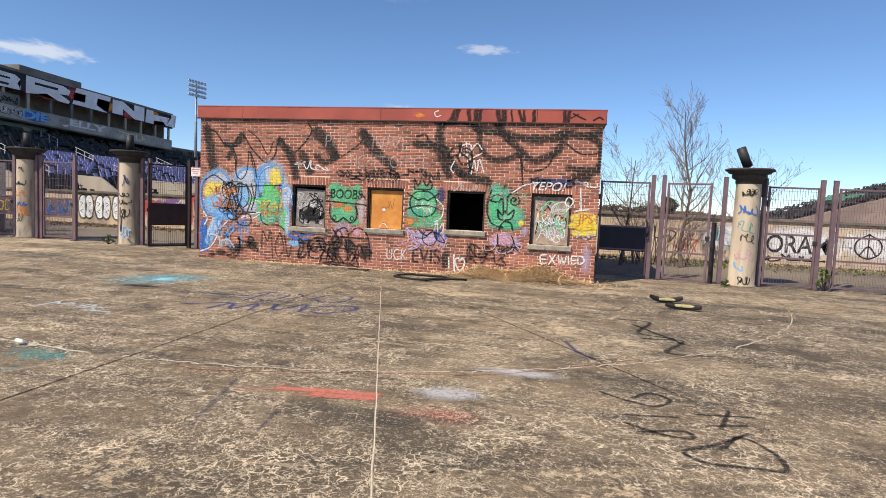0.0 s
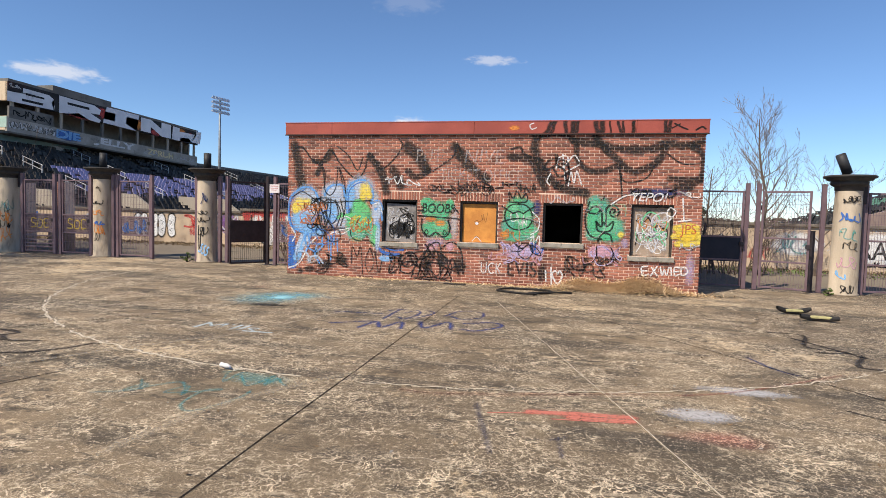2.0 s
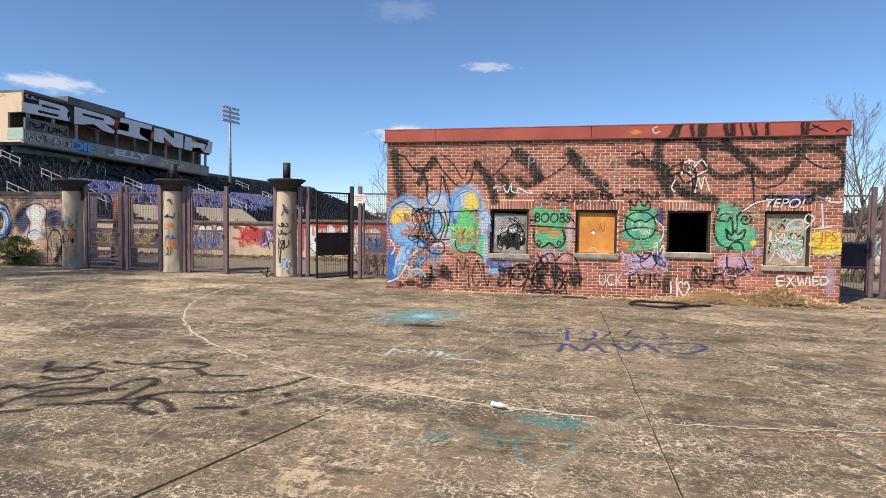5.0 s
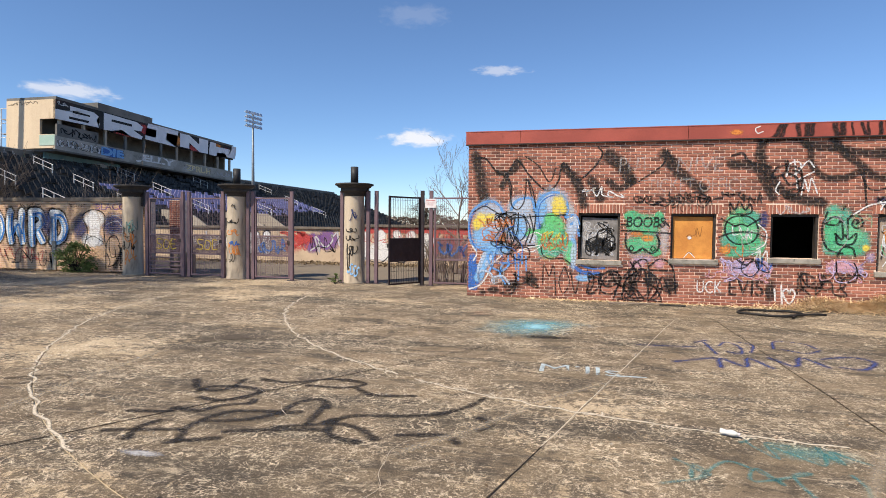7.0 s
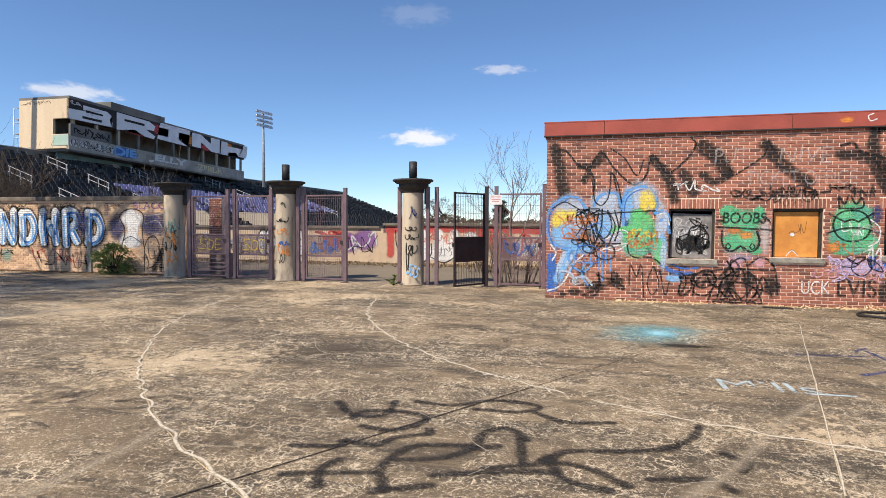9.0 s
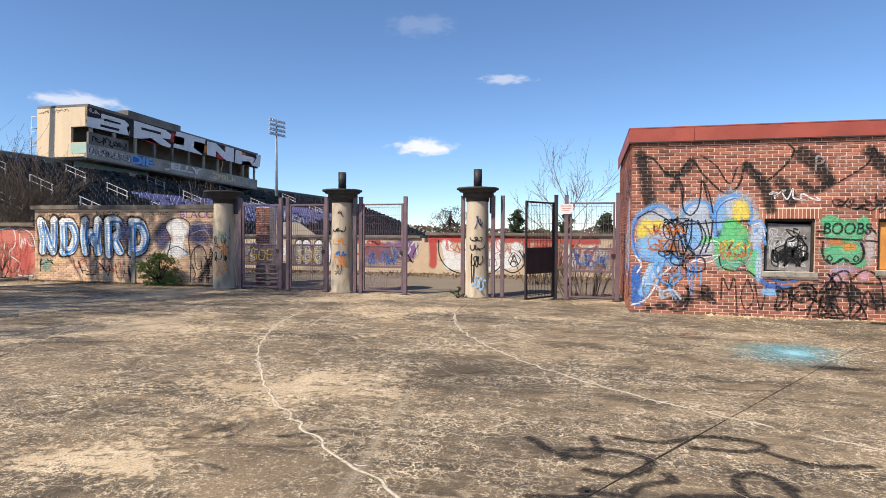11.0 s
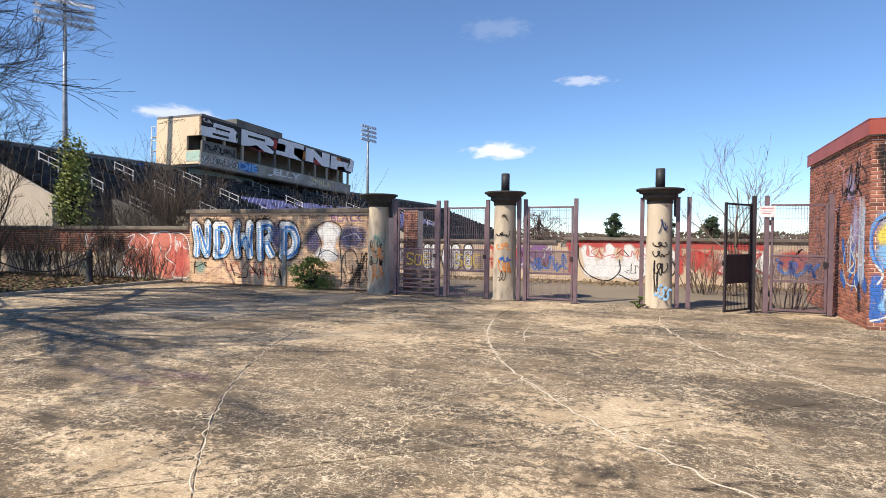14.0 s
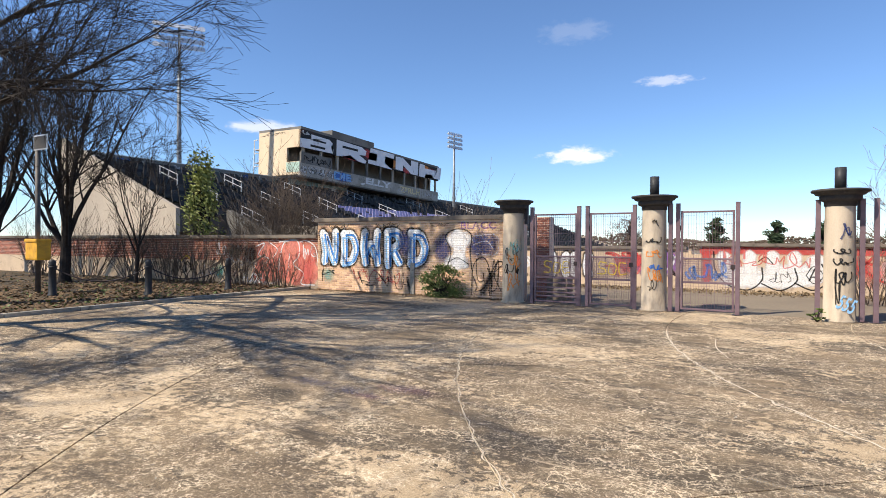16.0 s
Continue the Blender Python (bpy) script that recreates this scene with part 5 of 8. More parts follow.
foliage("evergreen_shrub", "low dark green bush growing at the tall wall", -16.7, 16.72, 0.42, 0.72, 0.34, 0.46, 2400, 0.042, M_GREEN, 71, "shrub")
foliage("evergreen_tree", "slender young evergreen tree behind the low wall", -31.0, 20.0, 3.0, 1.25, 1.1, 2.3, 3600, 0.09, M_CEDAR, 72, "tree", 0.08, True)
foliage("weed", "green weed at the foot of the gate column", -7.8, 16.2, 0.14, 0.22, 0.16, 0.13, 160, 0.035, M_GREEN, 73, "plant")
foliage("weed", "green weed between two gate posts", 10.53, 16.45, 0.25, 0.12, 0.1, 0.22, 200, 0.04, M_GREEN, 74, "plant")
foliage("weed", "small weed beside a column", 8.4, 16.1, 0.08, 0.15, 0.12, 0.08, 90, 0.03, M_GREEN, 75, "plant")
for k, (x, y, h, w) in enumerate(((-13.5, 75, 4.2, 1.1), (-7.6, 76, 3.8, 1.0), (-3.0, 76, 4.0, 1.0), (16.5, 74, 3.4, 0.9))):
    foliage("pine_tree", "distant dark green pine tree", x, y, h * 0.7, w, w, h * 0.32, 2200, 0.17, M_PINE, 80 + k, "tree", 0.2)
for k, (x, y, h, w) in enumerate(((-27.0, 95, 5.6, 4.0), (4.0, 125, 3.6, 9.0), (20.0, 130, 4.0, 9.0))):
    foliage("bare_tree", "distant brown leafless tree", x, y, h * 0.6, w, 3.0, h * 0.42, 2600, 0.11, M_BRUSH, 90 + k, "tree", 0.25)
wv, wf = [], []
rng = random.Random(99)
for k in range(26000):
    x = rng.uniform(-260, 260)
    top = 3.2 + 2.0 * noise.noise(Vector((x * 0.03, 3.1, 0))) + 1.3 * noise.noise(Vector((x * 0.15, 7.7, 0)))
    y, z = rng.uniform(170, 185), max(0.5, top) * rng.random() ** 0.8
    s = rng.uniform(0.15, 0.45)
    b = len(wv)
    wv += [Vector((x - s, y, z)), Vector((x, y + 0.4, z - s * 0.7)), Vector((x + s, y, z)), Vector((x, y, z + s))]
    wf.append((b, b + 1, b + 2, b + 3))
tagged(raw("far_woods", wv, wf, M_BRUSH), "distant belt of bare brown woodland on the horizon", "woods", "", "stuff")

# ---- leafy bed beside the plaza ----
bed = setting(part("planting_bed", one_box(-60, -22.02, -10, 17.2, -0.06, 0.05), M_BED), "leaf-strewn soil bed beside the plaza", "bed")
kerb = setting(new("kerb"), "low concrete kerb along the leafy bed", "kerb")
for k in range(18):
    y = -9.5 + k * 1.48
    part("kerb_stone", one_box(-22.12, -21.98, y + 0.006, y + 1.474, -0.05, 0.085, bevel=0.012), M_SILL, kerb)


def litter(name, label, count, place, size, mats, seed, flat=0.5):
    rng = random.Random(seed)
    v, f = [], []
    for k in range(count):
        x, y, z = place(rng)
        n = Vector((rng.uniform(-flat, flat), rng.uniform(-flat, flat), 1)).normalized()
        a = rng.uniform(0, 6.28)
        u = Vector((math.cos(a), math.sin(a), 0))
        u = (u - n * u.dot(n)).normalized() * size * rng.uniform(0.5, 1.3)
        w = n.cross(u).normalized() * size * rng.uniform(0.25, 0.6)
        p = Vector((x, y, z + abs(u.z) + 0.004))
        b = len(v)
        v += [p - u, p + w, p + u, p - w]
        f.append((b, b + 1, b + 2, b + 3))
    return tagged(raw(name, v, f, mats), label, "litter", "", "stuff")


litter("fallen_leaves", "dry brown leaves covering the soil bed", 14000, lambda r: (-22.15 - abs(r.gauss(0, 6)), r.uniform(4, 17), 0.05), 0.07, M_LEAF, 1)
litter("grass_tufts", "sparse green and straw grass on the bed", 700, lambda r: (-22.2 - abs(r.gauss(0, 5)), r.uniform(6, 17), 0.07), 0.055, M_GREEN, 2, 2.5)
litter("wind_blown_leaves", "a few dry leaves blown along the wall foot", 900, lambda r: (r.uniform(-21.6, -14.9), 17.08 - abs(r.gauss(0, 0.22)), 0.0), 0.045, M_LEAF, 3)
litter("plaza_debris", "scattered leaf crumbs and grit on the plaza", 1500, lambda r: (r.uniform(-20, 12), r.uniform(4, 16.5), 0.0), 0.022, M_LEAF, 4)
litter("plaza_chips", "pale stone chips scattered on the plaza", 700, lambda r: (r.uniform(-18, 11), r.uniform(4.5, 16), 0.0), 0.02, M_SILL, 5)
litter("dry_weeds", "dry straw-coloured weeds along the field wall", 9000, lambda r: (r.uniform(-24, 22), 23.4 - abs(r.gauss(0, 0.6)), 0.06 * r.random()), 0.05, M_WEED, 6, 3.0)
litter("green_weeds", "green weeds along the field wall", 450, lambda r: (r.uniform(5, 16), 22.4 - abs(r.gauss(0, 0.8)), 0.08 * r.random()), 0.07, M_GREEN, 7, 3.0)


def straw(x):
    return 0.24 * math.exp(-((x - 3.1) / 0.5) ** 2) + 0.36 * math.exp(-((x - 4.35) / 0.55) ** 2) + 0.03


rng = random.Random(8)
sv, sf = [], []
for k in range(6500):
    x = rng.gauss(3.85, 0.75)
    y = 14.74 - abs(rng.gauss(0, 0.2))
    z = max(0.005, straw(x) * max(0.0, 1 - (14.76 - y) / 0.6) * rng.random() ** 0.5)
    a, e, ln = rng.uniform(0, 6.28), rng.uniform(-0.25, 0.4), rng.uniform(0.06, 0.2)
    d = Vector((math.cos(a), math.sin(a) * 0.5, e)).normalized() * ln
    s = Vector((-d.y, d.x, 0)).normalized() * 0.009
    p = Vector((x, min(y, 14.76), z))
    q = p + d
    q.y, q.z = min(q.y, 14.78), max(q.z, 0.006)
    b = len(sv)
    sv += [p - s, p + s, q + s * 0.3, q - s * 0.3]
    sf.append((b, b + 1, b + 2, b + 3))
tagged(raw("straw_pile", sv, sf, M_STRAW), "heap of dry straw and dead grass against the booth wall", "straw", "", "stuff")
litter("wall_foot_straw", "dry crumbs along the foot of the booth wall", 1600, lambda r: (r.uniform(-2.6, 5.4), 14.75 - abs(r.gauss(0, 0.12)), 0.0), 0.035, M_STRAW, 9)

# ---- loose things ----
plank = thing("plank", "weathered broken plank lying at the booth wall", "plank", "", (-0.35, 14.45, 0))
part("board", one_box(-0.55, 0.55, -0.06, 0.06, 0.004, 0.03, bevel=0.006, m=pose(0, 0, 0, 0, 0, 6)), M_WOOD, plank)
plank2 = thing("plank", "dark short plank lying at the booth wall", "plank", "", (0.35, 14.38, 0))
part("board", one_box(-0.25, 0.25, -0.05, 0.05, 0.004, 0.028, bevel=0.006, m=pose(0, 0, 0, 0, 0, -9)), M_FRAME, plank2)
hose = thing("rubber_hoop", "black rubber hoop with a loose end lying on the concrete", "hose", "", (1.95, 13.75, 0))
ring = [(0.55 * math.cos(a) + 0.03 * math.sin(3 * a), 0.36 * math.sin(a), 0.022 + 0.012 * math.sin(2 * a) ** 2) for a in np.linspace(0.2, 6.35, 40)]
tube("loop", ring, 0.021, M_RUBBER, hose)
tube("loose_end", [(0.1, -0.36, 0.03), (0.45, -0.25, 0.05), (0.8, 0.05, 0.03), (0.95, 0.1, 0.02)], 0.02, M_RUBBER, hose)
tube("loose_end", [(0.22, -0.5, 0.02), (0.32, -0.3, 0.05), (0.4, -0.1, 0.03)], 0.018, M_RUBBER, hose)


def bumper(x, y, rz, label, up):
    t = thing("rubber_bumper", label, "debris", "pieces of torn rubber bumper", (x, y, 0), rz)
    pts = [Vector((-0.27 + 0.54 * i / 10, 0.05 * math.sin(i / 10 * 3.1), 0.05 + 0.07 * abs(i / 5 - 1) ** 2 * up)) for i in range(11)]
    v, f = [], []
    tube_into(v, f, pts, [0.03, 0.04, 0.045, 0.045, 0.045, 0.045, 0.045, 0.045, 0.045, 0.04, 0.03], 8)
    raw("shell", v, f, M_RUBBER, t)
    part("foam", one_box(-0.14, 0.17, -0.01, 0.07, 0.05, 0.095, bevel=0.02), M_FOAM, t, "yellowish foam core")


bumper(6.62, 12.75, 4, "torn black rubber bumper with yellow foam lying on the plaza", 1.0)
bumper(6.78, 12.1, -8, "second torn black rubber bumper with pale foam on the plaza", 0.4)
bottle = thing("plastic_bottle", "crushed white plastic bottle lying on the plaza", "bottle", "", (-0.31, 6.72, 0.035))
part("body", lathe([(0.016, -0.07), (0.028, -0.065), (0.02, -0.02), (0.028, 0.02), (0.024, 0.05), (0.011, 0.075)], 14, m=pose(0, 0, 0, 90, 0, 70) @ Matrix.Scale(0.85, 4)), M_PLASTIC, bottle)
part("cap", lathe([(0.013, 0.075), (0.013, 0.095)], 12, m=pose(0, 0, 0, 90, 0, 70) @ Matrix.Scale(0.85, 4)), M_SIGN, bottle)
bin_box = thing("wooden_crate", "brown slatted crate standing behind the gate", "crate", "", (-13.55, 17.6, 0))
for z in (0.04, 0.2, 0.36, 0.52):
    part("slat", one_box(-0.28, 0.28, -0.25, -0.22, z, z + 0.12, bevel=0.005), M_WOOD, bin_box)
part("side", one_box(-0.28, -0.25, -0.22, 0.25, 0, 0.66), M_WOOD, bin_box)
part("side", one_box(0.25, 0.28, -0.22, 0.25, 0, 0.66), M_WOOD, bin_box)


def bollard(x, y):
    b = thing("bollard", "short black cast bollard with a ringed top at the bed's edge", "bollard", "bollards along the bed", (x, y, 0.03))
    part("post", lathe([(0.13, 0), (0.13, 0.06), (0.095, 0.1), (0.085, 0.78), (0.1, 0.8), (0.1, 0.84)], 18), M_PIPE, b)
    part("cap", lathe([(0.1, 0.84), (0.075, 0.88), (0.09, 0.93), (0.07, 0.99), (0.02, 1.02)], 18), M_PIPE, b)


BOLL = [(-25.5, 10.95), (-23.6, 12.45), (-23.4, 15.0)]
for x, y in BOLL:
    bollard(x, y)
for (xa, ya), (xb, yb) in zip(BOLL, BOLL[1:]):
    ch = thing("chain", "dark sagging chain between two bollards", "chain", "", (0, 0, 0))
    tube("links", [(xa + (xb - xa) * t, ya + (yb - ya) * t, 0.75 - 1.6 * t * (1 - t) + 0.1) for t in np.linspace(0, 1, 14)], 0.018, M_DARKMETAL, ch, sides=5)
pole = thing("sign_pole", "grey steel pole with a framed sign and a yellow call box", "pole", "", (-26.95, 11.3, 0.0))
part("pole", lathe([(0.07, 0), (0.065, 4.35)], 14), M_POLE, pole)
signp = part("sign", one_box(-0.1, 0.62, -0.06, -0.03, 4.12, 4.55, bevel=0.01), M_STEEL, pole, "grey framed sign panel")
part("sign_face", one_box(-0.06, 0.58, -0.068, -0.062, 4.16, 4.51), M_SEATD, signp, "dark blank sign face")
boxp = part("call_box", one_box(-0.12, 0.52, -0.28, 0.1, 1.0, 1.58, bevel=0.05), M_YBOX, pole, "yellow plastic call box")
part("lid", one_box(-0.13, 0.53, -0.3, 0.11, 1.5, 1.6, bevel=0.03), M_YBOX, boxp)
for k, (xa, xb, h) in enumerate(((-25.4, -23.9, 1.1), (-27.2, -26.0, 0.9))):
    st = thing("fallen_pole", "thin weathered pole leaning on the ground by the wall", "pole", "", (0, 0, 0))
    tube("pole", [(xa, 16.2, 0.04), (xb, 17.0, h)], 0.03, M_WOOD, st)

# ---- clouds far off ----
def cloud(direction, w, h, seed, dense, label):
    n = Nodes("cloud")
    uv = n.coord.outputs["UV"]
    ln = n.t.nodes.new("ShaderNodeVectorMath")
    ln.operation = "LENGTH"
    n.put(ln.inputs[0], uv)
    mp = n.node("ShaderNodeMapping", Vector=uv)
    mp.inputs["Scale"].default_value = (1.6, 0.9, 1)
    mp.inputs["Location"].default_value = (seed * 3.7, seed * 1.3, 0)
    puff = n.noise(1.6, 6, 0.6, mp.outputs["Vector"], 0.3)
    a = n.ramp(n.math("SUBTRACT", n.math("ADD", 1.0, n.math("MULTIPLY", n.math("SUBTRACT", puff, 0.5), 1.5)), ln.outputs["Value"]), 0.1, 0.75)
    em = n.node("ShaderNodeEmission", Color=(1.0, 0.965, 0.95), Strength=0.86)
    tr = n.t.nodes.new("ShaderNodeBsdfTransparent")
    mx = n.t.nodes.new("ShaderNodeMixShader")
    n.put(mx.inputs[0], n.math("MULTIPLY", a, dense))
    n.put(mx.inputs[1], tr.outputs[0])
    n.put(mx.inputs[2], em.outputs[0])
    n.put(n.out.inputs["Surface"], mx.outputs[0])
    D = 1800
    c = Vector(direction).normalized() * D
    u = Vector((0, 0, 1)).cross(-c).normalized() * w * D / 2
    v = c.normalized().cross(u).normalized() * h * D / 2
    ob = raw("cloud", [c - u - v, c + u - v, c + u + v, c - u + v], [(0, 1, 2, 3)], n.mat, None, "", [(-1.1, -1.1), (1.1, -1.1), (1.1, 1.1), (-1.1, 1.1)])
    ob.visible_shadow = False
    setting(ob, label, "cloud")


cloud((-0.278, 0.949, 0.147), 0.16, 0.042, 1, 0.8, "small bright fair-weather cloud in a blue sky")
cloud((-0.141, 0.957, 0.255), 0.12, 0.024, 2, 0.4, "thin wispy cloud in a blue sky")
cloud((-0.71, 0.679, 0.186), 0.17, 0.035, 3, 0.55, "long pale cloud above the press box")
cloud((-0.27, 0.9, 0.335), 0.16, 0.05, 5, 0.1, "faint veil of cloud high in the sky")


# ---- graffiti on the ticket building ----
paint(front, FRONT, SOOT, "", [(0.316, [(-3.8, 3.11), (-3.68, 2.71), (-3.65, 2.44), (-3.57, 2.09)]), (0.253, [(-2.97, 2.8), (-2.84, 2.95)]), (0.253, [(-1.85, 2.86), (-1.53, 2.45), (-1.44, 2.07)]), (0.359, [(-0.93, 3.07), (-0.67, 2.88), (-0.51, 2.59)]), (0.295, [(-1.27, 2.54), (-1.09, 2.22)]), (0.190, [(-0.92, 2.54), (-0.7, 2.39), (-0.44, 2.54)]), (0.295, [(0.2, 3.09), (0.53, 2.65), (0.91, 2.38)]), (0.169, [(-3.28, 2.75), (-3.09, 2.71), (-3.18, 2.45)])])
paint(front, FRONT, BLACK, "", [(0.046, [(-3.8, 3.07), (-3.56, 3.06), (-3.32, 2.78), (-3.09, 2.71), (-2.86, 3.02), (-2.58, 2.67), (-2.21, 2.35), (-1.98, 2.54), (-1.86, 2.95), (-1.58, 2.58), (-1.23, 2.84), (-1.06, 3.12), (-1.15, 3.27)]), (0.038, [(-3.06, 2.67), (-2.98, 2.4), (-3.02, 2)]), (0.038, [(-2.62, 2.58), (-2.48, 2.01)]), (0.038, [(-0.31, 2.54), (0.15, 2.88), (0.22, 3.17), (0.33, 2.94)]), (0.034, [(-2.68, 3.1), (-2.4, 2.89), (-2.16, 2.54), (-2.03, 2.84)])])
paint(front, FRONT, WHITE, "", [scrawl(101, -1.46, -0.61, 2.15, 2.44, 4, 0.034)])
paint(front, FRONT, SOOT, "", [scrawl(102, -0.34, 1.16, 1.99, 2.26, 9, 0.038)])
paint(front, FRONT, SOOT, "", [(0.245, [(2.03, 3.38), (1.98, 3), (2.19, 2.59), (2.56, 2.21), (3.1, 2.1)]), (0.232, [(1.46, 2.88), (1.87, 2.82), (2.03, 2.59), (2.22, 2.21)]), (0.169, [(2.13, 3.34), (2.52, 3.4), (2.85, 3.19), (2.9, 2.84), (3.12, 2.6), (3.43, 2.57), (3.72, 2.68)]), (0.219, [(2.79, 3.24), (3.41, 3.13), (3.93, 3.03), (4.48, 3.07), (4.73, 3.18), (5.02, 3.12), (5.44, 3.18)]), (0.211, [(3.25, 3.35), (3.45, 3.07), (3.76, 2.81), (3.95, 2.62), (4.17, 2.58), (4.53, 2.76), (4.7, 3.07)]), (0.219, [(5.24, 3.1), (5.46, 2.91), (5.46, 2.45)]), (0.177, [(4.8, 2.43), (5.44, 2.4)]), (0.211, [(4.95, 2.27), (5.24, 2.27)])])
paint(front, FRONT, BLACK, "", [(0.046, [(3.8, 2.68), (3.87, 2.01)]), (0.042, [(3.76, 2.64), (3.92, 2.35), (4.33, 2.43), (4.5, 2.72)]), (0.042, [(4.74, 2.95), (5.04, 2.75), (5.41, 2.76)]), (0.059, [(1.46, 3.04), (1.66, 3.08), (1.78, 2.92), (2.18, 2.8)])])
ICE = spray((0.52, 0.62, 0.76), 0.85, 0.45)
MID = spray((0.14, 0.36, 0.74), 0.85, 0.4)
LIME = spray((0.16, 0.6, 0.22), 0.9, 0.35)
SEA = spray((0.12, 0.43, 0.3), 0.9, 0.35)
RUSTY = spray((0.62, 0.2, 0.06), 0.8, 0.45)
LEMON = spray((0.9, 0.68, 0.1), 0.85, 0.5)
FAINT = spray((0.7, 0.66, 0.64), 0.38, 0.7)
MAUVE = spray((0.6, 0.5, 0.74), 0.8, 0.4)
paint(front, FRONT, ICE, "", (), [(-3.44, 1.72, 0.51, 0.51), (-2.75, 2.01, 0.39, 0.33), (-2.07, 2.11, 0.43, 0.4), (-2.56, 1.53, 0.64, 0.47), (-1.69, 1.39, 0.28, 0.69), (-4.2, 1.24, 0.17, 0.89)])
paint(front, FRONT, SKYB, "", (), [(-3.57, 1.3, 0.32, 0.29), (-3.27, 1.07, 0.34, 0.18), (-2.32, 1.94, 0.15, 0.38), (-1.64, 1.09, 0.19, 0.38), (-2.83, 1.52, 0.28, 0.29)])
paint(front, FRONT, HAZE, "", (), [(-3.07, 1.62, 0.28, 0.31), (-2.52, 1.58, 0.21, 0.33), (-1.7, 1.89, 0.17, 0.29), (-2.24, 1.07, 0.32, 0.2)])
paint(front, FRONT, MID, "", [(0.075, [(-3.76, 1.03), (-3.92, 1.35), (-3.94, 1.67), (-3.82, 1.93), (-3.54, 2.11), (-3.29, 2.07), (-3.12, 1.83)]), (0.075, [(-2.98, 1.94), (-2.89, 2.11), (-2.71, 2.19), (-2.53, 2.17), (-2.47, 1.94)]), (0.075, [(-2.36, 1.38), (-2.43, 1.78), (-2.4, 2.09), (-2.23, 2.27), (-2.01, 2.31), (-1.83, 2.19), (-1.76, 1.94), (-1.8, 1.79)]), (0.075, [(-1.78, 1.77), (-1.61, 1.83), (-1.52, 1.64)]), (0.075, [(-1.69, 1.63), (-1.57, 1.67), (-1.52, 1.39)]), (0.075, [(-3.86, 1.19), (-3.57, 1.04), (-3.17, 1.09)])])
paint(front, FRONT, BLUE, "", [(0.03, [(-3.8, 1.12), (-3.88, 1.35), (-3.9, 1.65), (-3.78, 1.9), (-3.51, 2.06)]), (0.03, [(-2.33, 1.48), (-2.38, 1.78), (-2.35, 2.05), (-2.19, 2.21), (-2.0, 2.25), (-1.87, 2.13)])])
paint(front, FRONT, LEMON, "", (), [(-3.63, 1.7, 0.21, 0.22), (-3.74, 1.61, 0.12, 0.16), (-3.43, 1.76, 0.14, 0.12), (-1.95, 2.07, 0.19, 0.24), (-2.01, 1.91, 0.1, 0.16), (-1.85, 1.95, 0.1, 0.13)])
paint(front, FRONT, BLUE, "", [(0.22, [(-3.83, 0.87), (-3.87, 0.5), (-3.88, 0.23)]), (0.22, [(-3.85, 0.71), (-3.73, 0.5), (-3.79, 0.23)])])
paint(front, FRONT, SKYB, "", [(0.24, [(-3.36, 1.02), (-3.54, 0.78), (-3.69, 0.42)]), (0.24, [(-3.47, 0.94), (-3.61, 0.67)])])
paint(front, FRONT, ICE, "", [(0.12, [(-3.38, 0.94), (-3.51, 0.72)]), (0.12, [(-3.56, 0.95), (-3.67, 0.67)])])
paint(front, FRONT, WHITE, "", [(0.04, [(-3.9, 0.15), (-3.69, 0.23), (-3.53, 0.41), (-3.37, 0.73), (-3.16, 0.93)]), (0.04, [(-3.84, 1.12), (-3.74, 0.95), (-3.81, 0.8)])])
paint(front, FRONT, MID, "", [(0.05, [(-2.8, 0.97), (-2.8, 0.39)]), (0.05, [(-3.02, 1.05), (-3.04, 0.69)]), (0.05, [(-2.64, 0.92), (-2.63, 0.6)]), (0.05, [(-2.88, 0.95), (-2.86, 0.62)]), (0.05, [(-2.73, 0.98), (-2.72, 0.75)])])
paint(front, FRONT, RUSTY, "", [scrawl(201, -3.69, -2.98, 1.5, 1.76, 5, 0.04)])
paint(front, FRONT, RUSTY, "", [scrawl(202, -3.57, -3.09, 1.17, 1.45, 4, 0.045)])
paint(front, FRONT, RUSTY, "", [tangle(203, -3.65, -3.02, 1.25, 1.7, 4, 0.03)])
paint(front, FRONT, LIME, "", (), [(-2.14, 1.23, 0.32, 0.42), (-2.04, 1.58, 0.28, 0.27), (-1.71, 1.03, 0.19, 0.29), (-2.13, 1.76, 0.15, 0.13)])
paint(front, FRONT, MINT, "", (), [(-2.22, 1.38, 0.17, 0.27), (-1.96, 1.33, 0.24, 0.29), (-1.76, 1.08, 0.11, 0.18)])
paint(front, FRONT, SEA, "", (), [(-2.29, 1.07, 0.11, 0.18), (-1.85, 1.23, 0.1, 0.27), (-2.05, 1, 0.17, 0.1)])
paint(front, FRONT, LIME, "", [(0.1, [(-2.63, 1.41), (-2.47, 1.46), (-2.28, 1.48)]), (0.1, [(-2.56, 1.5), (-2.4, 1.42), (-2.26, 1.36)])])
paint(front, FRONT, WHITE, "", [(0.03, [(-2.81, 1.02), (-2.55, 1.12), (-2.29, 1.17)]), (0.03, [(-2.78, 1.06), (-2.51, 1.02), (-2.31, 1.15)]), (0.03, [(-2.6, 1.37), (-2.43, 1.44), (-2.29, 1.38)]), (0.03, [(-2.74, 1.25), (-2.58, 1.31), (-2.45, 1.25)]), (0.03, [(-1.76, 1.74), (-1.59, 1.77), (-1.52, 1.54)])])
paint(front, FRONT, LEMON, "", [scrawl(204, -2.33, -1.76, 1.25, 1.47, 5, 0.035)])
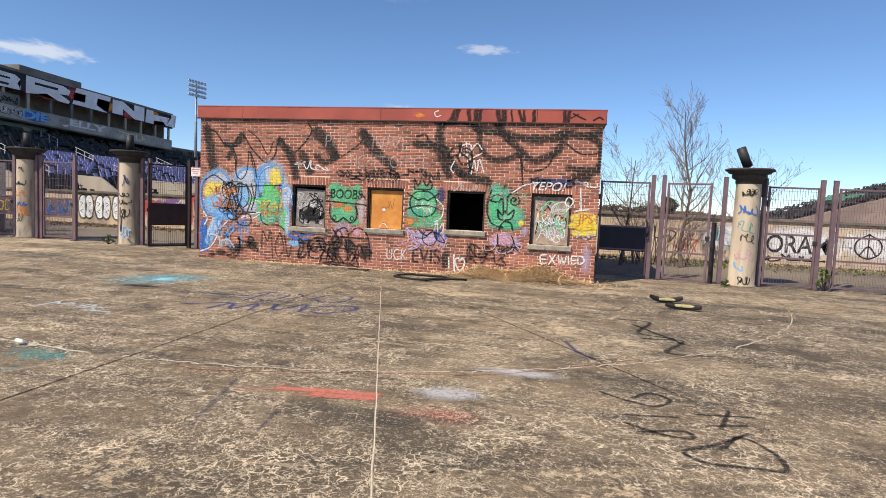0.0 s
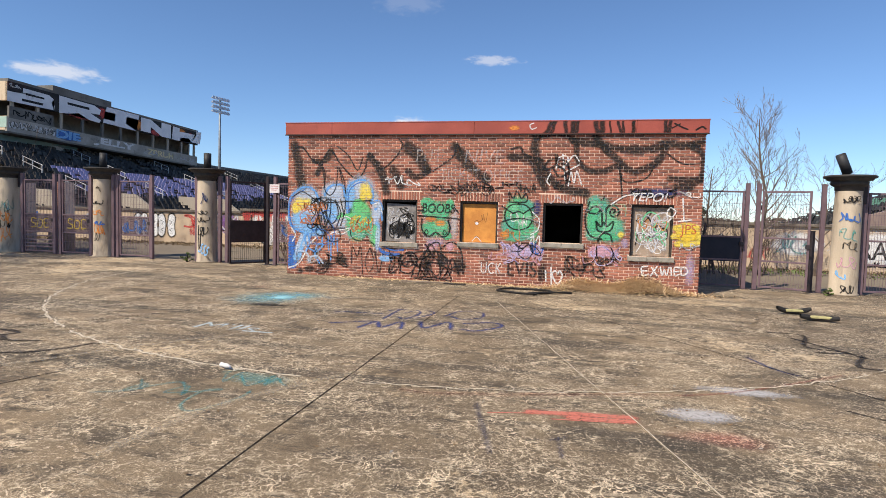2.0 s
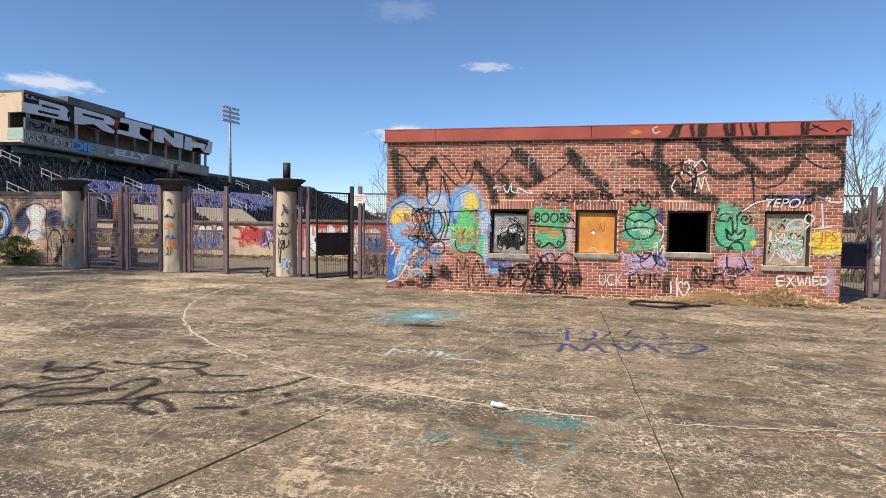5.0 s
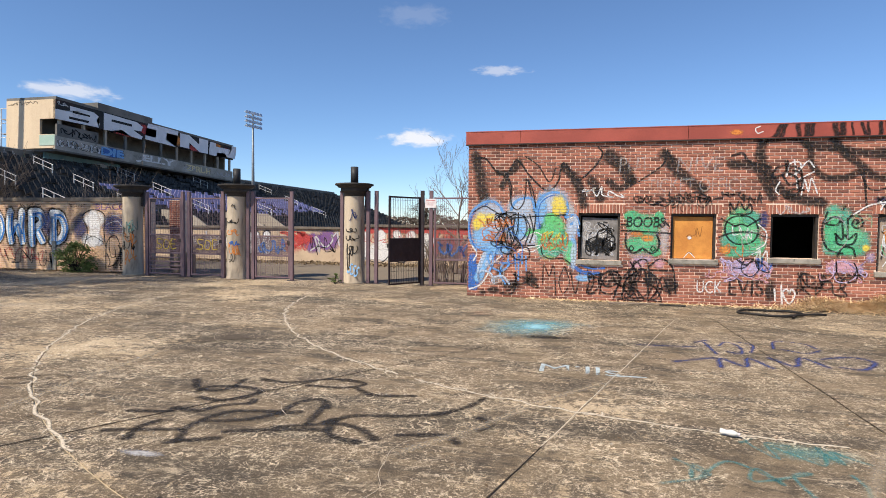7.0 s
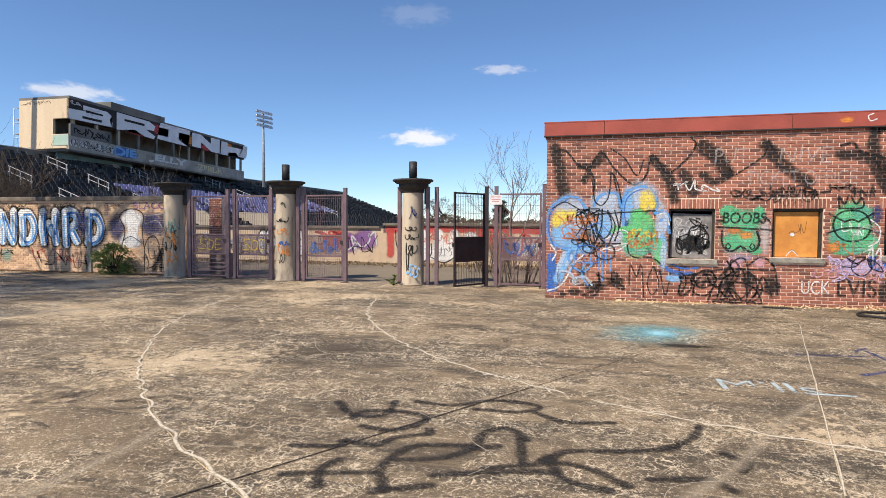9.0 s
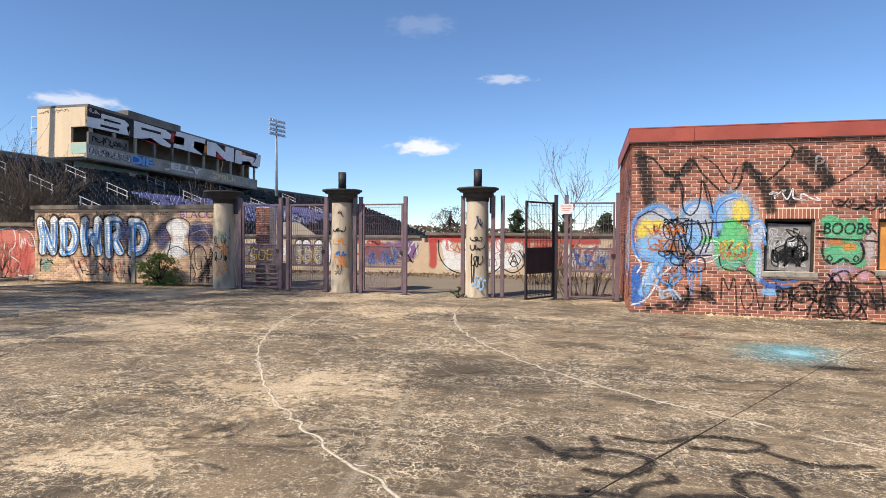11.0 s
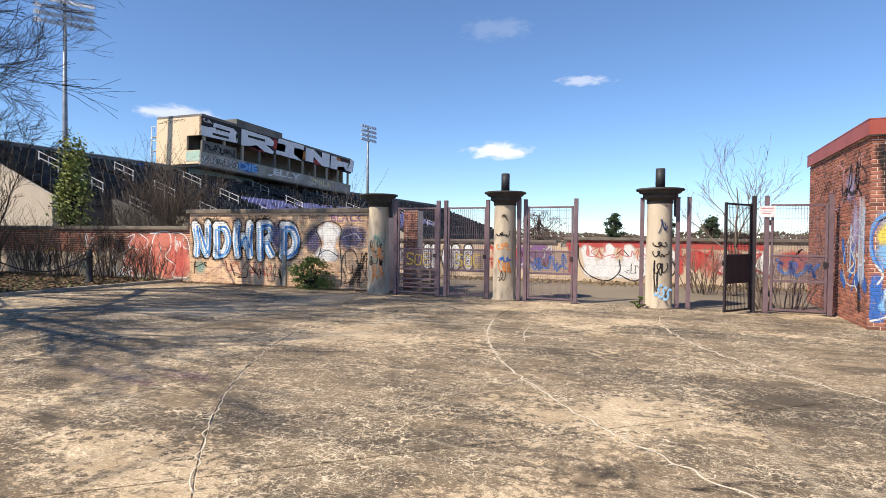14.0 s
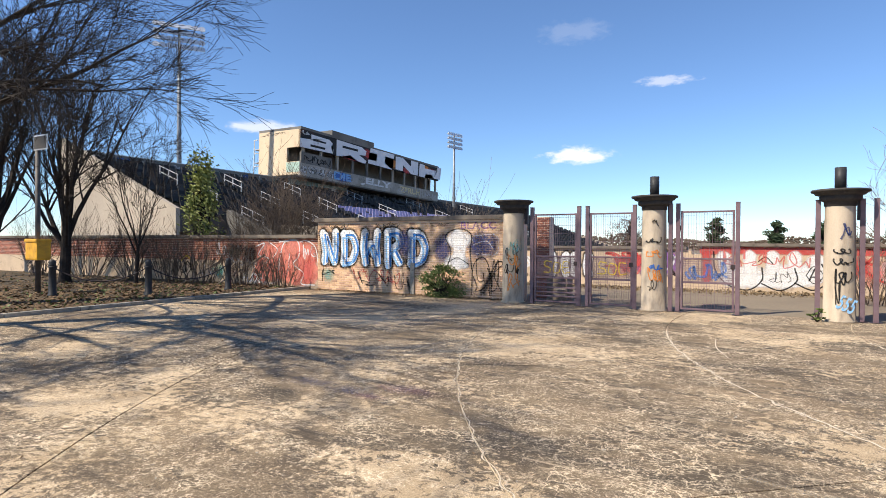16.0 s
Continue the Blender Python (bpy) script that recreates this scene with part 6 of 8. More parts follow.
paint(front, FRONT, RUSTY, "", [scrawl(205, -2.32, -1.75, 1.09, 1.43, 5, 0.035)])
paint(front, FRONT, RUSTY, "", [scrawl(206, -2.27, -1.77, 1.03, 1.25, 4, 0.03)])
paint(front, FRONT, BLACK, "", [(0.032, [(-3.82, 1.88), (-3.59, 2.01), (-3.4, 1.93), (-3.19, 1.78), (-3.06, 1.57), (-2.92, 1.26)]), (0.032, [(-2.98, 2.07), (-2.94, 1.99), (-2.83, 1.94), (-2.71, 2.09), (-2.67, 2.35), (-2.66, 2.6)]), (0.032, [(-3.06, 2.59), (-3.01, 2.35), (-2.98, 2.07)]), (0.032, [(-2.59, 2.55), (-2.51, 2.34), (-2.44, 1.99)]), (0.032, [(-2.98, 1.75), (-2.48, 1.79), (-1.8, 1.83)]), (0.032, [(-3.1, 1.12), (-2.78, 1.15), (-2.45, 1.16)]), (0.032, [(-2.32, 1.15), (-2.27, 0.95), (-2.09, 0.87), (-1.84, 0.88), (-1.67, 0.77)])])
paint(front, FRONT, BLACK, "", [(0.036, [(-3.25, 1.78), (-3.15, 1.47), (-3.06, 1.14)]), (0.036, [(-2.98, 1.78), (-2.92, 1.37), (-2.74, 1.16)]), (0.036, [(-2.93, 1.83), (-2.7, 1.78), (-2.63, 1.47), (-2.78, 1.26), (-2.92, 1.47), (-2.89, 1.78)]), (0.036, [(-2.57, 1.83), (-2.49, 1.48), (-2.56, 1.22)]), (0.036, [(-2.44, 1.83), (-2.47, 1.48)]), (0.036, [(-3.19, 1.86), (-3.04, 1.57), (-2.96, 1.21)]), (0.036, [(-2.82, 1.86), (-2.83, 1.52), (-2.94, 1.18)]), (0.036, [(-3.08, 1.9), (-3.11, 1.57), (-3.21, 1.2)]), (0.036, [(-2.71, 1.83), (-2.56, 1.53), (-2.66, 1.19)])])
paint(front, FRONT, BLACK, "", [tangle(207, -3.33, -2.48, 1.15, 1.86, 4, 0.024)])
paint(front, FRONT, SOOT, "", [tangle(208, -3.42, -2.56, 0.73, 1.22, 4, 0.04)])
paint(front, FRONT, RUSTY, "", [scrawl(209, -3.48, -2.93, 1.57, 1.78, 4, 0.03)])
paint(front, FRONT, SOOT, "", (), [(-2.99, 0.27, 0.28, 0.14), (-3.36, 0.14, 0.21, 0.1), (-2.54, 0.4, 0.21, 0.16), (-3.2, 0.58, 0.15, 0.16), (-3.59, 0.09, 0.13, 0.09)])
paint(front, FRONT, SOOT, "", [tangle(210, -3.64, -2.36, 0.08, 0.56, 3, 0.05)])
paint(front, FRONT, BLACK, "", [(0.030, [(-2.27, 0.32), (-2.25, 0.74), (-2.13, 0.5), (-2.04, 0.74), (-1.98, 0.09)]), (0.030, [(-1.81, 0.71), (-1.92, 0.4), (-1.83, 0.13), (-1.7, 0.36), (-1.79, 0.7)]), (0.030, [(-1.68, 0.62), (-1.57, 0.14), (-1.46, 0.68)]), (0.030, [(-1.19, 0.71), (-1.32, 0.68), (-1.27, 0.46), (-1.33, 0.16), (-1.16, 0.16)])])
paint(front, FRONT, BLUE, "", [(0.1, [(-1.62, 0.72), (-1.4, 0.6), (-1.1, 0.58)]), (0.05, [(-1.55, 0.8), (-1.25, 0.68), (-0.98, 0.7)])])
paint(front, FRONT, SKYB, "", (), [(-1.41, 0.48, 0.22, 0.09)])
paint(front, FRONT, ICE, "", (), [(-1.62, 0.93, 0.13, 0.35), (-1.6, 1.59, 0.1, 0.35)])
paint(front, FRONT, BLACK, "", [tangle(211, -1.42, -0.62, 0.08, 0.65, 4, 0.04)])
paint(front, FRONT, SOOT, "", [tangle(212, -1.31, -0.56, 0.14, 0.59, 4, 0.05)])
paint(front, FRONT, HAZE, "", (), [(-0.22, 1.37, 0.52, 0.61), (0.21, 1.38, 0.16, 0.49)])
paint(front, FRONT, GREEN, "", (), [(-0.21, 1.63, 0.43, 0.28), (-0.23, 1.23, 0.4, 0.23), (-0.44, 1.82, 0.2, 0.14), (0.1, 1.78, 0.12, 0.16), (0.05, 1.06, 0.13, 0.1)])
paint(front, FRONT, MINT, "", (), [(-0.13, 1.31, 0.27, 0.16), (-0.41, 1.63, 0.18, 0.14)])
paint(front, FRONT, RUSTY, "", (), [(-0.34, 1.44, 0.18, 0.1)])
paint(front, FRONT, ORANGE, "", (), [(-0.12, 1.35, 0.16, 0.1)])
paint(front, FRONT, BLACK, "", [(0.042, [(-0.64, 1.51), (-0.07, 1.48), (0.33, 1.46)]), (0.042, [(-0.55, 1.44), (-0.55, 1.22), (-0.48, 1.08), (-0.36, 1.04), (-0.21, 1.14), (-0.06, 1.04), (0.06, 1.08), (0.12, 1.24), (0.07, 1.42)]), (0.042, [(0.21, 1.71), (0.3, 1.61)]), (0.042, [(-0.64, 1.63), (-0.51, 1.63)])])
paint(front, FRONT, BLACK, "", [(0.028, [(-0.48, 1.13), (-0.44, 1.19), (-0.39, 1.13), (-0.44, 1.08), (-0.48, 1.13)]), (0.028, [(-0.05, 1.13), (-0.01, 1.19), (0.04, 1.13), (-0.01, 1.08), (-0.05, 1.13)]), (0.028, [(-0.21, 1.14), (-0.29, 1.06)]), (0.028, [(-0.21, 1.14), (-0.15, 1.06)])])
paint(front, FRONT, PINK, "", (), [(-0.31, 0.82, 0.2, 0.13), (0.12, 0.83, 0.13, 0.14)])
paint(front, FRONT, LILAC, "", (), [(-0.17, 0.92, 0.25, 0.09)])
paint(front, FRONT, SOOT, "", (), [(0.35, 0.38, 0.2, 0.28), (-0.41, 0.35, 0.13, 0.26), (-0.05, 0.49, 0.16, 0.21)])
paint(front, FRONT, BLACK, "", [(0.04, [(-0.61, 0.11), (-0.53, 0.47), (-0.34, 0.83), (-0.12, 0.88), (-0.05, 0.43)]), (0.04, [(-0.47, 0.17), (-0.33, 0.54), (-0.17, 0.69), (-0.07, 0.19)]), (0.04, [(-0.06, 0.78), (0.16, 0.93), (0.39, 0.74), (0.46, 0.21)]), (0.04, [(0.07, 0.19), (0.19, 0.55), (0.35, 0.2)]), (0.04, [(-1.31, 0.51), (-0.51, 0.68), (0.39, 0.68)]), (0.04, [(-0.78, 0.04), (-0.66, 0.41), (-0.48, 0.65)])])
paint(front, FRONT, BLACK, "", [tangle(213, -0.67, 0.5, 0.04, 0.8, 5, 0.034)])
paint(front, FRONT, SOOT, "", [tangle(214, -0.61, 0.5, 0.07, 0.86, 5, 0.045)])
paint(front, FRONT, GREEN, "", (), [(1.67, 1.57, 0.45, 0.49), (1.54, 1.17, 0.31, 0.21), (1.89, 1.22, 0.29, 0.21)])
paint(front, FRONT, MINT, "", (), [(1.78, 1.52, 0.25, 0.28), (1.54, 1.76, 0.2, 0.16)])
paint(front, FRONT, SEA, "", (), [(1.45, 1.34, 0.2, 0.23), (1.85, 1.8, 0.2, 0.16), (1.69, 1.08, 0.27, 0.09)])
paint(front, FRONT, NAVY, "", (), [(2.08, 1.75, 0.12, 0.21)])
paint(front, FRONT, ORANGE, "", (), [(1.37, 1.14, 0.16, 0.1)])
paint(front, FRONT, RUSTY, "", [scrawl(215, 1.3, 1.71, 1, 1.29, 3, 0.035)])
paint(front, FRONT, WHITE, "", [scrawl(216, 1.51, 1.86, 1.34, 1.69, 3, 0.022)])
paint(front, FRONT, BLACK, "", [(0.04, [(1.67, 1.83), (1.5, 1.8), (1.39, 1.68), (1.37, 1.51), (1.45, 1.35), (1.6, 1.26), (1.79, 1.27), (1.93, 1.36), (1.98, 1.54), (1.93, 1.71), (1.81, 1.81), (1.67, 1.83)]), (0.04, [(1.46, 1.87), (1.44, 2.1), (1.54, 1.95), (1.62, 2.12), (1.73, 1.95), (1.82, 2.07), (1.83, 1.88), (1.46, 1.87)]), (0.04, [(1.3, 1.77), (1.55, 1.62)]), (0.04, [(2.02, 1.78), (1.78, 1.62)]), (0.04, [(1.26, 1.4), (1.53, 1.49), (1.86, 1.5), (2.19, 1.4)]), (0.04, [(1.55, 1.62), (1.67, 1.66), (1.78, 1.62)])])
paint(front, FRONT, WHITE, "", [(0.03, [(1.98, 1.66), (2.13, 1.5), (2.11, 1.27), (1.96, 1.16)]), (0.03, [(1.94, 0.93), (2.02, 1.16), (2.04, 0.93), (2.14, 1.14), (2.17, 0.91)]), (0.03, [(1.88, 1.06), (1.98, 1.11)])])
paint(front, FRONT, MAUVE, "", [scrawl(217, 1.28, 2.27, 0.59, 0.98, 5, 0.06)])
paint(front, FRONT, PINK, "", [scrawl(218, 1.31, 2.25, 0.61, 0.94, 6, 0.04)])
paint(front, FRONT, MAUVE, "", (), [(1.78, 0.78, 0.47, 0.16)])
paint(front, FRONT, BLUE, "", [scrawl(219, 1.94, 2.27, 0.67, 1.01, 2, 0.04)])
paint(front, FRONT, PINK, "", [scrawl(220, 0.98, 1.57, 0.53, 0.73, 5, 0.03)])
paint(front, FRONT, SEA, "", (), [(3.42, 1.56, 0.49, 0.54), (3.3, 1.87, 0.29, 0.23), (3.68, 1.32, 0.34, 0.33), (3.28, 1.25, 0.29, 0.21)])
paint(front, FRONT, MINT, "", (), [(3.61, 1.49, 0.29, 0.33), (3.31, 1.81, 0.18, 0.16), (3.38, 1.21, 0.22, 0.12)])
paint(front, FRONT, GREEN, "", (), [(3.27, 1.53, 0.13, 0.35), (3.57, 1.16, 0.29, 0.09)])
paint(front, FRONT, LEMON, "", (), [(3.88, 1.22, 0.08, 0.09)])
paint(front, FRONT, BLACK, "", [(0.046, [(3.2, 1.91), (3.12, 1.64), (3.14, 1.37), (3.26, 1.17), (3.48, 1.11)]), (0.046, [(3.19, 1.69), (3.28, 1.81), (3.42, 1.78), (3.37, 1.66), (3.21, 1.67)]), (0.046, [(3.34, 1.82), (3.45, 1.75), (3.48, 1.43)]), (0.046, [(3.55, 1.78), (3.56, 1.43)]), (0.046, [(3.35, 1.49), (3.4, 1.29), (3.65, 1.3), (3.71, 1.5), (3.58, 1.39), (3.51, 1.48), (3.46, 1.38), (3.35, 1.49)]), (0.046, [(3.7, 1.68), (3.74, 1.74), (3.67, 1.76), (3.63, 1.67), (3.71, 1.6), (3.81, 1.67), (3.76, 1.82), (3.63, 1.85), (3.55, 1.76)]), (0.046, [(3.4, 1.06), (3.49, 1.23), (3.65, 1.21), (3.7, 1.07)]), (0.046, [(3.45, 1.96), (3.5, 2.02)])])
paint(front, FRONT, PINK, "", [scrawl(221, 3.22, 3.85, 0.69, 1.02, 5, 0.05)])
paint(front, FRONT, MAUVE, "", [scrawl(222, 3.25, 3.83, 0.72, 0.97, 4, 0.05)])
paint(front, FRONT, PINK, "", (), [(3.54, 0.86, 0.34, 0.14)])
paint(front, FRONT, LILAC, "", (), [(3.96, 1.05, 0.11, 0.14)])
paint(front, FRONT, SOOT, "", [(0.05, [(3.0, 0.62), (2.85, 0.7), (2.73, 0.61), (2.75, 0.45), (2.93, 0.44), (3.03, 0.55)]), (0.05, [(3.3, 0.67), (3.12, 0.65), (3.17, 0.4), (3.35, 0.43)]), (0.05, [(3.51, 0.68), (3.4, 0.59), (3.56, 0.5), (3.42, 0.39)]), (0.05, [(3.59, 0.66), (3.88, 0.71)])])
paint(front, FRONT, SOOT, "", [tangle(223, 2.72, 3.93, 0.29, 0.69, 5, 0.045)])
paint(front, FRONT, BLACK, "", [scrawl(224, 0.29, 1.99, 2.13, 2.31, 8, 0.035)])
paint(front, FRONT, SOOT, "", [scrawl(225, -0.42, 1.11, 2.06, 2.25, 7, 0.04)])
paint(front, FRONT, SOOT, "", (), [(2.23, 0.33, 0.13, 0.26)])
paint(front, FRONT, WHITE, "", [(0.04, [(2.31, 0.37), (2.33, 0.14)]), (0.04, [(2.43, 0.45), (2.45, 0.08)]), (0.04, [(2.58, 0.31), (2.52, 0.38), (2.46, 0.29), (2.58, 0.09), (2.68, 0.27), (2.62, 0.38), (2.58, 0.31)])])
paint(front, FRONT, WHITE, "", [(0.034, [(2.46, 2.62), (2.51, 2.86), (2.69, 2.88), (2.67, 2.71), (2.54, 2.62)]), (0.034, [(2.59, 2.93), (2.66, 2.37)]), (0.034, [(2.68, 2.73), (2.83, 2.91), (2.94, 2.79)]), (0.034, [(2.66, 2.55), (2.94, 2.7)]), (0.034, [(2.73, 2.25), (2.78, 2.55), (2.85, 2.31), (2.9, 2.57), (3.01, 2.28)]), (0.034, [(2.34, 2.51), (2.27, 2.35), (2.33, 2.26)])])
paint(front, FRONT, BLACK, "", [tangle(226, 2.2, 2.78, 2.2, 2.92, 4, 0.05)])
paint(front, FRONT, HAZE, "", [scrawl(227, 2.3, 2.88, 1.86, 2.04, 5, 0.035)])
paint(front, FRONT, NAVY, "", (), [(4.51, 2.13, 0.67, 0.12)])
paint(front, FRONT, BLACK, "", [scrawl(228, 4.01, 4.95, 1.99, 2.22, 4, 0.05)])
paint(front, FRONT, WHITE, "", [(0.034, [(3.65, 1.87), (3.9, 2.04), (4.18, 2.11)]), (0.034, [(4.91, 1.61), (4.79, 1.69), (4.85, 1.82), (4.96, 1.73), (4.82, 1.53)]), (0.034, [(5.09, 2.02), (5.13, 1.55)]), (0.034, [(5.02, 1.54), (5.28, 1.58)])])
paint(front, FRONT, LEMON, "", [(0.16, [(4.98, 1.4), (5.18, 1.45), (5.39, 1.43)]), (0.16, [(4.95, 1.23), (5.18, 1.26), (5.47, 1.22)]), (0.16, [(5.02, 1.07), (5.24, 1.07), (5.45, 1.11)]), (0.16, [(5.05, 1.33), (5.27, 1.36), (5.42, 1.32)])])
paint(front, FRONT, YELLOW, "", (), [(5.21, 1.26, 0.26, 0.18)])
paint(front, FRONT, PALE, "", [scrawl(229, 5.03, 5.45, 0.93, 1.08, 3, 0.03)])
paint(front, FRONT, LILAC, "", (), [(5.29, 0.56, 0.12, 0.41)])
paint(front, FRONT, WHITE, "", [(0.036, [(4.45, 0.57), (4.33, 0.54), (4.36, 0.37), (4.47, 0.4)]), (0.036, [(4.34, 0.47), (4.44, 0.47)]), (0.036, [(4.53, 0.55), (4.65, 0.38)]), (0.036, [(4.64, 0.57), (4.52, 0.37)]), (0.036, [(4.71, 0.56), (4.75, 0.39), (4.79, 0.51), (4.84, 0.39), (4.88, 0.56)]), (0.036, [(4.92, 0.56), (4.94, 0.4)]), (0.036, [(5.09, 0.57), (4.99, 0.56), (5.01, 0.4), (5.09, 0.43)]), (0.036, [(5.0, 0.48), (5.08, 0.49)]), (0.036, [(5.12, 0.57), (5.14, 0.41), (5.25, 0.47), (5.22, 0.57), (5.12, 0.57)])])
paint(front, FRONT, WHITE, "", [scrawl(230, 5, 5.42, 2.01, 2.2, 2, 0.03)])
lettering(front, FRONT, "PUT", -0.72, 2.74, 0.3, FAINT, "", 0.62, 0, 0.1)
lettering(front, FRONT, "NIVE", 0.42, 2.72, 0.3, FAINT, "", 0.9, 0, 0.1)
lettering(front, FRONT, "TICKET OFFICE", -0.14, 2.32, 0.27, FAINT, "", 1.87, 0, 0)
lettering(front, FRONT, "BOOBS", -0.55, 1.58, 0.22, BLACK, "", 0.78, 0.018, 0.1)
lettering(front, FRONT, "TNR", 1.65, 2.08, 0.17, BLACK, "", 0.40, 0.005, 0.15)
lettering(front, FRONT, "2022", 0.38, 1.91, 0.13, FADED, "", 0.48, 0, 0)
lettering(front, FRONT, "UCK", 0.86, 0.24, 0.26, WHITE, "", 0.48, 0, 0)
lettering(front, FRONT, "EVIS", 1.46, 0.22, 0.33, BLACK, "", 0.65, 0.006, 0)
lettering(front, FRONT, "YEPO!", 4.07, 1.94, 0.19, WHITE, "", 0.72, 0.01, 0.3)
lettering(front, FRONT, "JPS", 5.07, 1.22, 0.26, RED, "", 0.31, 0, 0)
FASCIA = Plane((0, BY0 - 0.0565, 0), (1, 0, 0), (0, 0, 1))
FASCIA.lim = (BX0 - 0.04, BX1 + 0.04, 3.385, 3.635)
paint(fascia, FASCIA, ORANGE, "", (), [(1.51, 3.5, 0.14, 0.07)])
paint(fascia, FASCIA, WHITE, "", [(0.025, [(1.94, 3.6), (1.86, 3.56), (1.9, 3.47), (2, 3.5)])])

WASHED = spray((0.036, 0.03, 0.025), 0.76, 0.6)
MIST = spray((0.2, 0.55, 0.62), 0.42, 0.95)
GBLUE = spray((0.045, 0.07, 0.23), 0.75, 0.75)
GFAINT = spray((0.06, 0.075, 0.13), 0.4, 0.9)
GRED = spray((0.72, 0.22, 0.16), 0.7, 0.6)
CRACKW = spray((0.72, 0.61, 0.46), 0.92, 0.7)
JOINT_SHADE = spray((0.03, 0.025, 0.02), 0.85, 0.5)
GTEAL = spray((0.08, 0.36, 0.35), 0.4, 0.8)
CHALK = spray((0.55, 0.64, 0.66), 0.85, 0.6)


# ---- marks on the plaza ----
paint(plaza, FLOOR, WASHED, "", [(0.11, [(-5.16, 7.02), (-4.91, 6.74), (-4.67, 6.8), (-4.69, 7.15)]), (0.11, [(-4.88, 6.67), (-4.87, 6.82), (-4.66, 6.91), (-4.36, 6.88), (-4.33, 6.69), (-4.51, 6.49), (-4.74, 6.51)]), (0.11, [(-4.5, 7.2), (-4.2, 7.18), (-3.85, 7.41), (-3.48, 7.34), (-3.62, 7.15), (-3.99, 7.13)]), (0.11, [(-3.49, 7.16), (-3.25, 7.0), (-2.9, 7.07)]), (0.11, [(-5.05, 6.03), (-4.75, 6.11), (-4.75, 6.21), (-4.52, 6.17), (-4.42, 6.36), (-4.22, 6.47), (-4.23, 6.58)]), (0.11, [(-4.22, 5.55), (-4.34, 5.83), (-4.32, 6.07), (-4.22, 6.25), (-3.92, 6.33)]), (0.11, [(-4.62, 5.51), (-4.7, 5.74), (-4.65, 5.89)]), (0.11, [(-4.89, 5.6), (-4.7, 5.67), (-4.37, 5.76)]), (0.11, [(-4.29, 5.98), (-4.02, 6.08), (-3.83, 6.29), (-3.69, 6.38)]), (0.11, [(-3.84, 6.34), (-3.81, 6.63), (-3.66, 6.74), (-3.51, 6.54)]), (0.11, [(-3.55, 6.53), (-3.49, 6.14)])])
paint(plaza, FLOOR, WASHED, "", [(0.11, [(-3.71, 6.0), (-3.37, 6.17), (-3.23, 6.4), (-2.86, 6.5), (-2.56, 6.63), (-2.35, 6.9), (-2.26, 7.17)]), (0.11, [(-3.34, 6.28), (-3.22, 5.96), (-2.96, 5.87)]), (0.11, [(-3.37, 6.22), (-3.09, 6.16), (-2.86, 5.97)]), (0.11, [(-3.99, 5.82), (-3.56, 5.99), (-3.29, 6.04)]), (0.11, [(-2.72, 6.09), (-2.39, 6.17), (-2.27, 6.05)]), (0.11, [(-2.21, 6.62), (-2.1, 6.51), (-2.16, 6.36)]), (0.11, [(-4.28, 5.53), (-3.98, 5.68)])])
paint(plaza, FLOOR, GBLUE, "", [(0.07, [(-0.68, 10.13), (-0.26, 10.17), (0.11, 10.2)]), (0.07, [(0.11, 10.53), (0.3, 10.75)]), (0.07, [(0.23, 10.57), (0.24, 9.8)]), (0.07, [(0.38, 10.38), (0.53, 10.67), (0.63, 10.37), (0.54, 9.9), (0.4, 10.02)]), (0.07, [(0.69, 10.72), (0.83, 10.53), (0.69, 10.03)]), (0.07, [(1.04, 10.36), (1.2, 10.89), (1.53, 10.85), (1.6, 10.55)]), (0.07, [(1.12, 10.39), (1.35, 10.16), (1.6, 10.41)])])
paint(plaza, FLOOR, GBLUE, "", [(0.1, [(-0.33, 9.23), (0.15, 9.57)]), (0.1, [(0.14, 9.09), (0.23, 9.56), (0.42, 9.18), (0.56, 9.66), (0.7, 9.19)]), (0.1, [(0.82, 9.75), (0.98, 9.35), (1.2, 9.87), (1.34, 9.39)]), (0.1, [(1.42, 9.86), (1.81, 10.06), (1.97, 9.84), (1.69, 9.4), (1.48, 9.44)])])
paint(plaza, FLOOR, WASHED, "", [(0.055, [(5.2, 7.18), (5.4, 7.02), (5.61, 6.95), (5.75, 7.15), (5.61, 7.29), (5.45, 7.11)]), (0.055, [(5.36, 6.67), (5.74, 6.74)]), (0.055, [(5.34, 6.48), (5.56, 6.34), (5.76, 6.32), (5.73, 6.45), (5.41, 6.34)]), (0.055, [(5.91, 6.86), (6.32, 6.93)]), (0.055, [(5.92, 6.62), (6.22, 6.72)])])
paint(plaza, FLOOR, WASHED, "", [(0.055, [(6.17, 7.01), (6.01, 6.59)]), (0.055, [(6.18, 6.54), (5.87, 6.24), (5.66, 6.07), (5.77, 5.93), (6.03, 5.94), (6.23, 5.96), (6.25, 6.22), (6.11, 6.46), (5.93, 6.21)])])
paint(plaza, FLOOR, WASHED, "", [(0.090, [(5.62, 10.81), (6.07, 10.72), (5.82, 9.91), (6.21, 9.73)]), (0.090, [(5.85, 9.58), (6.32, 9.62), (6.01, 8.92), (6.49, 8.92)]), (0.090, [(5.82, 10.47), (6.29, 9.45)])])
paint(plaza, FLOOR, GRED, "", [(0.150, [(2.65, 6.37), (2.93, 6.41), (3.39, 6.46)]), (0.150, [(2.96, 6.33), (3.39, 6.37)])])
paint(plaza, FLOOR, GRED, "", [(0.030, [(2.32, 6.25), (2.66, 6.34)]), (0.030, [(2.81, 6.25), (3.34, 6.32)])])
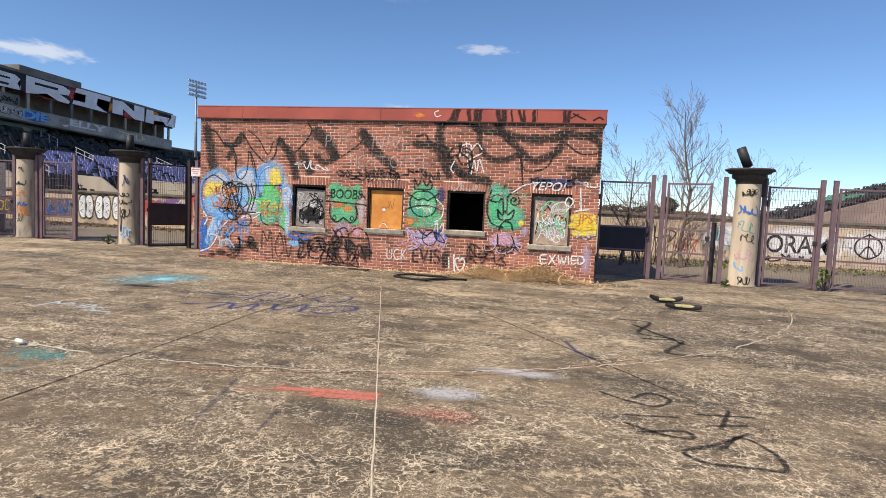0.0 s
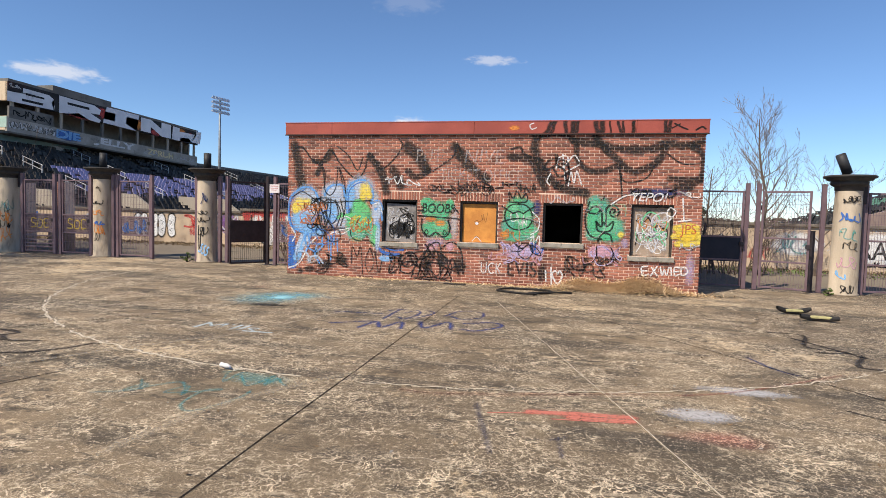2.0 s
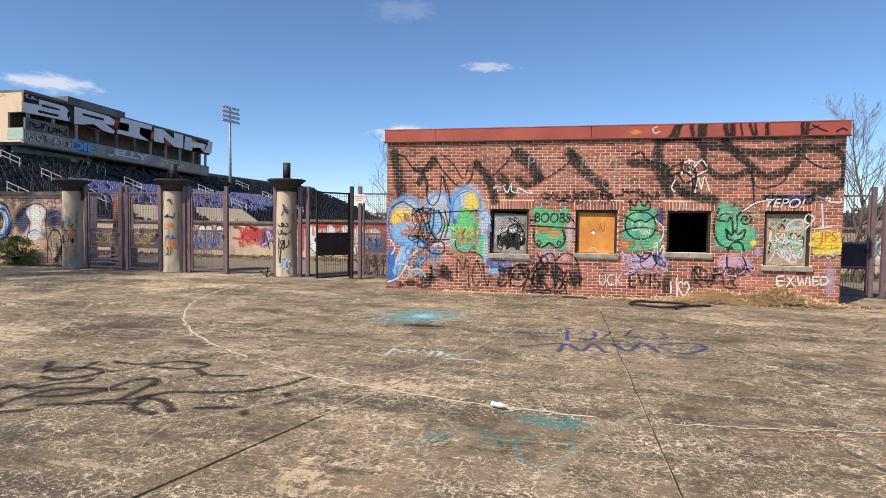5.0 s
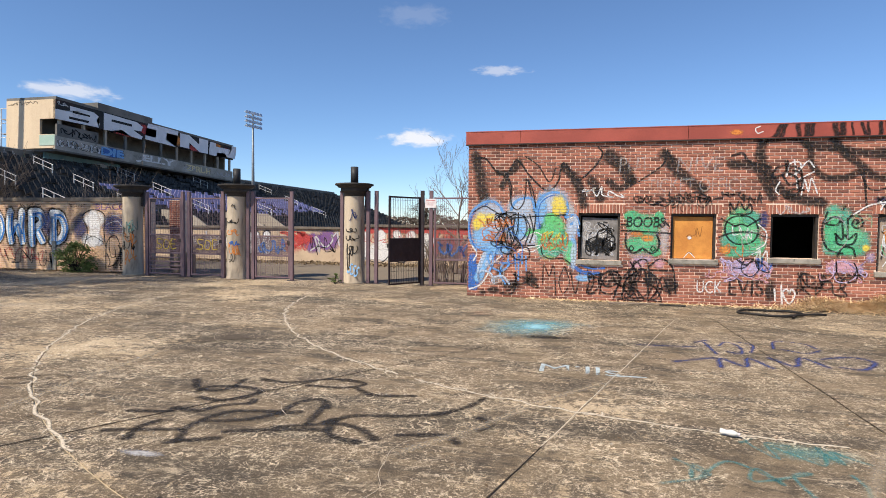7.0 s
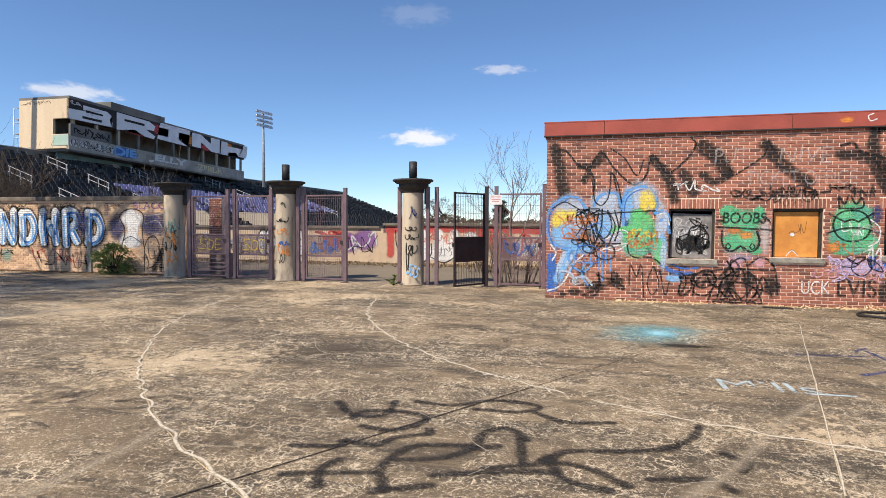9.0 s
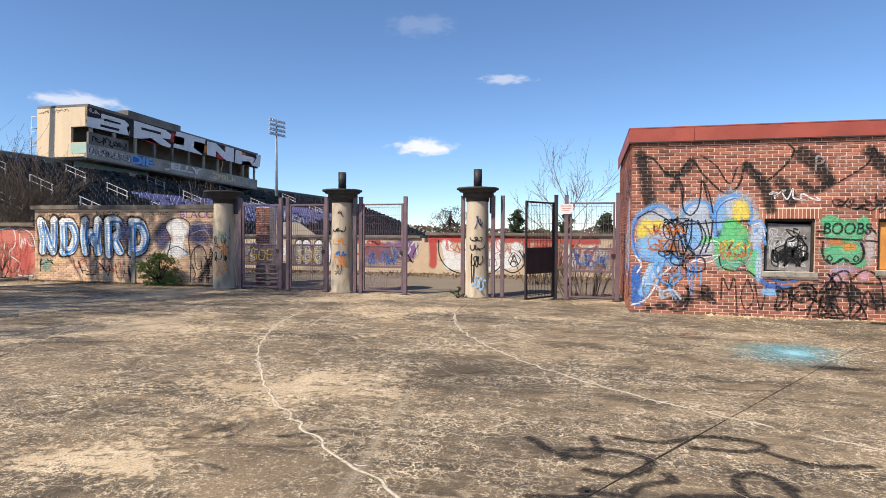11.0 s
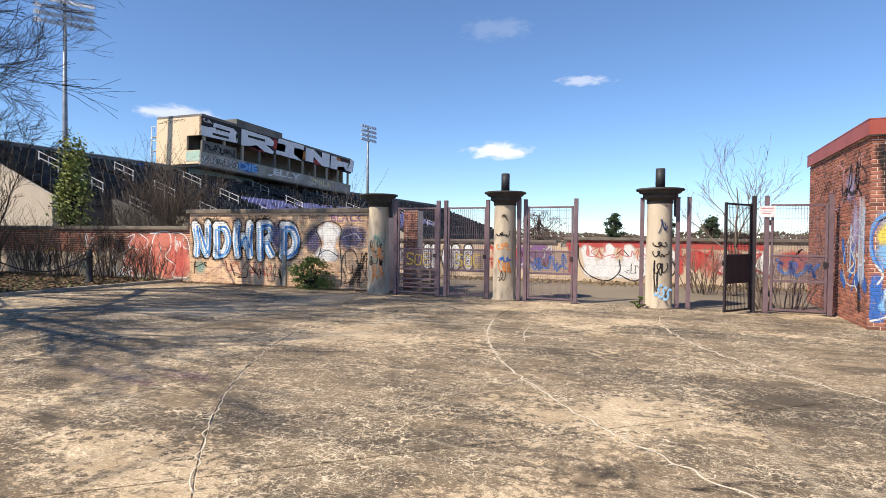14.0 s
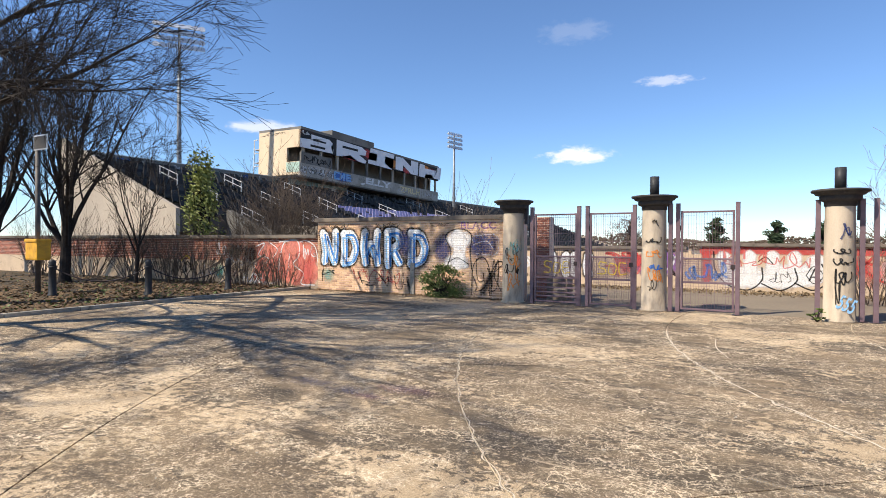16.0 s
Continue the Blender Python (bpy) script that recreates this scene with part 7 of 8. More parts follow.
paint(plaza, FLOOR, CRACKW, "", [(0.030, [(-9.4, 12.63), (-9.34, 11.91), (-9.15, 11.15)])])
lettering(plaza, FLOOR, "Mills", -1.85, 8.32, 0.36, CHALK, "pale blue chalky word", 0.85, 0.0, 0.0)
paint(plaza, FLOOR, CHALK, "", [(0.07, [(-1.1, 8.34), (-0.75, 8.36)])])
paint(plaza, FLOOR, GFAINT, "", [(0.07, [(2.19, 6.43), (2.31, 5.99), (2.44, 5.49)]), (0.05, [(2.82, 5.83), (2.91, 5.89)]), (0.05, [(2.87, 5.85), (2.9, 5.54)])])
paint(plaza, FLOOR, MIST, "bright cyan paint burst", (), [(-2.3, 11.0, 0.85, 0.95), (-2.15, 11.15, 0.5, 0.6), (-1.9, 11.5, 0.7, 0.5)])
paint(plaza, FLOOR, spray((0.4, 0.75, 0.85), 0.75, 0.8), "", (), [(-2.1, 11.15, 0.3, 0.35)])
paint(plaza, FLOOR, WASHED, "", (), [(-1.9, 10.3, 0.4, 0.16)])
paint(plaza, FLOOR, GTEAL, "", [scrawl(801, -0.25, 0.5, 6.3, 6.75, 4, 0.04)], [(0.15, 6.5, 0.4, 0.2)])
paint(plaza, FLOOR, GTEAL, "", [scrawl(802, -0.9, 0.3, 5.6, 6.2, 4, 0.05)])
paint(plaza, FLOOR, spray((0.5, 0.16, 0.12), 0.4, 0.8), "", (), [(-3.2, 12.3, 0.3, 0.12), (4.0, 6.2, 0.4, 0.2)])
paint(plaza, FLOOR, GBLUE, "", [(0.06, [(4.9, 9.0), (5.05, 8.5), (5.2, 8.3)])])
paint(plaza, FLOOR, spray((0.4, 0.2, 0.24), 0.35, 0.95), "", (), [(-12.0, 7.5, 0.5, 0.2), (-12.2, 7.1, 0.3, 0.12)])
paint(plaza, FLOOR, spray((0.06, 0.08, 0.17), 0.4, 0.95), "", (), [(-13.1, 7.3, 0.45, 0.22), (-12.5, 7.2, 0.3, 0.2)])
paint(plaza, FLOOR, HAZE, "", (), [(3.95, 6.7, 0.35, 0.2), (4.5, 7.5, 0.5, 0.16), (-4.3, 5.3, 0.2, 0.06)])
paint(plaza, FLOOR, spray((0.06, 0.05, 0.04), 0.35, 0.9), "", [scrawl(804, -7.8, -6.3, 6.2, 6.9, 3, 0.09), scrawl(805, 4.5, 6.6, 11.4, 12.8, 3, 0.1)])


def ragged(r, a0, a1, seed, width, mat):
    """A crumbling joint along one ring of slabs."""
    g = random.Random(seed)
    pts = []
    n = max(3, int(abs(a1 - a0) * r / 57.3 / 0.12))
    for i in range(n + 1):
        a = radians(a0 + (a1 - a0) * i / n)
        rr = r + g.uniform(-0.03, 0.03)
        pts.append((CX + rr * math.sin(a), CY - rr * math.cos(a)))
    paint(plaza, FLOOR, mat, "", [(width, pts)], name="crumbled_joint")
    spurs = []
    for i in range(n):
        a = radians(g.uniform(a0, a1))
        rr, t = r + g.uniform(-0.02, 0.02), g.uniform(0, 6.28)
        x, y = CX + rr * math.sin(a), CY - rr * math.cos(a)
        ln = g.uniform(0.03, 0.12)
        spurs.append((width * 0.5, [(x, y), (x + ln * 0.5 * math.cos(t), y + ln * 0.5 * math.sin(t)), (x + ln * math.cos(t + 0.5), y + ln * math.sin(t + 0.5))]))
    paint(plaza, FLOOR, mat, "", spurs, name="crumbled_joint")


def spoke(angle, r0, r1, width, mat):
    """A line along one radial joint: worn pale filler, or the groove's shaded wall painted dark."""
    a = radians(angle)
    n = int((r1 - r0) / 0.4) + 1
    g = random.Random(int(angle * 10))
    paint(plaza, FLOOR, mat, "", [(width, [(CX + (r0 + (r1 - r0) * i / n) * math.sin(a) + g.uniform(-0.006, 0.006), CY - (r0 + (r1 - r0) * i / n) * math.cos(a)) for i in range(n + 1)])], name="joint_fill_and_shade")


# dark spokes paint the shaded wall of the groove; pale ones are worn filler
for angle, r0, r1, width, mat in ((17.65, 2.7, 11.2, 0.017, CRACKW), (-15.65, 2.4, 9.0, 0.018, CRACKW), (1.0, 2.2, 11.0, 0.014, JOINT_SHADE), (-32.3, 8.2, 12.5, 0.018, JOINT_SHADE), (-15.65, 9.0, 11.0, 0.024, JOINT_SHADE), (34.3, 3.0, 9.0, 0.022, JOINT_SHADE)):
    spoke(angle, r0, r1, width, mat)
SWEPT = spray((0.5, 0.4, 0.28), 0.5, 0.9)
paint(plaza, FLOOR, SWEPT, "", [(0.16, [(0.1, 4.8), (0.23, 5.68), (0.49, 6.28), (0.9, 7.0)]), (0.18, [(-6.15, 5.0), (-6.12, 5.64), (-6.3, 7.1), (-6.4, 8.0)]), (0.14, [(-2.6, 5.8), (-2.19, 6.39), (-1.72, 7.25), (-1.2, 8.0)]), (0.1, [(-8.8, 6.71), (-8.5, 6.63), (-8.0, 6.64)])])
paint(plaza, FLOOR, CRACKW, "", [(0.035, [(-1.91, 10.7), (-1.02, 11.54), (0.22, 12.69)]), (0.03, [(-8.75, 12.2), (-8.5, 12.7)])])
paint(plaza, FLOOR, spray((0.4, 0.12, 0.08), 0.5, 0.7), "", [(0.04, [(1.5, 6.61), (1.92, 6.62), (3.34, 7.06), (4.3, 7.4), (5.7, 8.5)])])
for r, a0, a1 in ((8.1, -82, -30), (8.1, -28, -2), (8.1, 2, 40), (8.1, 42, 66), (11.1, -82, -30), (11.1, 30, 60), (14.15, -80, -48)):
    ragged(r, a0, a1, int(r * 10 + a0), (0.052 if a0 < -20 else 0.03) if r < 9 else 0.042 if r < 12 else 0.018, CRACKW)
rng = random.Random(55)
for k in range(34):
    x, y, a = rng.uniform(-17, 10), rng.uniform(4.6, 13.5), rng.uniform(0, 6.28)
    pts = [(x, y)]
    for i in range(rng.randint(3, 8)):
        a += rng.uniform(-0.7, 0.7)
        x, y = x + 0.22 * math.cos(a), y + 0.2 * math.sin(a)
        pts.append((x, y))
    paint(plaza, FLOOR, CRACKW, "", [(rng.uniform(0.004, 0.008), pts)], name="crack")

# ---- graffiti on the other walls ----
DEEP = spray((0.02, 0.2, 0.6), 0.95, 0.25)
BONE = spray((0.88, 0.87, 0.86), 0.97, 0.2)
BULKY = [
    [[(-21.38, 1.82), (-21.28, 1.3), (-21.3, 0.95)], [(-21.28, 1.75), (-21.05, 1.2), (-20.95, 1.0)], [(-20.85, 1.85), (-20.85, 1.4), (-20.9, 0.95)]],
    [[(-20.5, 1.8), (-20.48, 1.35), (-20.5, 0.92)], [(-20.5, 1.8), (-20.2, 1.78), (-20.04, 1.4), (-20.18, 1.0), (-20.5, 0.92)]],
    [[(-19.68, 1.84), (-19.72, 1.4), (-19.66, 0.95)], [(-19.66, 1.2), (-19.45, 1.5), (-19.3, 1.2)], [(-19.2, 1.84), (-19.24, 1.4), (-19.2, 0.95)]],
    [[(-18.82, 1.84), (-18.82, 1.4), (-18.8, 0.88)], [(-18.8, 1.84), (-18.5, 1.84), (-18.38, 1.55), (-18.7, 1.3)], [(-18.6, 1.3), (-18.4, 0.98)]],
    [[(-17.95, 1.8), (-17.95, 1.35), (-17.95, 0.95)], [(-17.95, 1.82), (-17.65, 1.75), (-17.5, 1.4), (-17.62, 1.05), (-17.95, 0.92)]],
]
for shape in BULKY:
    paint(tall, TALL, BLACK, "black-edged white and blue letter", [(0.46, q) for q in shape])
    paint(tall, TALL, BONE, "", [(0.31, q) for q in shape])
    paint(tall, TALL, DEEP, "", [(0.085, [(x + 0.09, z - 0.03) for x, z in q]) for q in shape])
    paint(tall, TALL, SKYB, "", [(0.08, [(x - 0.04, z - 0.12) for x, z in q]) for q in shape])
    paint(tall, TALL, BLACK, "", [(0.025, [(x + 0.16, z) for x, z in q]) for q in shape[:1]])
paint(tall, TALL, NAVY, "", (), [(-16.9, 1.4, 0.35, 0.5), (-15.6, 1.5, 0.6, 0.45), (-18.2, 1.5, 0.3, 0.5)])
paint(tall, TALL, WHITE, "white rounded shape", [(0.5, [(-16.4, 1.72), (-16.35, 1.4), (-16.4, 1.0)])], [(-16.36, 1.65, 0.45, 0.3), (-16.42, 1.0, 0.45, 0.28)])
paint(tall, TALL, BLACK, "", [(0.04, [(-16.75, 0.8), (-16.62, 1.3), (-16.8, 1.75), (-16.4, 1.95), (-15.98, 1.8), (-16.0, 1.3), (-15.95, 0.8)]), (0.03, [(-16.7, 1.0), (-16.4, 1.12), (-16.05, 0.95)])])
paint(tall, TALL, HAZE, "", [(0.03, [(-15.9, 1.75), (-15.2, 1.75), (-15.2, 1.25), (-15.8, 1.25)]), (0.03, [(-15.9, 1.5), (-15.5, 1.6), (-15.3, 1.4)])])
lettering(tall, TALL, "BLACC", -16.3, 1.95, 0.2, PURPLE, "purple letters", 1.1, 0.01)
paint(tall, TALL, FADED, "", [scrawl(810, -21.1, -20.3, 2.0, 2.15, 5, 0.03), scrawl(811, -19.3, -18.4, 2.0, 2.16, 5, 0.03), scrawl(812, -17.3, -16.7, 2.0, 2.14, 4, 0.03)])
paint(tall, TALL, RED, "", [scrawl(813, -20.2, -18.3, 0.3, 0.75, 7, 0.035)])
paint(tall, TALL, TEAL, "", (), [(-21.15, 0.5, 0.28, 0.3)])
paint(tall, TALL, BLACK, "", [scrawl(814, -21.4, -20.9, 0.3, 0.7, 2, 0.04), scrawl(815, -18.6, -17.9, 0.15, 0.7, 3, 0.03), scrawl(816, -15.9, -14.95, 0.1, 1.1, 3, 0.035), scrawl(817, -15.8, -15.0, 0.3, 1.2, 3, 0.03)])
paint(tall, TALL, BLACK, "", [(0.04, [(-15.95, 0.1), (-15.9, 0.9), (-15.6, 1.15), (-15.4, 0.8), (-15.4, 0.1)]), (0.04, [(-15.35, 0.1), (-15.3, 0.8), (-15.05, 1.05), (-14.95, 0.7), (-14.95, 0.1)]), scrawl(881, -20.0, -18.7, 0.15, 0.65, 4, 0.035)])
paint(tall, TALL, SOOT, "", [(0.25, [(-15.6, 0.2), (-15.3, 0.7)]), (0.12, [(-18.0, 0.05), (-18.1, 0.5)])])
paint(low, LOWP, SALMON, "large salmon bubble letters", (), [(-24.0, 1.0, 0.65, 0.65), (-23.3, 1.2, 0.5, 0.45), (-22.9, 0.7, 0.6, 0.65), (-22.2, 1.0, 0.5, 0.6), (-23.6, 0.5, 0.6, 0.4)])
paint(low, LOWP, WHITE, "", [(0.05, [(-24.5, 1.4), (-24.1, 1.5), (-24.4, 1.1), (-23.9, 0.95), (-24.5, 0.5), (-24.1, 0.15), (-23.5, 0.2), (-23.4, 0.9), (-23.2, 1.5), (-22.9, 1.45), (-23.0, 0.3), (-22.5, 0.2)]), (0.04, [(-22.8, 1.3), (-22.3, 1.6), (-21.8, 1.4), (-21.65, 0.8)]), (0.04, [(-23.9, 1.55), (-23.5, 1.3), (-23.7, 1.0)])])
paint(low, LOWP, SALMON, "", (), [(-24.3, 0.45, 0.45, 0.45), (-22.6, 0.35, 0.7, 0.35), (-21.95, 0.55, 0.35, 0.5), (-22.7, 1.35, 0.5, 0.3)])
paint(low, LOWP, spray((0.42, 0.09, 0.07), 0.9, 0.3), "", [scrawl(827, -24.3, -23.2, 0.3, 1.3, 3, 0.045), scrawl(828, -23.2, -22.0, 0.2, 1.2, 3, 0.045)])
paint(low, LOWP, WHITE, "", [(0.05, [(-24.75, 1.1), (-24.6, 0.6), (-24.7, 0.2), (-24.2, 0.1)]), (0.05, [(-23.4, 1.55), (-22.6, 1.6), (-22.5, 1.1), (-22.75, 0.8), (-22.3, 0.5), (-22.4, 0.15), (-21.8, 0.12)]), scrawl(829, -25.9, -24.8, 0.7, 1.45, 4, 0.045), scrawl(880, -22.3, -21.7, 0.9, 1.5, 3, 0.04)])
paint(low, LOWP, ROSE, "", [scrawl(820, -22.6, -21.8, 0.7, 1.4, 3, 0.06)], [(-22.1, 0.6, 0.4, 0.5)])
paint(low, LOWP, YELLOW, "", [(0.06, [(-28.6, 0.8), (-28.3, 1.0), (-28.0, 0.85), (-27.9, 0.6)])])
paint(low, LOWP, BLACK, "", [scrawl(821, -28.6, -27.9, 0.25, 0.85, 3, 0.06), scrawl(822, -30.4, -29.6, 0.4, 0.8, 3, 0.03), scrawl(823, -25.8, -25.0, 0.9, 1.5, 3, 0.05)], [(-28.95, 0.5, 0.22, 0.4)])
lettering(low, LOWP, "FLOE", -25.2, 0.1, 0.34, WHITE, "white letters with black edges", 1.0, 0.04)
paint(low, LOWP, TEAL, "", [scrawl(824, -26.9, -26.2, 0.15, 0.7, 3, 0.06)], [(-26.4, 0.45, 0.3, 0.35)])
paint(low, LOWP, PALE, "", [scrawl(825, -26.6, -25.6, 1.0, 1.5, 4, 0.05), scrawl(826, -27.4, -26.6, 0.2, 0.7, 3, 0.04)])
paint(low, LOWP, SOOT, "", (), [(-24.8, 1.1, 0.4, 0.5), (-25.6, 1.2, 0.5, 0.4)])
# field wall
paint(inner, INNER, RED, "red painted background", [(0.3, [(-10.5, 1.32), (-9, 1.36), (-7.2, 1.34)]), (0.35, [(-10.4, 1.2), (-10.4, 0.4)]), (0.35, [(-6.95, 1.3), (-6.9, 0.5)]), (0.3, [(-6.8, 1.35), (-4.5, 1.3)])], [(-6.4, 0.9, 0.5, 0.4), (-3.6, 0.9, 0.6, 0.4)])
paint(inner, INNER, WHITE, "white bubble shapes", [(0.5, [(-9.9, 1.1), (-9.8, 0.8), (-9.7, 0.4)]), (0.45, [(-9.15, 1.15), (-9.1, 0.5)]), (0.45, [(-8.5, 1.15), (-8.5, 0.5)]), (0.45, [(-7.9, 1.15), (-7.9, 0.6)]), (0.5, [(-9.8, 0.4), (-8.2, 0.4), (-7.4, 0.55)])], [(-9.2, 0.5, 0.7, 0.45), (-8.3, 0.55, 0.6, 0.45), (-7.5, 0.6, 0.5, 0.42), (-7.3, 1.0, 0.35, 0.3), (-4.6, 0.75, 0.55, 0.5), (-5.4, 0.7, 0.5, 0.45), (-1.5, 0.8, 0.7, 0.45)])
paint(inner, INNER, BLACK, "", [(0.05, [(-10.2, 1.3), (-10.15, 0.7), (-9.8, 0.25), (-9.2, 0.08), (-8.8, 0.4), (-8.8, 0.8)]), (0.05, [(-8.8, 0.3), (-8.3, 0.1), (-7.85, 0.4), (-7.9, 0.8)]), (0.05, [(-7.9, 0.35), (-7.4, 0.15), (-7.0, 0.5), (-7.2, 0.95)]), (0.04, [(-8.9, 1.0), (-8.7, 1.15), (-8.5, 0.95)])])
paint(inner, INNER, ROSE, "", [scrawl(830, -9.9, -7.5, 0.8, 1.3, 6, 0.05), (0.12, [(-9.9, 1.4), (-9.85, 1.0)]), (0.1, [(-9.3, 1.4), (-9.3, 1.1)]), (0.1, [(-8.7, 1.4), (-8.7, 1.0)])], [(-5.9, 0.7, 0.5, 0.5), (-2.4, 0.8, 0.7, 0.5)])
paint(inner, INNER, RED, "", [scrawl(831, -6.5, -4.2, 0.35, 1.2, 4, 0.09)])
lettering(inner, INNER, "A", -7.55, 0.42, 0.4, BLACK, "", 0.35)
paint(inner, INNER, BLACK, "", [(0.03, [(-7.6, 0.6), (-7.4, 0.88), (-7.15, 0.6), (-7.4, 0.36), (-7.6, 0.6)]), scrawl(832, -8.6, -8.0, 0.3, 0.7, 3, 0.02), scrawl(833, -3.6, -2.2, 0.7, 1.3, 4, 0.06)])
paint(inner, INNER, WHITE, "whitewashed stretch of wall", (), [(10.2, 0.9, 0.9, 0.45), (12.5, 0.8, 1.4, 0.6), (15.6, 0.85, 2.2, 0.6), (17.8, 0.8, 1.2, 0.5)])
paint(inner, INNER, BLACK, "", [scrawl(882, 7.0, 8.6, 0.6, 1.2, 4, 0.06), scrawl(883, 15.3, 17.6, 0.35, 1.2, 4, 0.07)])
paint(inner, INNER, ROSE, "", [scrawl(834, 8.5, 9.4, 0.3, 0.75, 2, 0.1)])
paint(inner, INNER, WHITE, "", (), [(12.4, 0.75, 1.0, 0.45)])
lettering(inner, INNER, "ORAM", 11.5, 0.45, 0.6, BLACK, "black letters", 1.9, 0.015)
paint(inner, INNER, BLACK, "", [scrawl(839, 11.5, 13.3, 0.15, 0.4, 6, 0.06)])
paint(inner, INNER, WHITE, "", [scrawl(835, 13.3, 14.2, 0.4, 1.3, 3, 0.09), scrawl(836, 15.4, 18.0, 0.4, 1.2, 5, 0.1), scrawl(837, 6.6, 8.0, 0.5, 1.2, 4, 0.06)], [(14.55, 0.8, 0.4, 0.42)])
paint(inner, INNER, BLACK, "peace sign", [(0.06, [(14.55, 1.2), (14.2, 0.95), (14.2, 0.6), (14.55, 0.4), (14.9, 0.6), (14.9, 0.95), (14.55, 1.2)]), (0.06, [(14.55, 1.2), (14.55, 0.4)]), (0.06, [(14.3, 0.5), (14.55, 0.8), (14.8, 0.5)])])
paint(inner, INNER, TEAL, "", [scrawl(838, 9.5, 10.6, 0.4, 1.2, 3, 0.08)])
PLUMP = [(-16.35 + 0.44 * k, (0.07, -0.05, 0.06, -0.04, 0.05)[k]) for k in range(5)]
for x, lean in PLUMP:
    paint(inner_w, INNERW, BLACK, "black-edged white bubble letter", [(0.5, [(x + lean, 1.08), (x, 0.75), (x + lean, 0.42)])])
    paint(inner_w, INNERW, BONE, "", [(0.37, [(x + lean, 1.06), (x, 0.75), (x + lean, 0.44)])])
    paint(inner_w, INNERW, BLACK, "", [(0.03, [(x - 0.08, 0.95), (x + 0.06, 0.9), (x - 0.04, 0.78)]), (0.03, [(x + 0.08, 0.62), (x - 0.06, 0.55), (x + 0.05, 0.48)])])
paint(inner_w, INNERW, WHITE, "", [scrawl(860, -18.6, -16.9, 0.4, 1.2, 4, 0.12)])
paint(inner_w, INNERW, BLACK, "", [scrawl(861, -18.6, -16.9, 0.2, 0.9, 4, 0.04)])
paint(inner_w, INNERW, PURPLE, "", (), [(-11.7, 0.9, 0.6, 0.5), (-12.4, 0.8, 0.5, 0.5)])
paint(inner_w, INNERW, PALE, "", [scrawl(842, -12.5, -11.1, 0.4, 1.25, 3, 0.08), scrawl(843, -20, -17.5, 0.6, 1.25, 6, 0.1)])
paint(inner_w, INNERW, ROSE, "", [scrawl(844, -13.6, -12.6, 0.3, 1.2, 3, 0.12)], [(-13.2, 0.8, 0.5, 0.5)])
paint(inner_w, INNERW, RED, "", [tangle(870, -13.9, -12.6, 0.3, 1.2, 3, 0.1)], [(-12.9, 0.95, 0.6, 0.3)])
paint(inner_w, INNERW, BLACK, "", [scrawl(871, -19.8, -17.6, 0.4, 1.2, 5, 0.05), scrawl(872, -12.5, -11.2, 0.3, 1.2, 4, 0.04)])
paint(inner_w, INNERW, BLUE, "", [scrawl(873, -22.5, -20.4, 0.4, 1.2, 5, 0.09)])
paint(inner, INNER, PALE, "", [scrawl(874, -1.9, 1.5, 0.4, 1.2, 6, 0.07), scrawl(875, 5.6, 7.2, 0.4, 1.2, 4, 0.05)])
# booth side
paint(side, SIDE, BLUE, "", [(0.3, [(-15.0, 0.75), (-15.25, 0.95), (-15.5, 0.8)]), (0.2, [(-15.1, 1.4), (-15.3, 1.7), (-15.2, 1.9)]), (0.22, [(-16.3, 1.2), (-16.45, 1.5)]), (0.25, [(-16.3, 0.7), (-16.5, 0.85)])])
paint(side, SIDE, HAZE, "", [(0.35, [(-15.2, 2.2), (-15.25, 1.4), (-15.2, 0.9)]), (0.2, [(-15.6, 2.1), (-15.65, 1.2)])])
paint(side, SIDE, WHITE, "", [(0.05, [(-15.0, 1.2), (-15.3, 1.1), (-15.5, 1.3), (-15.6, 0.8), (-15.4, 0.6)])])
paint(side, SIDE, ICE, "pale blue drips", [(0.16, [(-15.1, 2.1), (-15.12, 1.4), (-15.1, 0.9)]), (0.12, [(-15.35, 2.3), (-15.38, 1.2), (-15.36, 0.6)]), (0.1, [(-15.7, 2.0), (-15.72, 1.3)]), (0.14, [(-15.9, 1.8), (-15.92, 0.9)])])
paint(side, SIDE, BLUE, "", [(0.12, [(-15.55, 1.55), (-15.85, 1.3), (-15.6, 1.1), (-15.95, 0.85)]), (0.08, [(-15.2, 0.5), (-15.5, 0.9), (-15.8, 0.6)])])
paint(side, SIDE, WHITE, "", [(0.05, [(-15.5, 1.75), (-15.9, 1.45), (-15.65, 1.15), (-16.05, 0.95)]), tangle(395, -16.4, -15.1, 0.7, 2.0, 3, 0.03)])
paint(side, SIDE, FADED, "", [tangle(396, -16.5, -15.0, 2.0, 3.2, 3, 0.06), tangle(397, -18.5, -16.4, 1.0, 3.0, 4, 0.05)])
paint(side, SIDE, PINK, "", [tangle(398, -17.5, -15.3, 2.1, 3.1, 3, 0.035)])
paint(side, SIDE, LILAC, "", (), [(-15.6, 1.8, 0.35, 0.6), (-16.0, 2.6, 0.4, 0.4)])
paint(side, SIDE, SOOT, "", [scrawl(850, -16.6, -15.3, 2.2, 3.1, 3, 0.1), (0.2, [(-15.3, 0.3), (-15.35, 0.7)])])
# writing on the columns
lettering(columns[2], Plane((0, -0.29, 0), (1, 0, 0), (0, 0, 1)), "555", -0.1, 0.3, 0.3, SKYB, "blue digits", 0.3, 0.02, 0.0, turn=-25)
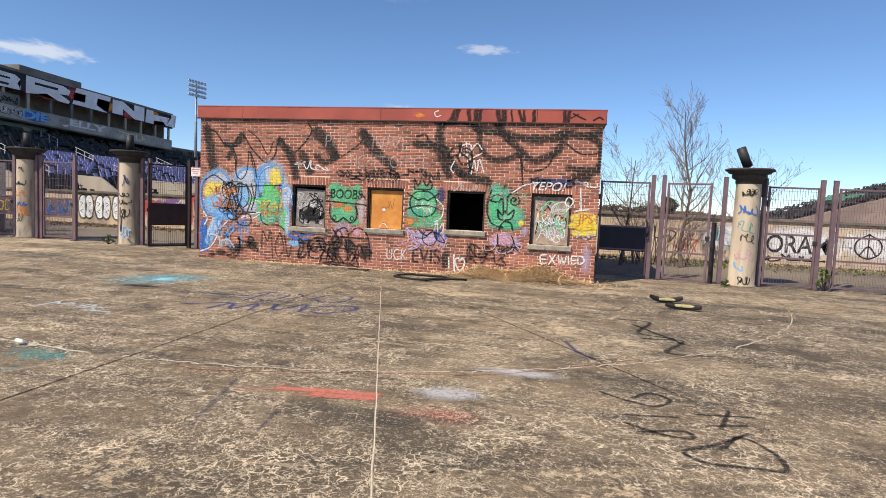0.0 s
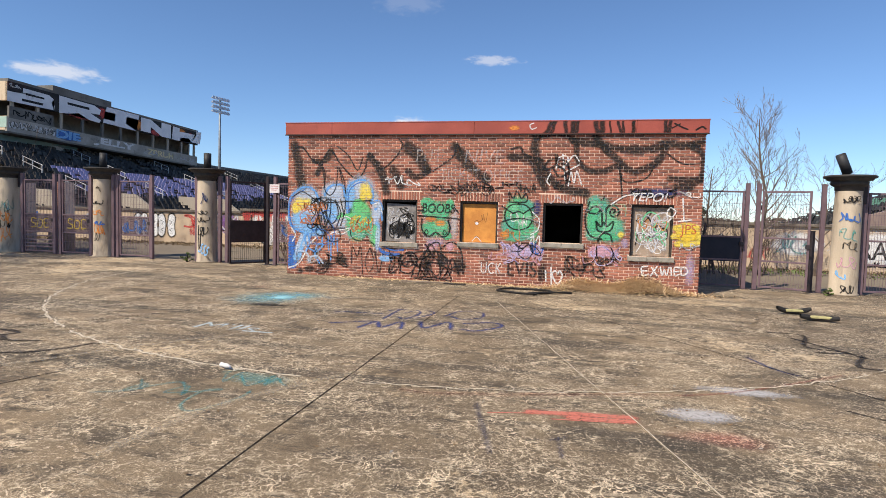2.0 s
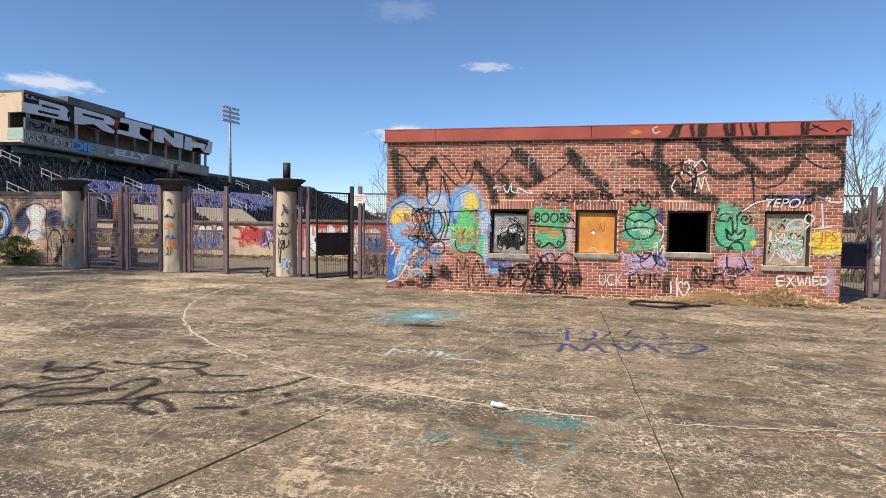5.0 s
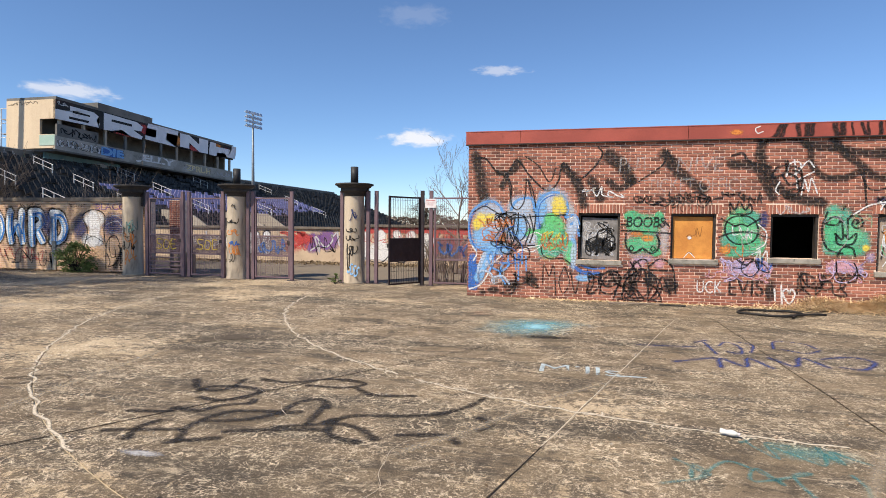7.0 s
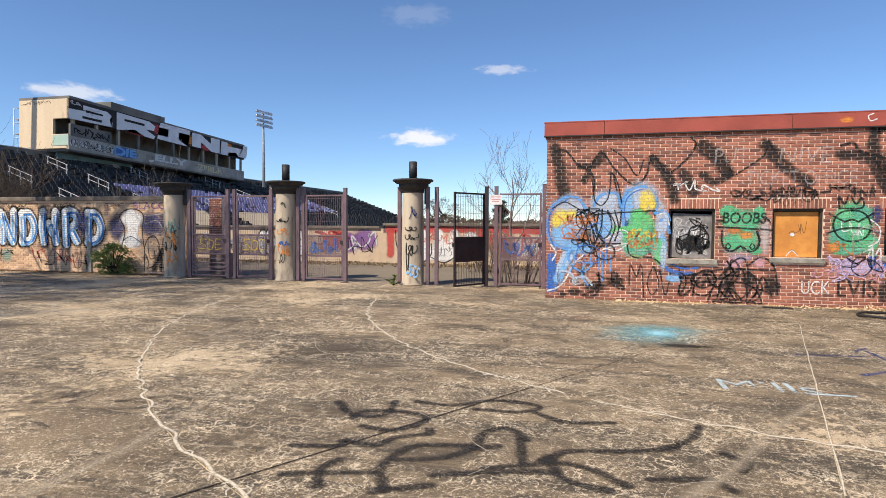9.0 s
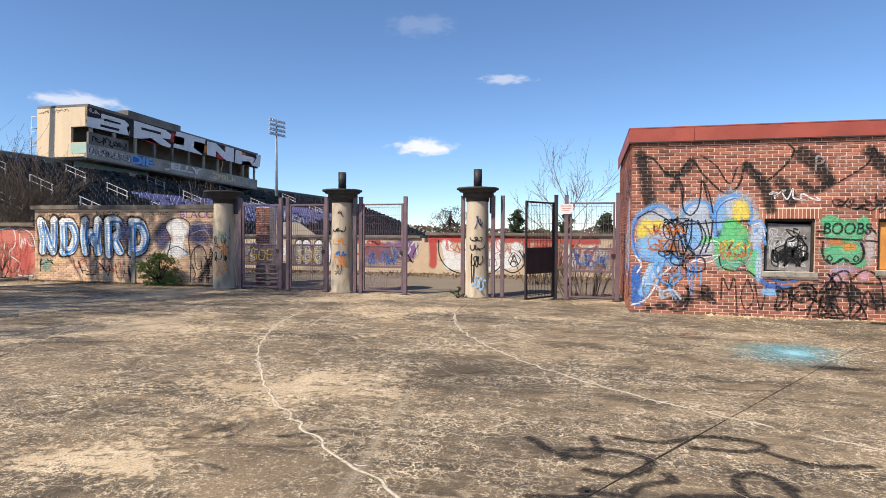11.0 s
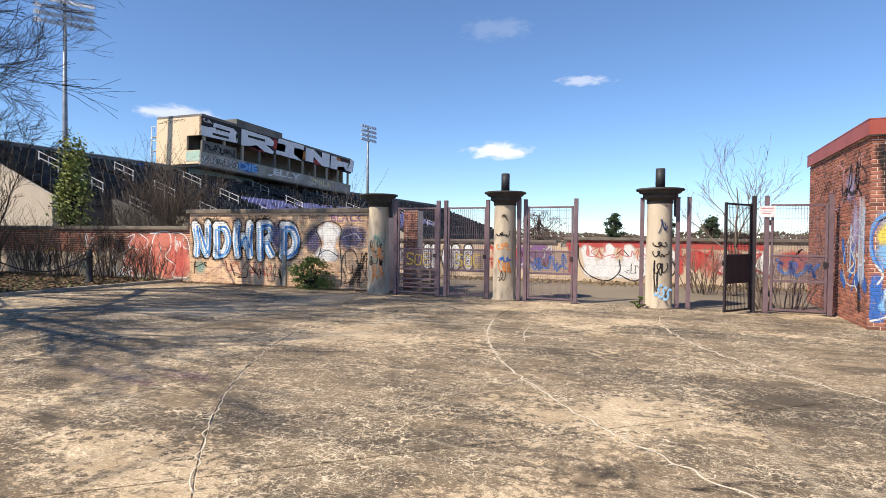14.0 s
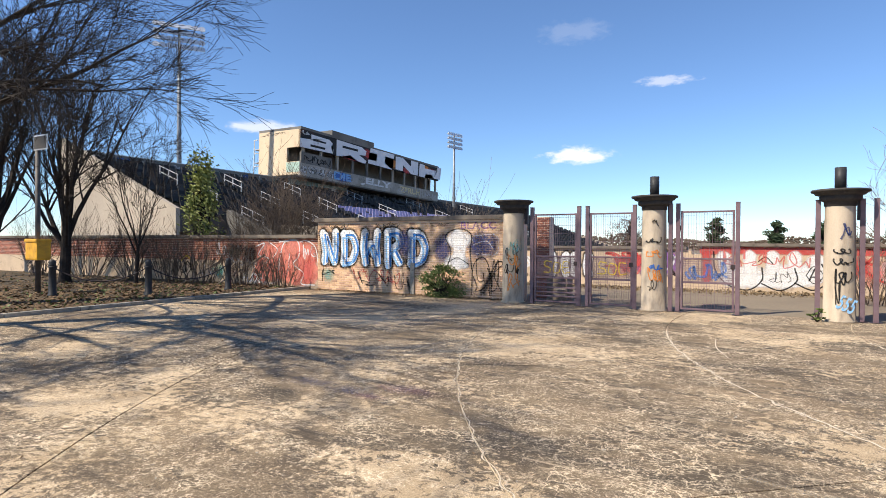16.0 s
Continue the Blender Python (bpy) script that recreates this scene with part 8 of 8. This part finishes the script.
lettering(columns[3], Plane((0, -0.29, 0), (1, 0, 0), (0, 0, 1)), "632", -0.12, 2.08, 0.13, BLACK, "black digits", 0.26, 0.01)
# black smears on the fascia, run on from the bricks below
for x, top, w in ((2.18, 2.36, 0.13), (2.3, 2.42, 0.1), (2.64, 2.62, 0.12), (2.76, 2.8, 0.14), (2.84, 2.9, 0.1), (3.3, 3.26, 0.13), (3.38, 3.4, 0.14), (3.57, 3.55, 0.05), (3.79, 3.71, 0.08), (3.83, 3.82, 0.07), (4.0, 4.03, 0.07), (4.04, 4.05, 0.06), (4.66, 4.68, 0.09), (4.72, 4.78, 0.09)):
    paint(fascia, FASCIA, SOOT, "", [(w, [(x, 3.36), (x * 0.6 + top * 0.4 + 0.01, 3.45), (x * 0.3 + top * 0.7 - 0.01, 3.56), (top, 3.66)])])
paint(fascia, FASCIA, BLACK, "", [(0.04, [(4.85, 3.57), (4.98, 3.5), (5.1, 3.45)]), (0.04, [(5.27, 3.44), (5.38, 3.5), (5.45, 3.46)]), (0.03, [(4.8, 3.48), (4.95, 3.56)])])


for k, (mm, w) in enumerate(((BLACK, 0.014), (BLUE, 0.018))):
    paint(front, FRONT, mm, "", [tangle(310 + k, -3.3, -2.4, 0.75, 1.85, 3, w)])
for k, (x0, x1, z0, z1) in enumerate(((1.4, 2.1, 1.0, 1.75), (3.15, 3.95, 1.0, 1.85), (-2.4, -1.75, 0.9, 1.7), (-3.7, -3.0, 0.3, 1.0))):
    for q, mm in enumerate((spray((0.3, 0.68, 0.42), 0.4, 0.8), FAINT) if k < 3 else (MID, ICE, FAINT)):
        paint(front, FRONT, mm, "", [tangle(330 + 10 * k + q, x0, x1, z0, z1, 2, 0.035 if k < 3 else 0.06)])
for k in range(3):
    paint(front, FRONT, (PINK, MAUVE, BLACK)[k], "", [tangle(370 + k, 1.3, 2.2, 0.5, 0.95, 3, 0.028), tangle(375 + k, 3.1, 3.9, 0.55, 0.95, 3, 0.028)])


# ---- bricks of the ticket building ----
LINTELS = [(x0 - 0.1, x1 + 0.1, z1, z1 + 0.2) for x0, x1, z0, z1 in WINDOWS]
SILLS = [(x0 - 0.04, x1 + 0.04, z0 - 0.1, z0) for x0, x1, z0, z1 in WINDOWS] + WINDOWS
lay_bricks(front, FRONT, BX0, BX1, 0, 3.37, SILLS, M_BRICK, M_BRICK_ONE, -2.95, 2, LINTELS)
lay_bricks(side, SIDE, -BY1, -BY0 - 0.002, 0, 3.37, [], M_BRICK, seed=3)
